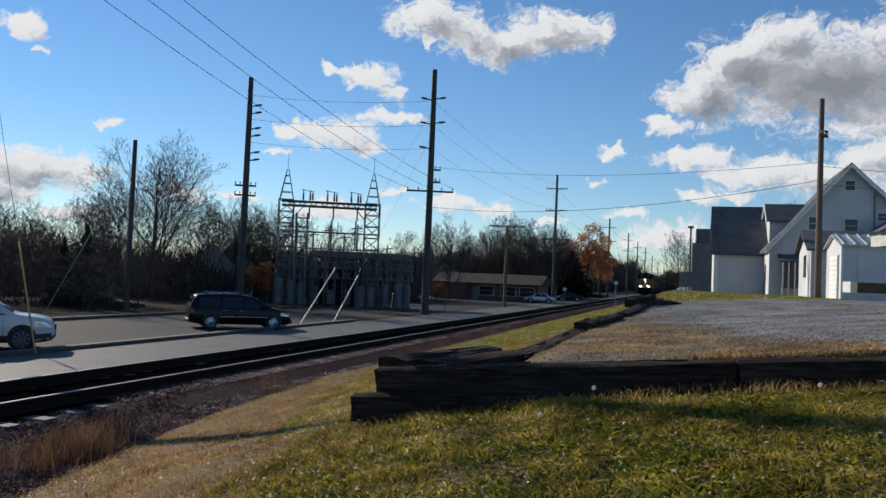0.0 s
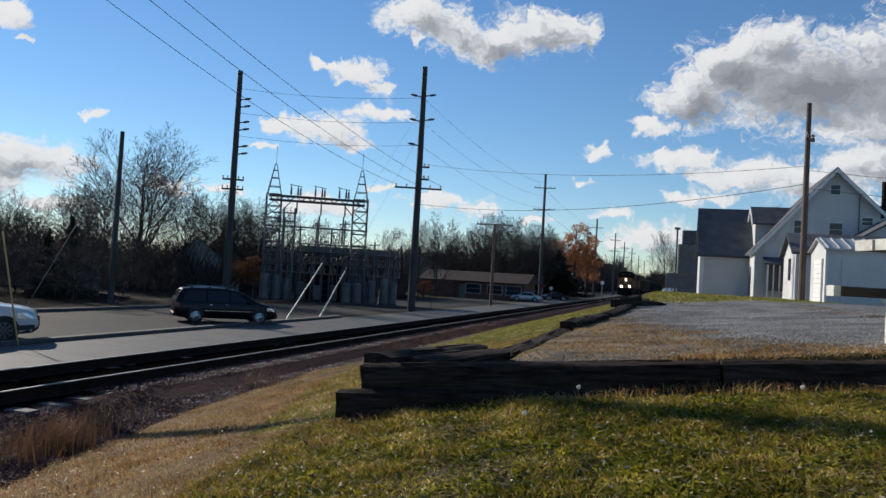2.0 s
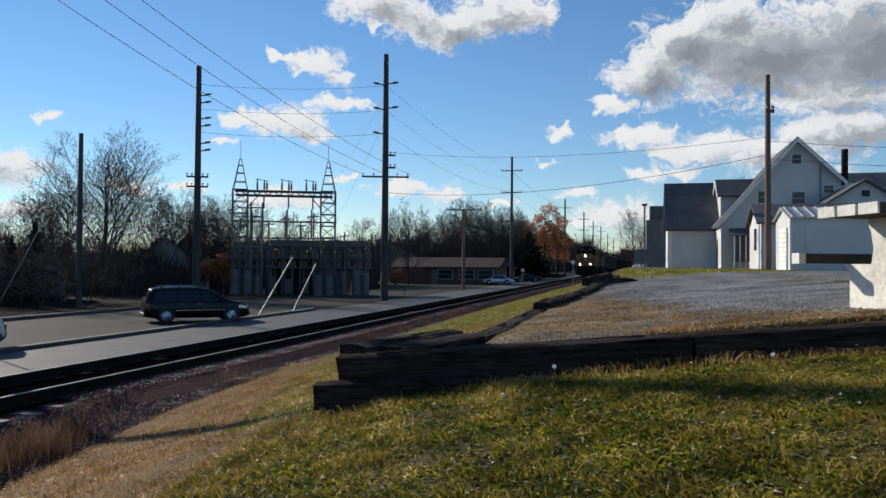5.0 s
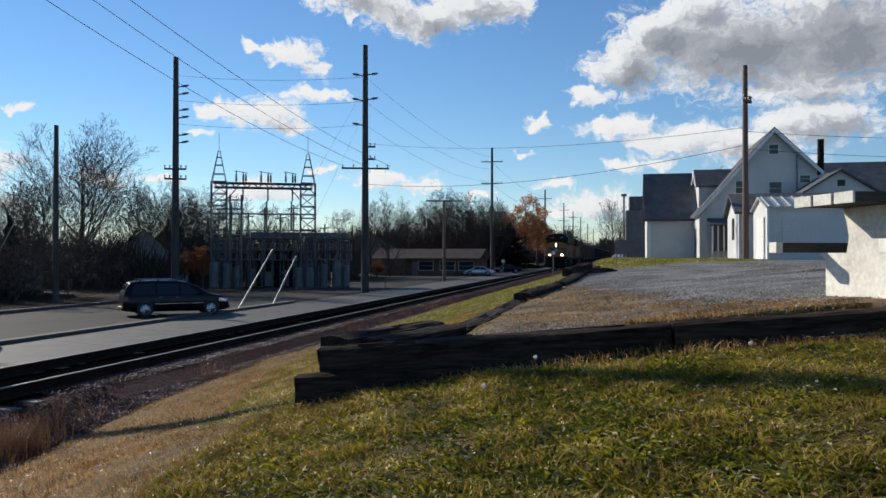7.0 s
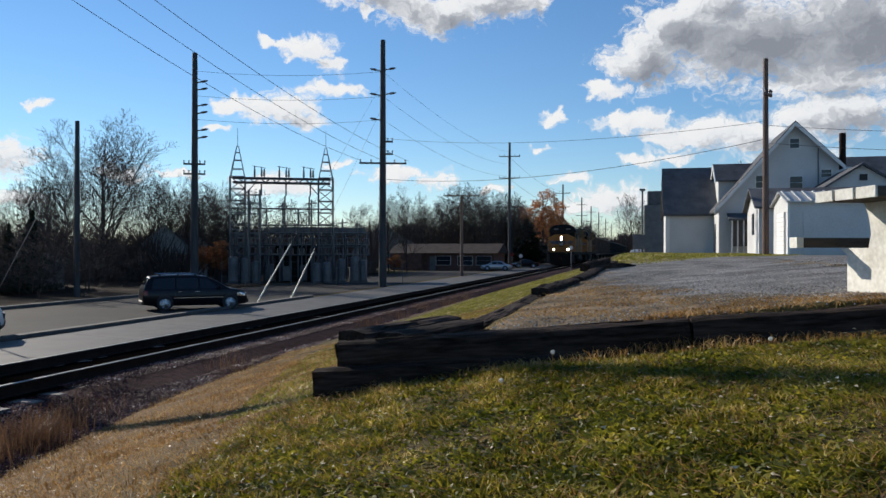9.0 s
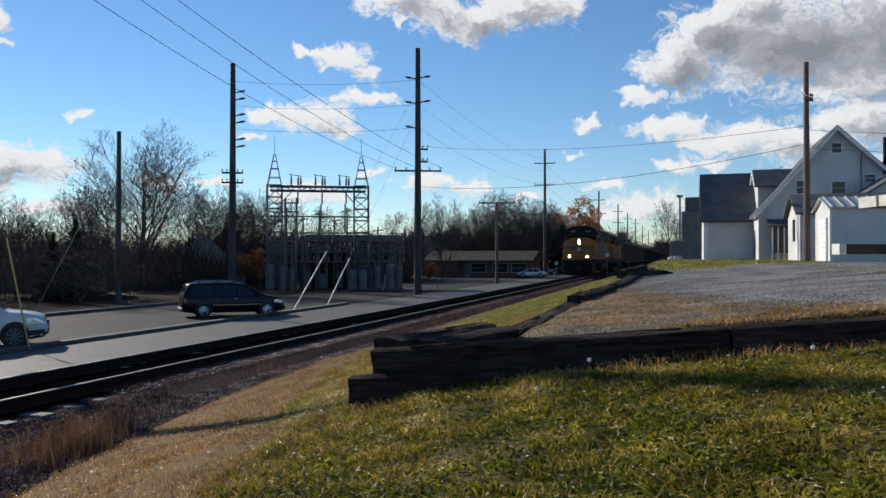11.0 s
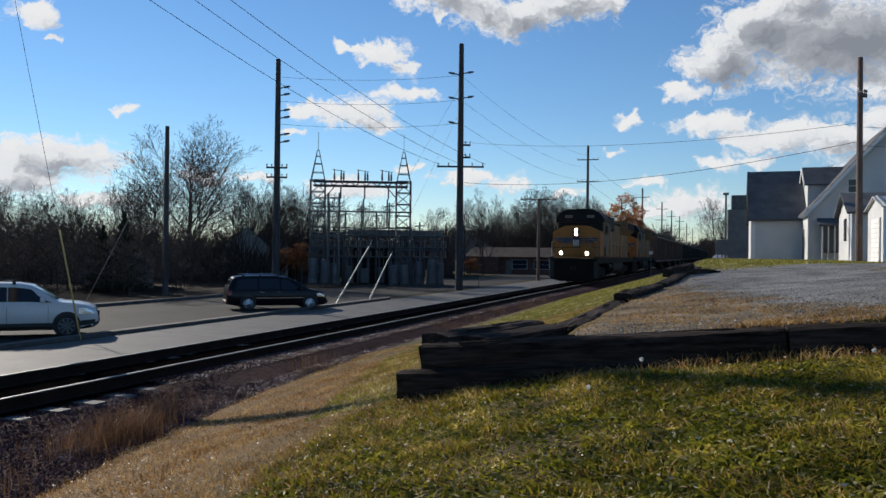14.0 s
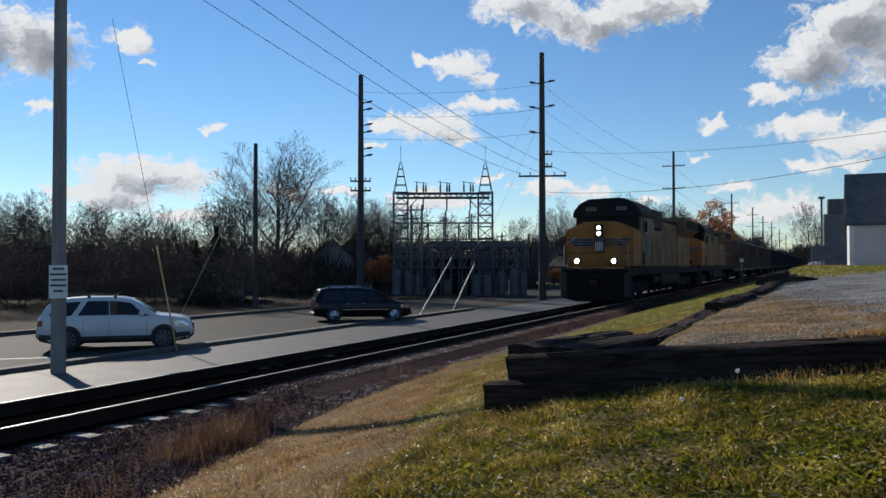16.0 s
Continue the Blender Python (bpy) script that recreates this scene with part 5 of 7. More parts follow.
# ------------------------------------------------------------- bare trees
def bare_tree_mesh(name, height, spread, seed, counts=(15, 11, 7, 4), stem=0.016, bare=0.22, split=True, reach=0.62):
    """A leader with limbs along it, each with branches and twigs along it, curving upwards into a fan."""
    rnd = random.Random(seed)
    V, F, WOOD = [], [], set()

    def grow(a, d, length, r, level):
        segs = (7, 5, 3, 2, 1)[level]
        sides = (7, 5, 4, 3, 2)[level]
        pts, p, ring = [], a.copy(), None
        for k in range(segs + 1):
            rr = max(0.0085, r * (1 - 0.8 * k / segs))
            q = d.to_track_quat("Z", "Y")
            idx = len(V)
            for j in range(sides):
                an = 2 * math.pi * j / sides
                V.append(tuple(p + q @ Vector((math.cos(an) * rr, math.sin(an) * rr, 0))))
            if ring is not None:
                for j in range(sides if sides > 2 else 1):
                    F.append((ring + j, ring + (j + 1) % sides, idx + (j + 1) % sides, idx + j))
            ring = idx
            if level < 2:
                WOOD.update(range(idx, idx + sides))
            pts.append((p.copy(), d.copy(), rr))
            p = p + d * (length / segs)
            wild = 0.05 if level == 0 else 0.12
            d = (d + Vector((rnd.uniform(-1, 1), rnd.uniform(-1, 1), rnd.uniform(-0.5, 0.9))) * wild).normalized()
        if level == len(counts):
            return
        n_kids = counts[level]
        turn = rnd.uniform(0, 6.28)
        for c in range(n_kids):
            f = (bare if level == 0 else 0.18) + (1 - (bare if level == 0 else 0.18)) * (c + rnd.random() * 0.8) / n_kids
            u = min(f, 0.999) * segs
            k = int(u)
            (p0, d0, r0), (p1, _, r1) = pts[k], pts[min(k + 1, segs)]
            at_ = p0.lerp(p1, u - k)
            turn += 2.4
            q = d0.to_track_quat("Z", "Y")
            out = q @ Vector((math.cos(turn), math.sin(turn), 0))
            open_ = spread * (1.1 - 0.5 * f) if level == 0 else 0.55 + 0.3 * spread
            nd = (d0 + out * open_ + Vector((0, 0, 0.12))).normalized()
            if level == 0:
                grow(at_, nd, length * (reach - 0.36 * f) * rnd.uniform(0.85, 1.15), r0 * 0.55, 1)
            else:
                grow(at_, nd, length * (0.55 - 0.28 * f) * rnd.uniform(0.7, 1.2), max(0.0065, r0 * 0.5), level + 1)

    grow(Vector((0, 0, -0.3)), Vector((0, 0, 1)), height, height * stem, 0)
    top = max(v[2] for v in V)
    k = height / top
    V = [(x * k, y * k, z * k) for x, y, z in V]
    if not split:
        return data_mesh(name, V, F)
    out = []
    for nm, keep in (("trunk", lambda v: v), ("crown", lambda v: not v)):
        fs = [f for f in F if keep(f[0] in WOOD)]
        ids = sorted({i for f in fs for i in f})
        to = {a: b for b, a in enumerate(ids)}
        out.append(data_mesh(nm, [V[i] for i in ids], [tuple(to[i] for i in f) for f in fs]))
    return out


BROAD = bare_tree_mesh("bare_tree", 10, 0.78, 41, (15, 13, 9, 5), 0.017, 0.15, reach=0.84)
TREES = [bare_tree_mesh("bare_tree", 10, sp, sd) for sp, sd in ((0.85, 3), (1.05, 8), (0.65, 21), (0.9, 33))]
SCRUB = [bare_tree_mesh("bare_scrub", 6, 1.3, sd, (10, 8, 6, 2), 0.007, 0.04, False) for sd in (5, 6, 7)]


def tree(az, d, top_el, k, label="bare deciduous tree with fine dark branches", base=STREET, wide=1.0, name="bare_tree", mesh=None):
    x, y = at(az, d)
    h = d * math.tan(radians(top_el)) + EYE - base
    s = h / 10
    ob = thing(name, label, "tree", "bare trees", pose(x, y, base, 0, 0, (k * 77 + az * 13) % 360))
    for nm, me in zip(("trunk", "crown"), mesh or TREES[k % 4]):
        put(nm, me, BARK, ob).matrix_local = Matrix.Diagonal((s * wide, s * wide, s, 1))
    return ob


tree(36.9, 80, 9.4, 0, "large bare tree with a broad fan of branches", wide=1.42, mesh=BROAD)
tree(33.8, 84, 5.9, 2, wide=1.1, mesh=BROAD)
tree(31.5, 88, 5.3, 1, wide=1.1, mesh=BROAD)
tree(29.3, 97, 4.7, 3, wide=1.1, mesh=BROAD)
tree(38.9, 86, 6.6, 1, wide=1.15, mesh=BROAD)

tree(32.6, 86, 5.2, 0, wide=1.1, mesh=BROAD)
tree(30.4, 92, 4.8, 2, wide=1.1, mesh=BROAD)
tree(28.2, 100, 4.2, 1, wide=1.2)
tree(23.4, 104, 3.6, 3, wide=1.2)
tree(20.0, 108, 3.4, 0, wide=1.2)
tree(15.0, 150, 3.9, 1, wide=1.2, mesh=BROAD)
tree(13.0, 158, 4.6, 2, wide=1.2, mesh=BROAD)
tree(11.6, 150, 4.5, 3, wide=1.3, mesh=BROAD)
tree(10.2, 162, 4.2, 0, wide=1.2, mesh=BROAD)
tree(8.9, 158, 4.3, 1, wide=1.2, mesh=BROAD)
tree(7.9, 190, 3.7, 2, wide=1.2, mesh=BROAD)
tree(10.6, 170, 3.6, 2, wide=1.3)
tree(13.2, 172, 3.4, 0, wide=1.3)
tree(7.4, 200, 3.0, 1, wide=1.3)
tree(29.6, 95, 4.9, 3)
tree(27.0, 100, 4.3, 2)
tree(25.0, 104, 3.8, 0)
tree(16.4, 108, 4.7, 1, "bare rounded tree behind the tall pole", wide=0.95, mesh=BROAD)
tree(17.7, 112, 4.0, 2)
tree(12.6, 150, 4.9, 0, "wide bare tree behind the brick house", wide=1.1)
tree(11.2, 155, 4.6, 1, wide=1.1)
tree(9.8, 160, 4.3, 3)
tree(8.6, 165, 4.2, 2)
tree(13.9, 165, 3.6, 1)
tree(14.9, 160, 3.2, 3)
tree(8.2, 250, 3.0, 2)
tree(8.6, 226, 3.2, 0)
tree(6.6, 300, 2.6, 1)
tree(0.6, 130, 4.1, 0, "bare tree beside the railway beyond the house", base=0.3, wide=0.9)
tree(0.2, 165, 2.9, 2, base=0.0)
tree(-0.7, 210, 2.4, 3, base=0.0)
tree(-6.5, 90, 6.0, 1, base=1.5)
for k, (az, d, el) in enumerate(((41, 70, 4.4), (43.2, 74, 3.6), (45.2, 72, 3.8), (47, 76, 4.2), (49, 74, 3.9), (50.8, 70, 4.6), (52.5, 72, 4.8), (54.5, 74, 4.4), (56.5, 72, 4.0), (59, 74, 4.2), (40, 88, 4.6), (44, 90, 4.0), (48, 92, 4.2), (53, 90, 4.6))):
    tree(az, d, el, k, wide=1.25, mesh=BROAD if k % 2 else None)

# undergrowth and hedges: tangles of twigs along the far side
rnd = random.Random(12)
for k in range(46):
    az = 19.5 + k * 0.86 + rnd.uniform(-0.4, 0.4)
    d = rnd.uniform(94, 106) if az < 35 else rnd.uniform(60, 78)
    x, y = at(az, d)
    s = rnd.uniform(0.75, 1.15)
    ob = put("bare_scrub", SCRUB[k % 3], TWIG)
    ob.matrix_world = pose(x, y, STREET, 0, 0, rnd.uniform(0, 360)) @ Matrix.Diagonal((s * 1.5, s * 1.5, s, 1))
    tagged(ob, "dense brown leafless scrub behind the street", "shrub", "scrub behind the street")
for k in range(26):
    az = 2.2 + k * 0.6 + rnd.uniform(-0.3, 0.3)
    d = rnd.uniform(170, 260)
    x, y = at(az, d)
    if -33 < x:
        x = -33 - 8 * rnd.random() if k % 3 else 2.5 + 9 * rnd.random()
    s = rnd.uniform(1.2, 1.9)
    ob = put("bare_scrub", SCRUB[k % 3], TWIG)
    ob.matrix_world = pose(x, y, STREET, 0, 0, rnd.uniform(0, 360)) @ Matrix.Diagonal((s * 1.5, s * 1.5, s, 1))
    tagged(ob, "dense brown leafless scrub far down the line", "shrub", "scrub down the line")


def woods(name, count, az0, az1, d0, d1, el, label, seed, lo=-1e4, hi=-32.5, thin=1.0):
    """Far woods nobody could count: crowded thin stems and slanting twigs."""
    rng = np.random.default_rng(seed)
    az, d = np.radians(rng.uniform(az0, az1, count)), rng.uniform(d0, d1, count)
    X, Y = -d * np.sin(az), d * np.cos(az)
    clear = (X < hi) & (X > lo)
    az, d, X, Y = az[clear], d[clear], X[clear], Y[clear]
    count = len(d)
    wave = 1 + 0.16 * np.sin(np.degrees(az) * 2.1) + 0.12 * np.sin(np.degrees(az) * 5.3 + 1)
    top = (d * math.tan(radians(el)) + EYE - STREET) * wave * rng.uniform(0.35, 1.0, count) ** 0.7
    start = top * rng.uniform(0, 0.6, count) * (rng.random(count) < 0.6)
    lean, turn = rng.normal(0, 0.5, count) * (top - start), rng.uniform(0, 2 * np.pi, count)
    w = d * rng.uniform(0.0004, 0.0011, count) * thin
    cx, cy = np.cos(az), np.sin(az)
    a = np.stack([X - cx * w, Y - cy * w, STREET + start], 1)
    b = np.stack([X + cx * w, Y + cy * w, STREET + start], 1)
    c = np.stack([X + np.cos(turn) * lean, Y + np.sin(turn) * lean, STREET + top], 1)
    e = np.stack([X, Y + w, STREET + start], 1)
    V = np.stack([a, b, e, c], 1).reshape(-1, 3)
    i = np.arange(count) * 4
    F = np.concatenate([np.stack([i, i + 1, i + 3], 1), np.stack([i + 1, i + 2, i + 3], 1), np.stack([i + 2, i, i + 3], 1)])
    tagged(put(name, data_mesh(name, V.tolist(), F.tolist()), TWIG), label, "woods", kind="stuff")


woods("bare_woods", 15000, 31, 66, 80, 104, 1.5, "dense bare brown woods behind the parking street", 1)
for k in range(40):
    az = 37.5 + k * 0.68 + rnd.uniform(-0.4, 0.4)
    d = rnd.uniform(54, 66)
    x, y = at(az, d)
    s = rnd.uniform(0.6, 0.95)
    ob = put("bare_scrub", SCRUB[k % 3], TWIG)
    ob.matrix_world = pose(x, y, STREET, 0, 0, rnd.uniform(0, 360)) @ Matrix.Diagonal((s * 1.6, s * 1.6, s, 1))
    tagged(ob, "tangled dark thicket at the edge of the woods", "shrub", "thicket at the woods' edge")
woods("bare_woods", 7000, 18.6, 32, 98, 120, 1.7, "dense bare brown woods behind the substation", 2)
woods("bare_woods", 14000, 1.6, 18.6, 150, 270, 2.0, "dense bare brown woods along the far street", 3)


woods("bare_woods", 18000, 3.0, 8.5, 300, 560, 1.9, "bare brown trees along the far street", 8, thin=0.45)
woods("bare_woods", 8000, -4, 7, 720, 900, 1.2, "hazy far woods across the end of the line", 6, hi=1e4, thin=0.6)
woods("bare_woods", 5000, -4, -0.2, 150, 380, 1.5, "bare brown trees crowding beside the railway beyond the house", 7, lo=2.5, hi=60, thin=0.5)


def clump_mesh(name, count, seed, fill, size):
    """Leaf clumps: small folded cards spread by a fill function."""
    rnd = random.Random(seed)
    V, F = [], []
    for _ in range(count):
        c = Vector(fill(rnd))
        u = Vector((rnd.gauss(0, 1), rnd.gauss(0, 1), rnd.gauss(0, 1))).normalized() * size * rnd.uniform(0.6, 1.3)
        v = u.orthogonal().normalized() * size * rnd.uniform(0.4, 0.9)
        i = len(V)
        V += [tuple(c - u), tuple(c + v), tuple(c + u), tuple(c - v)]
        F.append((i, i + 1, i + 2, i + 3))
    return data_mesh(name, V, F)


def cone_fill(rnd):
    z = rnd.random() ** 1.4
    r = (1 - z) * 0.32 * math.sqrt(rnd.random()) * (0.8 + 0.3 * math.sin(z * 40))
    a = rnd.uniform(0, 2 * math.pi)
    return r * math.cos(a), r * math.sin(a), 0.04 + z * 0.96


def crown_fill(rnd):
    while True:
        p = Vector((rnd.uniform(-1, 1), rnd.uniform(-1, 1), rnd.uniform(-1, 1)))
        if p.length < 0.8 + 0.5 * noise.noise(p * 1.7 + Vector((3, 1, 4))) and noise.noise(p * 3.1) > -0.02:
            return p.x * 0.36, p.y * 0.36, 0.62 + p.z * 0.38


CONE = clump_mesh("conifer_crown", 3800, 3, cone_fill, 0.02)
CROWN = clump_mesh("leafy_crown", 5200, 5, crown_fill, 0.013)
TRUNK = data_mesh("trunk", *(lambda n: ([(math.cos(2 * math.pi * k / n) * r, math.sin(2 * math.pi * k / n) * r, z) for z, r in ((-0.02, 0.028), (0.5, 0.015), (0.9, 0.004)) for k in range(n)], [(a * n + k, a * n + (k + 1) % n, (a + 1) * n + (k + 1) % n, (a + 1) * n + k) for a in range(2) for k in range(n)]))(7))


def leafy(name, az, d, top_el, crown, leaf, label, category, wide=1.0, base=STREET):
    x, y = at(az, d)
    h = d * math.tan(radians(top_el)) + EYE - base
    t = thing(name, label, category, "", pose(x, y, base, 0, 0, az * 31))
    for nm, me, ma in (("trunk", TRUNK, BARK), ("crown", crown, leaf)):
        o = put(nm, me, ma, t)
        o.matrix_local = Matrix.Diagonal((h * wide, h * wide, h, 1))


leafy("conifer", 40.9, 62, 2.5, CONE, NEEDLES, "dark pointed conifer behind the garages", "conifer")
leafy("conifer", 42.2, 60, 1.6, CONE, NEEDLES, "dark pointed conifer behind the garages", "conifer")
leafy("conifer", 7.9, 165, 2.3, CONE, NEEDLES, "broad dark conifer by the street", "conifer", 2.6)
leafy("conifer", 9.0, 170, 2.0, CONE, NEEDLES, "broad dark conifer by the street", "conifer", 2.8)
leafy("autumn_tree", 6.75, 185, 4.4, CROWN, LEAF_RUST, "tree still holding rust-orange autumn leaves", "tree", 0.85)
leafy("autumn_tree", 5.9, 205, 3.5, CROWN, LEAF_RUST, "smaller tree with thin rust-orange leaves", "tree", 0.9)
leafy("autumn_shrub", 29.6, 80, 0.7, CROWN, LEAF_BROWN, "brown-leaved shrub beside the substation", "shrub", 1.6)
leafy("autumn_shrub", 30.9, 84, 0.3, CROWN, LEAF_BROWN, "low brown-leaved shrub among bare trees", "shrub", 1.5)
leafy("autumn_shrub", 17.3, 112, -0.3, CROWN, LEAF_BROWN, "brown shrub beside the brick house", "shrub", 2.0)


# ------------------------------------------------------------- clouds on a far dome
def cloud_material(blobs):
    """Rounded heaps with torn edges; parts with more cloud between them and the sun are greyer."""
    m, n, l = nodes_of("cloud")
    n.remove(n["Principled BSDF"])
    uv = n.new("ShaderNodeUVMap")

    def math_node(op, a, b, c=None):
        q = n.new("ShaderNodeMath")
        q.operation = op
        for i, v in enumerate((a, b) if c is None else (a, b, c)):
            if isinstance(v, (int, float)):
                q.inputs[i].default_value = v
            else:
                l.new(v, q.inputs[i])
        return q.outputs[0]

    def vec(op, a, b):
        q = n.new("ShaderNodeVectorMath")
        q.operation = op
        l.new(a, q.inputs[0])
        if b is not None:
            q.inputs[1].default_value = b
        return q.outputs["Value"] if op == "LENGTH" else q.outputs[0]

    def density(at_uv, fine=6, rough=0.52, torn=1.0, by_size=False):
        field = None
        billow = n.new("ShaderNodeTexNoise")
        billow.inputs["Scale"].default_value, billow.inputs["Detail"].default_value = 0.75, 4
        l.new(at_uv, billow.inputs["Vector"])
        shift = vec("MULTIPLY", vec("SUBTRACT", billow.outputs["Color"], (0.5, 0.5, 0.5)), (3.4, 2.0, 0))
        both = n.new("ShaderNodeVectorMath")
        l.new(at_uv, both.inputs[0])
        l.new(shift, both.inputs[1])
        at_uv = both.outputs[0]
        for az, el, ha, he in blobs:
            one = math_node("SUBTRACT", 1.0, vec("LENGTH", vec("MULTIPLY", vec("SUBTRACT", at_uv, (-az, el, 0)), (1 / ha, 1 / he, 0)), None))
            if by_size:
                one = math_node("MULTIPLY", one, min(1.0, max(0.3, he / 2.6)))
            field = one if field is None else math_node("SMOOTH_MAX", field, one, 0.18)
        st = vec("MULTIPLY", at_uv, (1, 1.5, 1))
        for sc, amp in ((0.5, 1.2 * torn), (1.9, 0.95 * torn)):
            t = n.new("ShaderNodeTexNoise")
            t.inputs["Scale"].default_value, t.inputs["Detail"].default_value, t.inputs["Roughness"].default_value = sc, fine, rough
            l.new(st, t.inputs["Vector"])
            field = math_node("ADD", field, math_node("MULTIPLY_ADD", t.outputs["Fac"], amp, -amp / 2))
        return field

    here = density(uv.outputs[0])
    sunward = density(vec("ADD", uv.outputs[0], (-0.9, 0.75, 0)), 2.5, 0.45, 0.4, True)
    alpha = n.new("ShaderNodeMapRange")
    alpha.interpolation_type = "SMOOTHSTEP"
    alpha.inputs["From Min"].default_value, alpha.inputs["From Max"].default_value = -0.04, 0.50
    l.new(here, alpha.inputs["Value"])
    grey = ramp(n, [(0.0, (0.96, 0.985, 1.0)), (0.34, (0.88, 0.92, 0.96)), (0.62, (0.46, 0.50, 0.56)), (1.0, (0.28, 0.31, 0.36))])
    thick = n.new("ShaderNodeMapRange")
    thick.inputs["From Min"].default_value, thick.inputs["From Max"].default_value = -0.05, 0.85
    l.new(sunward, thick.inputs["Value"])
    l.new(thick.outputs[0], grey.inputs[0])
    em, tr, mx = n.new("ShaderNodeEmission"), n.new("ShaderNodeBsdfTransparent"), n.new("ShaderNodeMixShader")
    em.inputs["Strength"].default_value = 0.84
    l.new(grey.outputs[0], em.inputs["Color"])
    l.new(alpha.outputs[0], mx.inputs[0])
    l.new(tr.outputs[0], mx.inputs[1])
    l.new(em.outputs[0], mx.inputs[2])
    l.new(mx.outputs[0], n["Material Output"].inputs["Surface"])
    return m


CLOUDS = [(18.5, 17.9, 3.8, 1.7), (16.2, 17.0, 2.8, 1.6), (13.5, 16.5, 3.2, 1.8), (9.7, 17.4, 4.6, 1.7), (6.9, 16.9, 1.8, 1.2), (18.8, 16.5, 0.8, 0.6)]      # heap overhead
CLOUDS += [(22.9, 13.9, 2.6, 1.0), (24.8, 14.2, 1.5, 0.4), (21.3, 12.9, 1.3, 0.9), (20.9, 11.2, 2.6, 0.7), (24.8, 9.8, 3.7, 1.3), (23.1, 8.9, 1.7, 0.7), (27.7, 9.9, 1.5, 0.7)]
CLOUDS += [(-7.9, 13.9, 8.5, 3.8), (-2.8, 14.7, 3.9, 2.4), (-0.5, 12.9, 3.1, 2.3), (1.7, 11.0, 1.9, 0.7), (-14.0, 14.0, 7.4, 4.3), (-12.3, 11.1, 5.6, 1.5), (-5.4, 16.3, 3.3, 1.9)]   # great grey heap over the house
CLOUDS += [(-0.4, 8.8, 3.6, 0.9), (-3.9, 7.8, 4.2, 1.2), (-7.5, 7.7, 3.9, 1.4), (-12.7, 8.6, 5.3, 1.9), (-0.5, 6.2, 1.5, 0.7), (-2.8, 6.4, 1.9, 0.5), (4.1, 5.2, 1.5, 0.5),
           (5.4, 9.3, 1.0, 0.7), (6.5, 7.1, 0.8, 0.4), (1.2, 3.6, 3.1, 1.3), (3.7, 3.2, 1.6, 0.6), (-10.3, 6.1, 3.1, 1.1)]
CLOUDS += [(16.5, 5.4, 3.4, 0.6), (14.0, 4.9, 2.1, 0.6), (9.9, 4.4, 1.2, 0.4), (20.5, 6.1, 1.3, 0.4), (29.1, 8.3, 1.3, 0.3), (24.8, 4.5, 3.5, 0.9), (31.5, 5.2, 1.8, 0.5)]
CLOUDS += [(51.0, 13.9, 3.5, 2.4), (45.3, 14.5, 1.7, 1.0), (44.1, 13.1, 0.7, 0.3), (50.5, 10.0, 0.9, 0.4), (40.0, 9.2, 0.9, 0.4), (44.6, 5.9, 5.6, 1.6), (46.5, 4.6, 4.4, 1.4),
           (41.7, 3.2, 3.3, 0.6), (35.3, 5.0, 2.3, 0.6), (48.7, 4.7, 2.3, 0.7), (54.7, 14.0, 2.7, 3.1)]
na, ne, R = 90, 24, 3600.0
verts, faces, uvs = [], [], []
for j in range(ne + 1):
    el = -1 + 31 * j / ne
    for i in range(na + 1):
        az = -45 + 102 * i / na
        verts.append((-R * math.sin(radians(az)) * math.cos(radians(el)), R * math.cos(radians(az)) * math.cos(radians(el)), EYE + R * math.sin(radians(el))))
        uvs.append((-az, el))
for j in range(ne):
    for i in range(na):
        a = j * (na + 1) + i
        faces.append((a, a + 1, a + na + 2, a + na + 1))
dome = data_mesh("cloud_backdrop", verts, faces)
layer = dome.uv_layers.new(name="UVMap")
for lp in dome.loops:
    layer.data[lp.index].uv = uvs[lp.vertex_index]
clouds = tagged(put("cloud_backdrop", dome, cloud_material(CLOUDS)), "scattered white and grey cumulus clouds in a blue sky", "clouds", kind="structure")


# ------------------------------------------------------------- train
def truck(parent, yc, axles, r=0.53, gauge=0.755, width=0.95):
    t = part("truck", boxes((-width - 0.12, -width + 0.06, yc - axles * 0.95, yc + axles * 0.95, 0.42, 0.95), (width - 0.06, width + 0.12, yc - axles * 0.95, yc + axles * 0.95, 0.42, 0.95), (-width, width, yc - 0.4, yc + 0.4, 0.5, 0.9), bevel=0.05), LOCO_DARK, parent)
    made = []
    for k in range(axles):
        yy = yc + (k - (axles - 1) / 2) * 1.9
        ax = part("wheelset", rods(((-gauge - 0.07, 0, 0), (-gauge + 0.07, 0, 0), r), ((gauge - 0.07, 0, 0), (gauge + 0.07, 0, 0), r), ((-gauge, 0, 0), (gauge, 0, 0), 0.09), n=20), RUST, parent)
        ax.matrix_local = pose(0, yy, r)
        made.append((ax, yy, r))
    return made


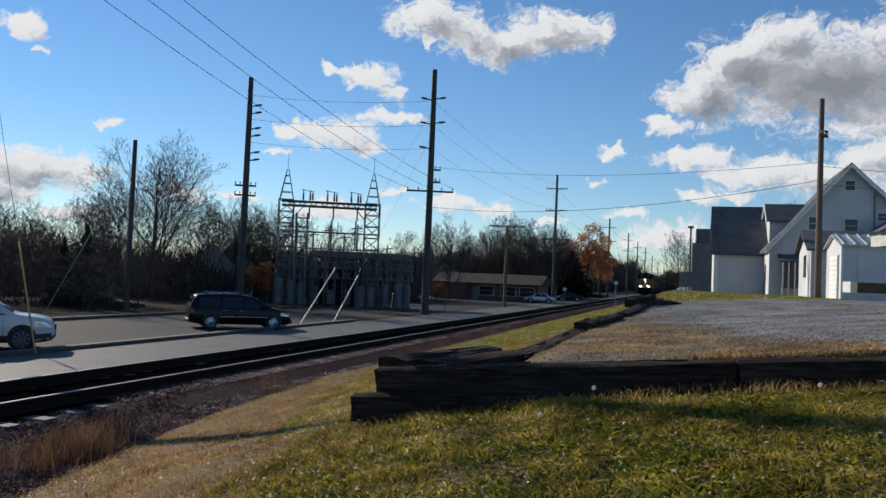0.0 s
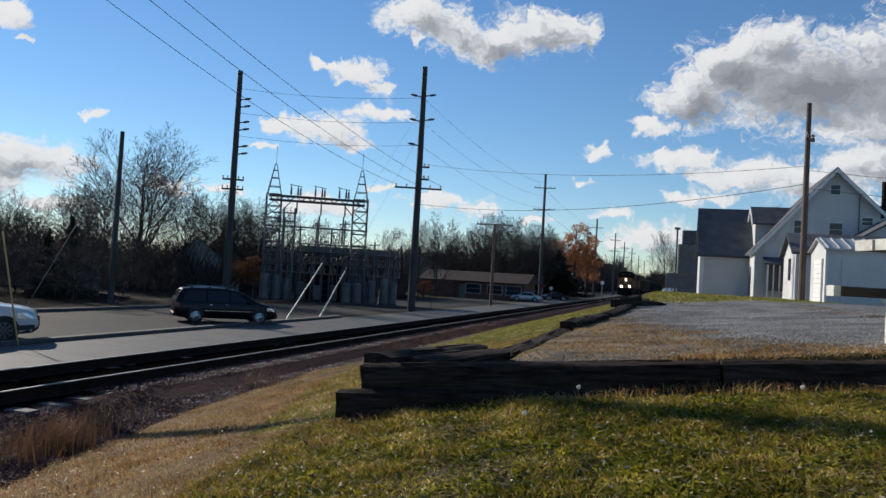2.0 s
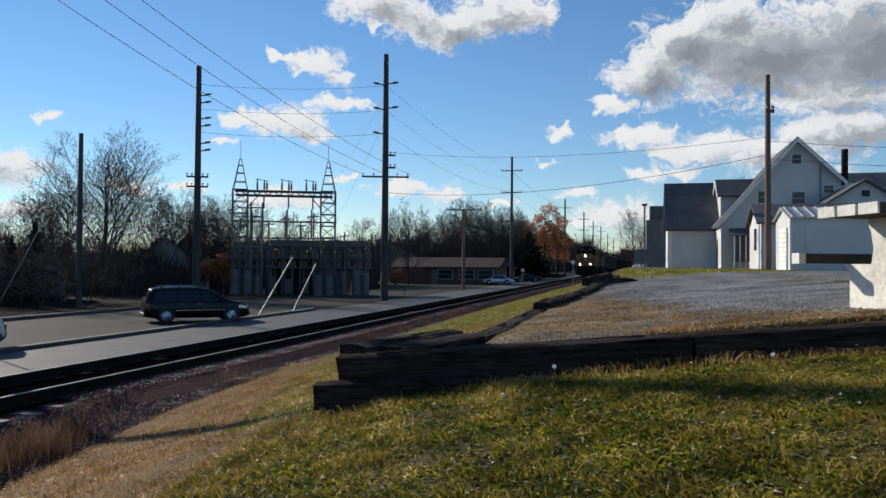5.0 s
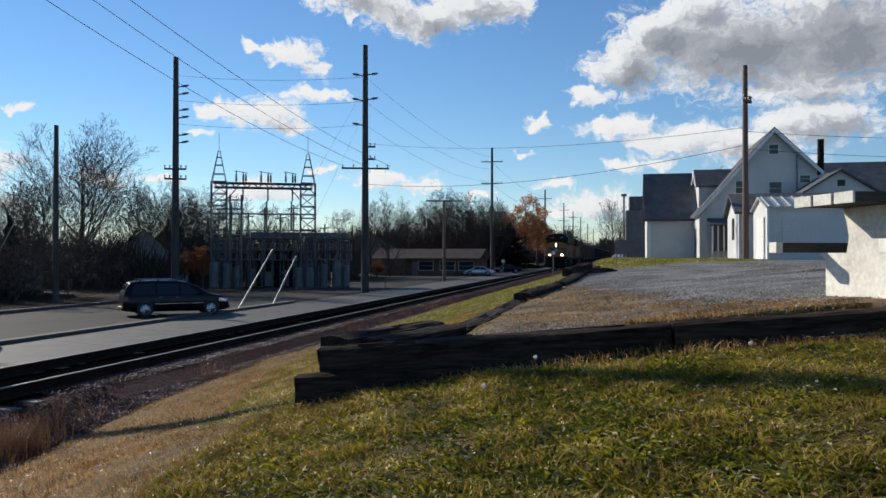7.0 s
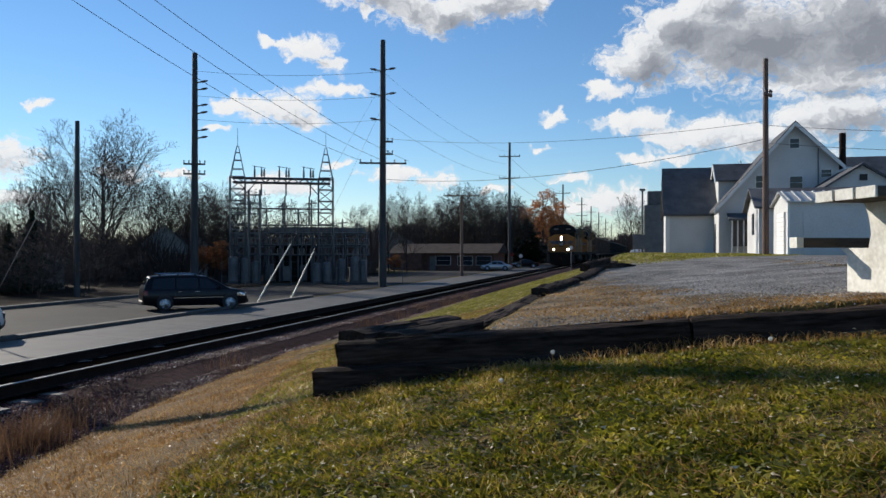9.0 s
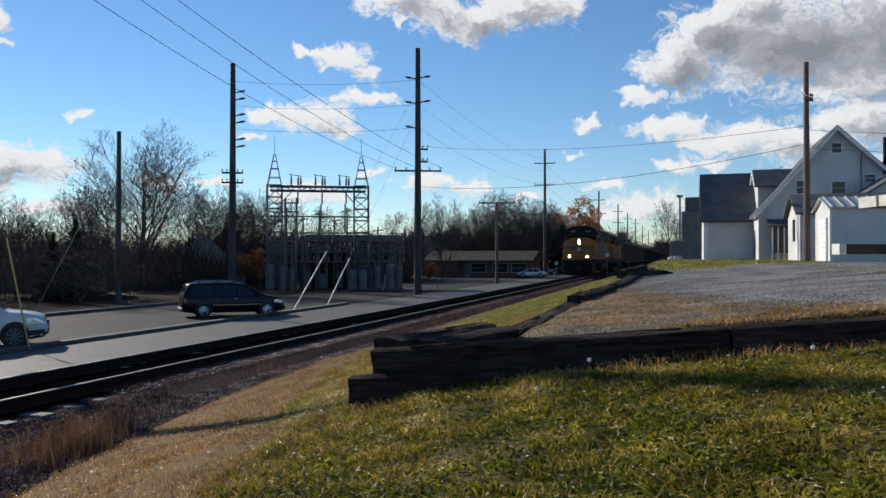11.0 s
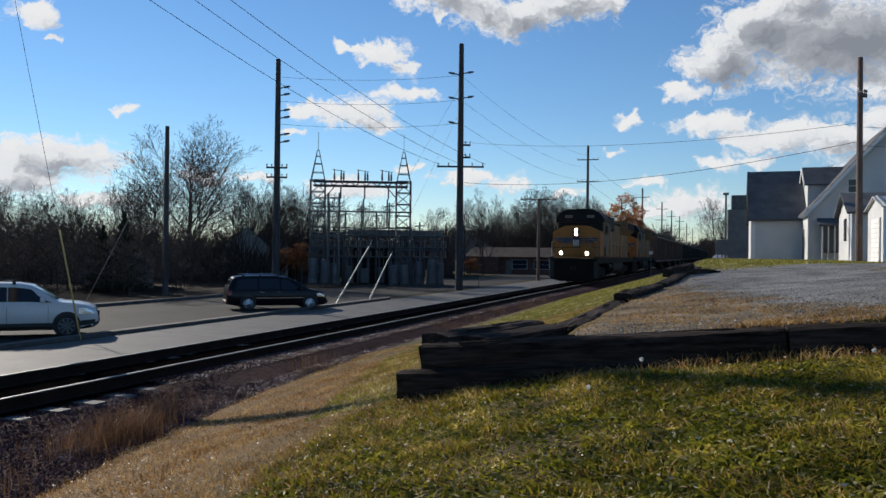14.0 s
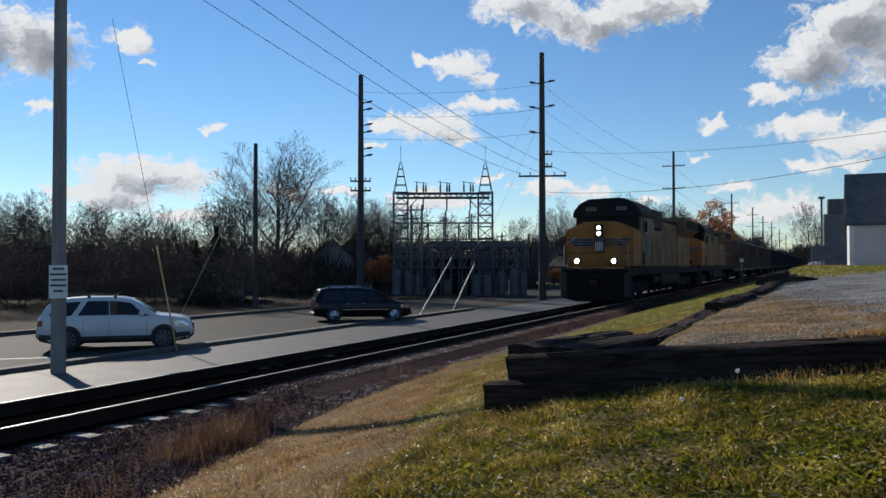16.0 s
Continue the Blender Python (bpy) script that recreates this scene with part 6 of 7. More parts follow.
def locomotive(label):
    """Front at y = 0, looking along -y; z = 0 at the rail head."""
    c = thing("locomotive", label, "locomotive", "coupled train")
    L = 22.3
    part("underframe", boxes((-1.5, 1.5, 0.5, L, 1.25, 1.62), bevel=0.03), LOCO_DARK, c)
    bm = bmesh.new()
    prism(bm, [(-1.58, 0.30), (-1.55, 1.6), (1.55, 1.6), (1.58, 0.30), (0.9, 0.12), (-0.9, 0.12)], "y", 0.0, 0.5, bevel=0.04)
    part("pilot", bm, LOCO_DARK, c, "black pilot plate with snow plough")
    part("coupler", boxes((-0.16, 0.16, -0.55, 0.3, 0.75, 1.05), bevel=0.05), RUST, c)
    part("pilot_stripe", boxes((-1.46, 1.46, -0.012, 0.02, 1.6, 1.68)), LOCO_YELLOW, c)
    # nose, with gently peaked top
    bm = bmesh.new()
    prism(bm, [(-1.54, 1.70), (1.54, 1.70), (1.54, 3.34), (0.7, 3.72), (-0.7, 3.72), (-1.54, 3.34)], "y", 0.75, 2.6, bevel=0.06)
    part("nose", bm, LOCO_YELLOW, c, "yellow-orange short nose")
    part("nose_door", boxes((0.32, 0.98, 0.70, 0.76, 1.78, 3.1), bevel=0.015), LOCO_YELLOW, c)
    # wing emblem in plain bars
    em = part("emblem", boxes((-0.22, 0.22, 0.70, 0.735, 2.36, 2.98), bevel=0.01), LOCO_GREY, c, "plain shield and wing shapes in blue and white")
    for k in range(4):
        part("emblem_bar", boxes((-0.17 + k * 0.1, -0.13 + k * 0.1, 0.685, 0.70, 2.40, 2.80)), SIGN_WHITE, em)
    part("emblem_field", boxes((-0.18, 0.18, 0.685, 0.70, 2.84, 2.95)), LOCO_BLUE, em)
    for s in (-1, 1):
        a, b = sorted((s * 0.27, s * 0.82))
        part("emblem_wing", boxes((a, b, 0.70, 0.745, 2.56, 2.94)), LOCO_BLUE, em)
        for k, (w, z0) in enumerate(((1.18, 2.96), (1.08, 2.84), (0.95, 2.72), (0.8, 2.6))):
            a, b = sorted((s * 0.27, s * (0.27 + w)))
            part("emblem_bar", boxes((a, b, 0.685, 0.745, z0 - 0.022, z0)), HOUSE_DULL, em)
            if w > 0.85:
                a, b = sorted((s * 0.84, s * (0.27 + w - 0.05)))
                part("emblem_feather", boxes((a, b, 0.69, 0.745, z0 - 0.10, z0 - 0.026)), LOCO_BLUE, em)
    # cab
    bm = bmesh.new()
    prism(bm, [(-1.56, 1.70), (1.56, 1.70), (1.56, 4.2), (0.95, 4.78), (-0.95, 4.78), (-1.56, 4.2)], "y", 2.4, 5.6, bevel=0.05)
    part("cab", bm, LOCO_SIDE, c)
    bm = bmesh.new()
    prism(bm, [(-1.6, 3.98), (1.6, 3.98), (1.6, 4.24), (1.3, 4.62), (0.85, 4.86), (-0.85, 4.86), (-1.3, 4.62), (-1.6, 4.24)], "y", 2.1, 5.7, bevel=0.04)
    part("cab_roof", bm, LOCO_GREY, c, "dark grey cab roof")
    part("cab_front", boxes((-1.48, 1.48, 2.3, 2.42, 3.35, 4.1), bevel=0.02), LOCO_GREY, c)
    for x0, x1 in ((-1.36, -0.78), (-0.68, -0.06), (0.06, 0.68), (0.78, 1.36)):
        part("windscreen", boxes((x0, x1, 2.26, 2.31, 3.52, 3.98), bevel=0.01), LOCO_GLASS, c)
    for s in (-1, 1):
        part("number_board", boxes((s * 0.72 - 0.24, s * 0.72 + 0.24, 2.06, 2.1, 4.30, 4.46)), HOUSE_DULL, c, "number board with plain bars")
        part("board_bar", boxes((s * 0.72 - 0.2, s * 0.72 + 0.2, 2.045, 2.058, 4.34, 4.42)), INK, c)
        for y0, y1 in ((2.75, 3.35), (3.5, 4.15), (4.3, 4.95)):
            part("side_window", boxes((s * 1.575 - 0.02, s * 1.575 + 0.02, y0, y1, 3.15, 3.95), bevel=0.008), LOCO_GLASS, c)
            part("window_frame", boxes((s * 1.585 - 0.02, s * 1.585 + 0.02, y1 + 0.02, y1 + 0.09, 3.1, 4.0), bevel=0.006), HOUSE_DULL, c, "pale window post")
        part("cab_door", boxes((s * 1.575 - 0.02, s * 1.575 + 0.025, 5.0, 5.5, 1.8, 3.8), bevel=0.01), LOCO_SIDE, c)
        for yb in (3.55, 3.85, 4.15):
            part("side_bar", boxes((s * 1.575 - 0.015, s * 1.575 + 0.02, yb, yb + 0.2, 2.15, 3.0)), HOUSE_DULL, c, "dull plain lettering bar")
        part("cab_step_well", boxes((s * 1.575 - 0.02, s * 1.575 + 0.016, 2.75, 3.1, 1.75, 2.35), bevel=0.01), LOCO_DARK, c)
        part("nose_grab_iron", rods(((s * 1.5, 0.62, 1.75), (s * 0.75, 0.62, 2.6), 0.02), n=5), HOUSE_DULL, c)
        part("corner_step", boxes((s * 1.42 - 0.14, s * 1.42 + 0.14, -0.06, 0.02, 0.35, 1.7), bevel=0.01), HOPPER_DARK, c)
        part("mirror_window", boxes((s * 1.62 - 0.06, s * 1.62 + 0.06, 3.2, 3.24, 3.3, 3.8)), LOCO_GREY, c)
        # walkway handrails
        hr = part("handrail", rods(((s * 1.48, 5.9, 2.65), (s * 1.48, L - 0.8, 2.65), 0.02), ((s * 1.45, 0.1, 2.6), (s * 0.9, 0.1, 3.0), 0.022), ((s * 1.45, 0.1, 1.0), (s * 1.45, 0.1, 2.6), 0.022), n=5), HOUSE_DULL, c, "pale handrail")
        for y0 in np.arange(5.9, L, 1.9):
            part("stanchion", rods(((s * 1.48, y0, 1.62), (s * 1.48, y0, 2.65), 0.018), n=5), LOCO_YELLOW, hr)
        for zz in (0.45, 0.85, 1.22):
            part("front_step", boxes((s * 1.36 - 0.25, s * 1.36 + 0.25, -0.04, 0.55, zz, zz + 0.05)), LOCO_DARK, c)
        dl = part("ditch_light", rods(((s * 0.83, 0.02, 1.93), (s * 0.83, 0.2, 1.93), 0.16), n=16), LOCO_DARK, c, "round ditch light in a dark housing")
        part("lens", rods(((s * 0.83, -0.005, 1.93), (s * 0.83, 0.019, 1.93), 0.092), n=16), LAMP, dl, "glowing lens")
    part("anticlimber", boxes((-1.5, 1.5, -0.14, 0.05, 1.42, 1.62), bevel=0.03), LOCO_DARK, c)
    part("nose_seam", boxes((-1.5, 1.5, 0.735, 0.75, 2.28, 2.31)), LOCO_DARK, c)
    part("air_horn", rods(((-0.3, 4.2, 4.95), (0.35, 4.2, 4.95), 0.05, 0.09), n=8), LOCO_DARK, c)
    part("antenna_dome", boxes((-0.5, 0.5, 3.0, 3.9, 4.84, 4.95), bevel=0.04), LOCO_GREY, c)
    part("walkway_tread", boxes((-1.45, 1.45, 0.05, 0.72, 1.62, 1.66)), LOCO_DARK, c)
    hl = part("headlight", boxes((-0.2, 0.2, 0.66, 0.8, 3.03, 3.58), bevel=0.03), LOCO_GREY, c, "twin headlight housing")
    for zz in (3.17, 3.44):
        part("lens", rods(((0, 0.64, zz), (0, 0.66, zz), 0.072), n=16), LAMP, hl, "glowing lens")
    # engine hood and radiator
    part("hood", boxes((-0.95, 0.95, 5.6, 16.2, 1.62, 4.2), bevel=0.08), LOCO_SIDE, c)
    part("hood_roof", boxes((-0.98, 0.98, 5.7, 16.2, 4.2, 4.42), bevel=0.06), LOCO_GREY, c)
    part("dynamic_brake", boxes((-1.5, 1.5, 5.9, 8.4, 3.55, 4.55), bevel=0.08), LOCO_GREY, c, "dark flared grille box")
    bm = bmesh.new()
    prism(bm, [(-1.0, 1.62), (1.0, 1.62), (1.0, 3.5), (1.55, 3.9), (1.55, 4.62), (-1.55, 4.62), (-1.55, 3.9), (-1.0, 3.5)], "y", 16.2, 21.6)
    part("radiator", bm, LOCO_SIDE, c, "yellow radiator section with flared wings")
    for s in (-1, 1):
        for k in range(9):
            y0 = 8.8 + k * 0.8
            part("hood_door", boxes((s * 0.96 - 0.02, s * 0.96 + 0.02, y0, y0 + 0.68, 1.8, 3.9), bevel=0.008), LOCO_SIDE, c)
        part("radiator_grille", boxes((s * 1.56 - 0.02, s * 1.56 + 0.02, 16.5, 21.3, 3.95, 4.5)), LOCO_DARK, c)
        part("air_tank", rods(((s * 1.2, 6.6, 1.0), (s * 1.2, 8.6, 1.0), 0.2), n=12), LOCO_GREY, c)
    part("exhaust", boxes((-0.35, 0.35, 10.8, 11.8, 4.42, 4.62), bevel=0.03), LOCO_DARK, c)
    bm = bmesh.new()
    prism(bm, [(-1.45, 1.25), (1.45, 1.25), (1.45, 0.75), (1.1, 0.4), (-1.1, 0.4), (-1.45, 0.75)], "y", 8.2, 14.2, bevel=0.05)
    part("fuel_tank", bm, LOCO_GREY, c, "grey fuel tank")
    ws = truck(c, 4.0, 3) + truck(c, 18.2, 3)
    return c, ws, L


def hopper(label, paint):
    c = thing("hopper_car", label, "freight car", "coupled train")
    L = 15.8
    bm = bmesh.new()
    prism(bm, [(-1.52, 1.2), (1.52, 1.2), (1.58, 3.9), (1.58, 4.1), (-1.58, 4.1), (-1.58, 3.9)], "y", 0.5, L - 0.5, bevel=0.04)
    part("body", bm, paint, c)
    for s in (-1, 1):
        for y0 in np.linspace(1.0, L - 1.0, 12):
            part("side_rib", boxes((s * 1.6 - 0.06, s * 1.6 + 0.05, y0 - 0.05, y0 + 0.05, 1.2, 4.0)), paint, c)
        part("top_chord", boxes((s * 1.6 - 0.08, s * 1.6 + 0.06, 0.45, L - 0.45, 3.95, 4.15), bevel=0.02), paint, c)
        part("side_sill", boxes((s * 1.55 - 0.06, s * 1.55 + 0.07, 0.4, L - 0.4, 1.05, 1.3), bevel=0.02), paint, c)
    part("load", boxes((-1.45, 1.45, 0.8, L - 0.8, 3.9, 4.2), bevel=0.1), HOPPER_DARK, c, "heaped dark load")
    for y0 in (4.0, 7.9, 11.8):
        bm = bmesh.new()
        prism(bm, [(-1.2, 1.25), (1.2, 1.25), (0.5, 0.45), (-0.5, 0.45)], "y", y0 - 1.2, y0 + 1.2)
        part("chute", bm, LOCO_DARK, c)
    part("coupler", boxes((-0.14, 0.14, -0.1, L + 0.1, 0.75, 1.0), bevel=0.03), RUST, c)
    truck(c, 2.0, 2, 0.42)
    truck(c, L - 2.0, 2, 0.42)
    return c, L


def post_sign(x, y, top, plate, material, label, name="post_sign"):
    z = float(land(x, y)) if x > -12 else STREET
    g = thing(name, label, "sign", "", pose(x, y, z))
    part("post", rods(((0, 0, -0.2), (0, 0, top), 0.05), n=6), GALV, g)
    part("plate", rods(((0, -0.06, top - plate), (0, -0.10, top - plate), plate), n=8), material, g)


post_sign(-6.6, 79, 2.4, 0.2, SIGN_WHITE, "white round trackside sign on a thin post")
post_sign(*at(8.9, 128), 2.6, 0.3, TAIL, "small red sign on a post by the street")
post_sign(*at(8.3, 126), 2.4, 0.3, SIGN_WHITE, "small white sign on a post by the street")


# front of the train against time, metres along the track
RUN = [(0.0, 182.8), (5.5, 127.6), (7.0, 113.2), (9.0, 94.6), (11.0, 76.7), (12.5, 63.9), (13.5, 55.6), (14.5, 47.3), (15.5, 39.2), (16.0, 35.2)]
train = []
lead, lead_wheels, LL = locomotive("yellow-orange and grey diesel locomotive with glowing headlights leading a train")
train.append((lead, 0.0))
second = copy_thing(lead, Matrix.Identity(4))
wheels = [(o, y, r) for o, y, r in lead_wheels]
wheels += [(o, o.matrix_local.translation.y, 0.53) for o in second.children if o.name.startswith("wheelset")]
second["label"] = "yellow and grey diesel locomotive coupled behind the leading one"
train.append((second, LL + 0.6))
h1, HL = hopper("rust-brown ribbed open hopper car loaded with dark cargo", HOPPER)
h2, HL = hopper("black ribbed open hopper car loaded with dark cargo", HOPPER_DARK)
off = 2 * (LL + 0.6)
for k in range(20):
    if k < 1:
        ob = h1
    elif k == 4:
        ob = h2
    else:
        ob = copy_thing(h1 if k < 4 else h2, Matrix.Identity(4))
    train.append((ob, off))
    off += HL + 0.5
for o in second.children_recursive:
    if o.name.startswith("lens"):
        o.data = o.data.copy()
        o.data.materials[0] = PANE


# ------------------------------------------------------------- ties
def tie_mesh(name, seed):
    rnd = random.Random(seed)
    bm = boxes((-1.3, 1.3, -0.115, 0.115, -0.18, 0.0), bevel=0.012)
    for v in bm.verts:
        v.co += Vector((rnd.uniform(-0.02, 0.02), rnd.uniform(-0.008, 0.008), rnd.uniform(-0.006, 0.006)))
    me = bpy.data.meshes.new(name)
    bm.to_mesh(me)
    bm.free()
    return me


track = thing("railway_ties", "row of weathered grey wooden ties set in ballast", "railway ties", m=pose(TRACK, 0, -0.182), kind="structure")
TIES = [tie_mesh("tie", k) for k in range(4)]
rnd = random.Random(9)
for k in range(150):
    o = put("tie", TIES[k % 4], TIE_GREY, track)
    o.matrix_local = pose(rnd.uniform(-0.06, 0.06), -8 + k * 0.57, rnd.uniform(-0.008, 0.008), 0, 0, rnd.uniform(-1, 1))


def scatter(name, points, shape, material, label, category):
    """Many small pieces joined into one mesh. shape gives vertices and faces of a piece."""
    V, F = [], []
    for p in points:
        v, f = shape(p)
        i = len(V)
        V += v
        F += [tuple(i + a for a in q) for q in f]
    return tagged(put(name, data_mesh(name, V, F), material), label, category, kind="stuff")


def stone(size):
    def make(p):
        s = size * rnd.uniform(0.6, 1.5)
        a = rnd.uniform(0, 6.28)
        c, n_ = math.cos(a), math.sin(a)
        pts = [(1, 0, 0), (0.1, 0.9, 0), (-0.9, 0.2, 0), (-0.1, -0.8, 0), (0.1, 0.05, 0.75), (0, 0, -0.5)]
        v = [(p[0] + (x * c - y * n_) * s * rnd.uniform(0.8, 1.2), p[1] + (x * n_ + y * c) * s, p[2] + z * s) for x, y, z in pts]
        return v, [(0, 1, 4), (1, 2, 4), (2, 3, 4), (3, 0, 4), (1, 0, 5), (2, 1, 5), (3, 2, 5), (0, 3, 5)]
    return make


pts = []
for _ in range(56000):
    y = 1.5 + 40 * rnd.random() ** 1.7
    f = float(toe(y))
    x = rnd.uniform(-8.25 if rnd.random() < 0.85 else -11.6, f + 0.3)
    z = float(np.where(x < TRACK, bed_z(np.array(x), 0), max(float(bed_z(np.array(x), 0)), -0.31)))
    if 0.85 < x - TRACK < 1.5 and y > 10:
        z = -0.155
    pts.append((x, y, z + (0.024 if x > TRACK + 1.6 else 0.008)))
scatter("ballast_stones", pts, stone(0.016), STONE, "loose crushed ballast stones", "stones")
pts = []
for _ in range(14000):
    y = 5.7 + 16 * rnd.random() ** 1.6
    x = rnd.uniform(-1.1, 7)
    if rnd.random() < 0.4 or x > np.interp(y, [5.7, 6.2, 7, 8.4, 10.6, 17.8, 26], [2.2, 1.6, 1.0, 0.4, -0.1, -0.6, -0.8]) - 0.3 or (x < 0.2 and y < 8):
        pts.append((x, y, float(land(x, y)) + 0.018))
scatter("gravel_stones", pts, stone(0.0085), GRIT, "loose pale gravel stones on the lot", "stones")


pts = []
for _ in range(5200):
    y = 6.0 + 14 * rnd.random() ** 1.5
    x = float(np.interp(y, [5.9, 6.2, 7, 8.4, 10.6, 17.8, 26], [1.8, 1.5, 0.93, 0.34, -0.2, -0.7, -0.85])) + rnd.gauss(0.1, 0.35)
    pts.append((x, y, float(land(x, y)) + 0.02))
scatter("edge_stones", pts, stone(0.0075), GRIT, "grey gravel stones strewn along the lot's edge", "stones")


def flake(p):
    a, s = rnd.uniform(0, 6.28), rnd.uniform(0.006, 0.018)
    c, q = math.cos(a) * s, math.sin(a) * s
    t = rnd.uniform(-0.5, 0.7) * s
    return [(p[0] - c, p[1] - q, p[2]), (p[0] + q * 0.5, p[1] - c * 0.5, p[2] + t), (p[0] + c, p[1] + q, p[2] + 0.2 * s), (p[0] - q * 0.5, p[1] + c * 0.5, p[2] + t * 0.3)], [(0, 1, 2), (0, 2, 3)]


pts = []
for _ in range(5200):
    y = 1.2 + 6.5 * rnd.random()
    x = rnd.uniform(-6.0, 3.8)
    if x > toe(y) and (y < wall_y(x) - 0.05 or x < -2.4):
        pts.append((x, y, float(land(x, y)) + rnd.uniform(0.02, 0.05)))
scatter("leaf_litter", pts, flake, LITTER, "scattered pale dead leaf bits in the grass", "leaves")


# ------------------------------------------------------------- grass
def tufts(name, count, where, height, width, material, label, category="grass", seed=1, lean=0.5):
    """Curved blades, each of two quads and a tip."""
    rng = np.random.default_rng(seed)
    X, Y, scale = where(rng, count)
    Z = land(X, Y)
    N = len(X)
    a = rng.uniform(0, 2 * np.pi, N)
    h = height * rng.uniform(0.45, 1.25, N) * scale
    w = width * rng.uniform(0.6, 1.3, N)
    ld = rng.uniform(0, 2 * np.pi, N)
    ln = h * lean * rng.uniform(0.2, 1.5, N)
    P = []
    for t, k in ((0, 1.0), (0.55, 0.8), (1.0, 0.0)):
        cx, cy, cz = X + np.cos(ld) * ln * t * t, Y + np.sin(ld) * ln * t * t, Z + h * (t - 0.25 * t * t) - 0.01
        if k:
            P += [np.stack([cx - np.cos(a) * w * k, cy - np.sin(a) * w * k, cz], 1), np.stack([cx + np.cos(a) * w * k, cy + np.sin(a) * w * k, cz], 1)]
        else:
            P.append(np.stack([cx, cy, cz], 1))
    V = np.stack(P, 1).reshape(-1, 3)
    i = np.arange(N) * 5
    me = bpy.data.meshes.new(name)
    quads = np.stack([i, i + 1, i + 3, i + 2], 1)
    tris = np.stack([i + 2, i + 3, i + 4], 1)
    me.from_pydata(V.tolist(), [], quads.tolist() + tris.tolist())
    return tagged(put(name, me, material), label, category, kind="stuff")


def patchy(X, Y, s, o):
    return np.sin(X * s + o + 1.3 * np.sin(Y * s * 0.8)) * np.cos(Y * s * 1.1 - o) + 0.5 * np.sin(X * s * 2.7 + o) * np.sin(Y * s * 2.3)


def on_lawn(rng, n):
    Y = 0.9 + 4.5 * rng.random(n)
    X = -3.6 + 8.2 * rng.random(n)
    keep = (Y < wall_y(X) - 0.0) & (X > -2.9 + 0.5 * patchy(X, Y, 1.1, 0.4) + 0.35 * (5.3 - Y) * 0.5) & (X * X + Y * Y > 0.8)
    X, Y = X[keep], Y[keep]
    return X, Y, 1 + 0.3 * patchy(X, Y, 1.6, 0.2) + 0.55 * patchy(X, Y, 8.0, 0.7)


def broad_leaf(rng, n):
    c = rng.random((n // 14, 2)) * (7.4, 4.3) + (-3.2, 0.95)
    k = rng.integers(0, len(c), n)
    X, Y = c[k, 0] + rng.normal(0, 0.05, n), c[k, 1] + rng.normal(0, 0.05, n)
    keep = (Y < wall_y(X)) & (X > -2.6 + 0.2 * (5.3 - Y))
    return X[keep], Y[keep], np.ones(keep.sum())


def on_straw(rng, n):
    Y = 1.5 + 14 * rng.random(n) ** 1.3
    X = -7.3 + 6.2 * rng.random(n)
    keep = (X > toe(Y) - 0.1) & (X < -1.5) & ((Y > 5.3) | (X < -1.9 + 0.6 * patchy(X, Y, 1.3, 0.4)))
    X, Y = X[keep], Y[keep]
    return X, Y, 1 + 0.3 * patchy(X, Y, 1.2, 2.0)


def on_strip(rng, n):
    Y = 6.0 + 34 * rng.random(n) ** 1.5
    X = -7.3 + 6.0 * rng.random(n)
    keep = (X > np.interp(Y, [6, 9, 13, 40], [-3.4, -4.4, -5.6, -6.8])) & (X < -1.45)
    X, Y = X[keep], Y[keep]
    return X, Y, 1 + 0.2 * patchy(X, Y, 1.2, 1.0)


def on_lot_edge(rng, n):
    Y = 5.72 + 12 * rng.random(n) ** 1.6
    X = -1.15 + 7 * rng.random(n)
    lim = np.interp(Y, [5.7, 5.9, 6.2, 7, 8.4, 10.6, 17.8, 26], [4.0, 2.2, 1.6, 1.05, 0.45, -0.1, -0.6, -0.8])
    keep = (X < lim + 0.3 * patchy(X, Y, 2.0, 0.6)) & (patchy(X, Y, 2.3, 1.7) > -0.75)
    X, Y = X[keep], Y[keep]
    return X, Y, 1 + 0.4 * patchy(X, Y, 2.0, 0.2)


tufts("lawn_grass", 115000, on_lawn, 0.05, 0.0042, LAWN, "short green lawn grass with yellowed blades", seed=2, lean=0.8)
tufts("dry_grass", 75000, on_straw, 0.055, 0.004, STRAW, "dry straw-coloured grass on the bank", seed=3, lean=1.1)
tufts("bank_grass", 70000, on_strip, 0.06, 0.007, BANK, "green grass strip along the railway bank", seed=4, lean=0.7)
tufts("lot_edge_grass", 85000, on_lot_edge, 0.045, 0.005, STRAW, "sparse dry grass at the gravel's edge", seed=5, lean=1.0)


tufts("lawn_weeds", 95000, broad_leaf, 0.045, 0.013, CLOVER, "clumps of broad-leaved lawn weeds and clover", "weeds", seed=8, lean=1.1)
tufts("lawn_straw", 26000, on_lawn, 0.055, 0.004, STRAW, "pale dead blades lying in the lawn", seed=9, lean=2.2)


def behind_eye(rng, n):
    Y = -5.0 + 5.95 * rng.random(n)
    X = -3.4 + 8.0 * rng.random(n)
    return X, Y, 1 + 0.3 * patchy(X, Y, 1.6, 0.2)


tufts("lawn_grass", 60000, behind_eye, 0.05, 0.005, LAWN, "short green lawn grass with yellowed blades", seed=12, lean=0.8)


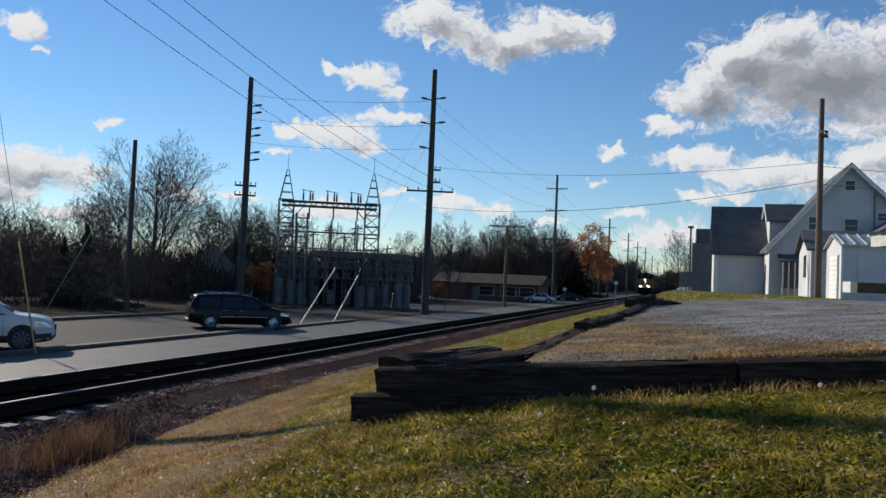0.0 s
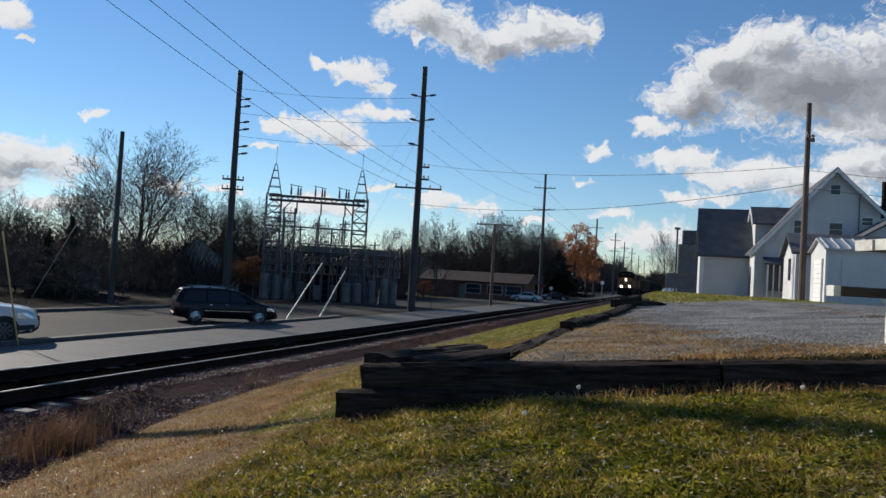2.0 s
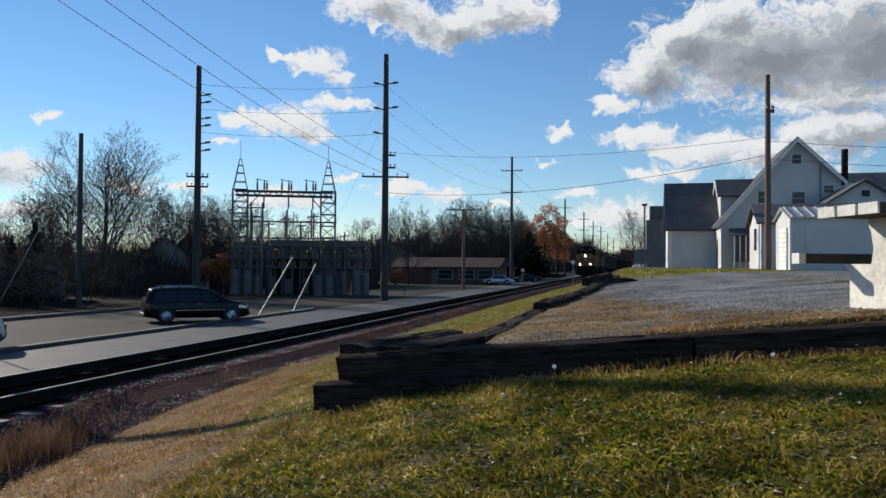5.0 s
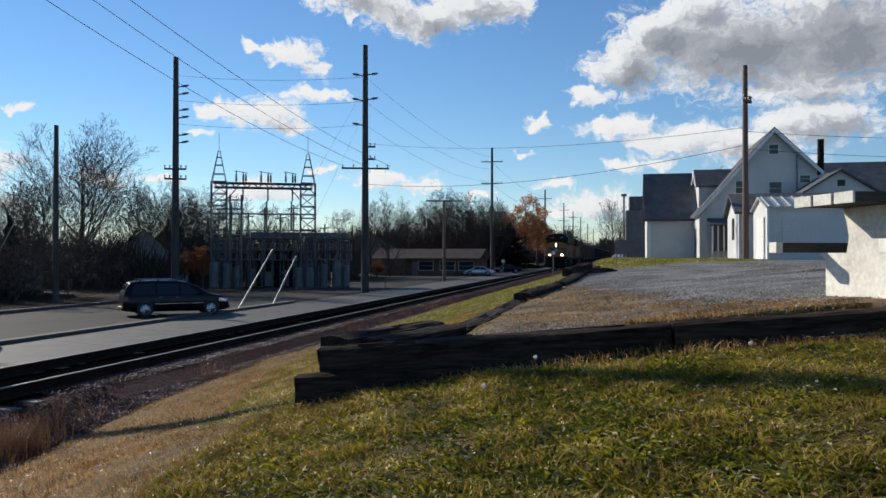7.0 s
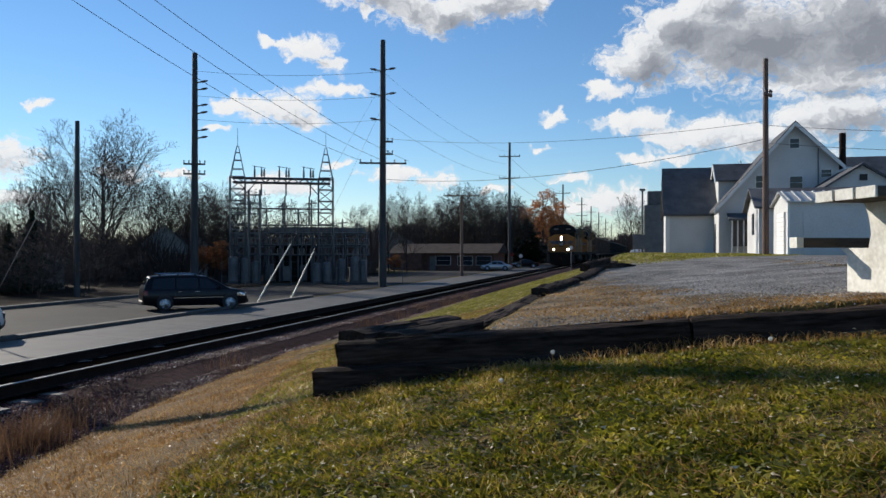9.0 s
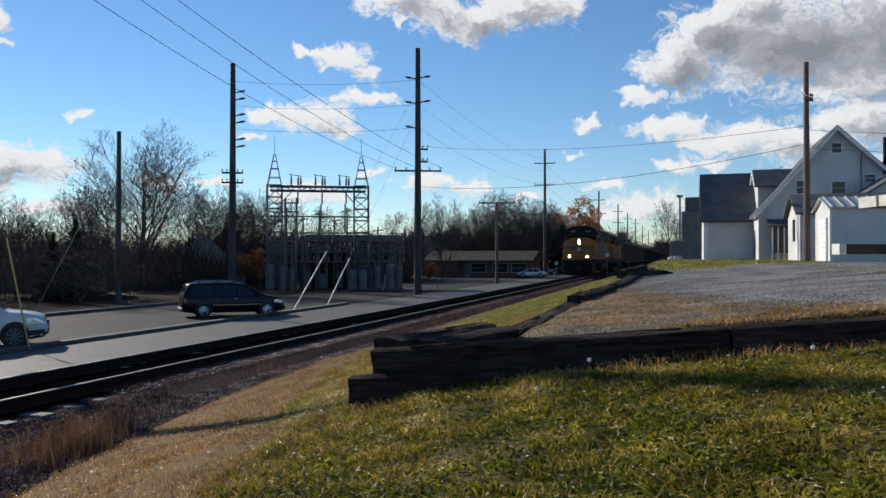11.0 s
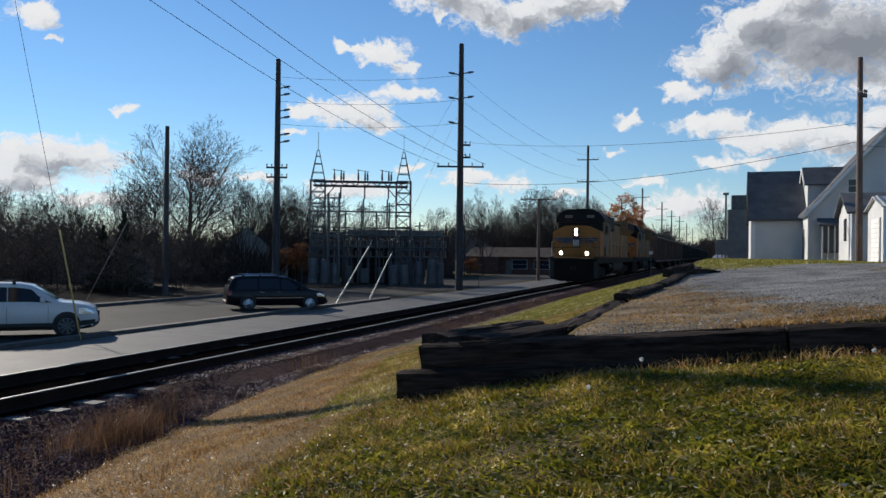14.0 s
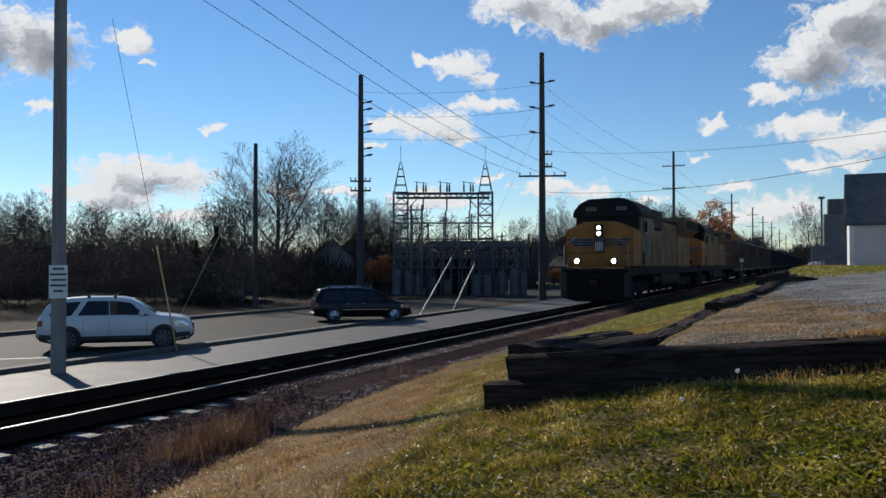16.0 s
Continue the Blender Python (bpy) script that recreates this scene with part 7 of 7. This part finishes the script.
def on_yard(rng, n):
    Y = 19 + 42 * rng.random(n)
    X = -1.0 + 10 * rng.random(n)
    keep = Y > np.interp(X, [-1, 0.8, 2.5, 5, 7, 9], [19.5, 22, 26, 31, 38, 39])
    X, Y = X[keep], Y[keep]
    return X, Y, 1 + 0.2 * patchy(X, Y, 0.6, 1.0)


tufts("yard_grass", 30000, on_yard, 0.08, 0.018, BANK, "mown green grass before the white house", seed=11, lean=0.8)


def along_wall(rng, n):
    X = -2.2 + 7.0 * rng.random(n)
    Y = wall_y(X) - 0.28 * rng.random(n) ** 1.5
    return X, Y, 1 + 0.5 * patchy(X, Y, 3.0, 0.2)


tufts("wall_grass", 2600, along_wall, 0.09, 0.0035, STRAW, "taller dry grass against the timber wall", seed=6, lean=0.7)


def by_track(rng, n):
    c = rng.choice(13, n, p=[.17, .14, .10, .05, .04, .05, .05, .04, .05, .11, .07, .07, .06])
    cx = np.array([-6.45, -6.6, -6.75, -7.0, -6.5, -7.3, -7.4, -5.9, -7.1, -6.3, -7.2, -7.5, -7.5])[c]
    cy = np.array([7.3, 7.7, 8.1, 9.0, 6.6, 21.0, 24.0, 5.2, 13.0, 7.0, 30.0, 27.0, 34.0])[c]
    return cx + rng.normal(0, 0.22, n), cy + rng.normal(0, 0.3, n), np.ones(n)


tufts("track_weeds", 2100, by_track, 0.5, 0.0032, WEED, "dead brown weeds standing beside the ballast", "weeds", seed=7, lean=0.4)


# seed heads
def dandelion(x, y, h):
    z = float(land(x, y))
    d = thing("dandelion", "dandelion gone to seed with a pale round head", "dandelion", "seed heads", pose(x, y, z))
    part("stalk", rods(((0, 0, -0.01), (0.012, 0, h), 0.0022), n=5), STRAW, d)
    bm = bmesh.new()
    bmesh.ops.create_icosphere(bm, subdivisions=2, radius=0.013)
    for v in bm.verts:
        v.co *= 1 + 0.25 * noise.noise(v.co * 130)
        v.co += Vector((0.012, 0, h + 0.012))
    part("seed_head", bm, FLUFF, d)


for x, y, h in ((-0.52, 4.8, 0.15), (-0.78, 4.5, 0.07), (0.75, 5.2, 0.05)):
    dandelion(x, y, h)


def front_at(t):
    return float(np.interp(t, [a for a, _ in RUN], [b for _, b in RUN]))


def motions():
    for ob, back in train:
        walk(ob, [(t, pose(TRACK, s + back, 0)) for t, s in RUN])
    steps = [k / 15 for k in range(241)]
    for ax, y, r in wheels:
        walk(ax, [(t, pose(0, y, r, math.degrees((RUN[0][1] - front_at(t)) / r) % 360)) for t in steps])
    walk(clouds, [(0.0, pose(0, 0, 0, 0, 0, 0)), (8.0, pose(0, 0, 0, 0, 0, 0.55)), (16.0, pose(0, 0, 0, 0, 0, 1.1))])


motions()
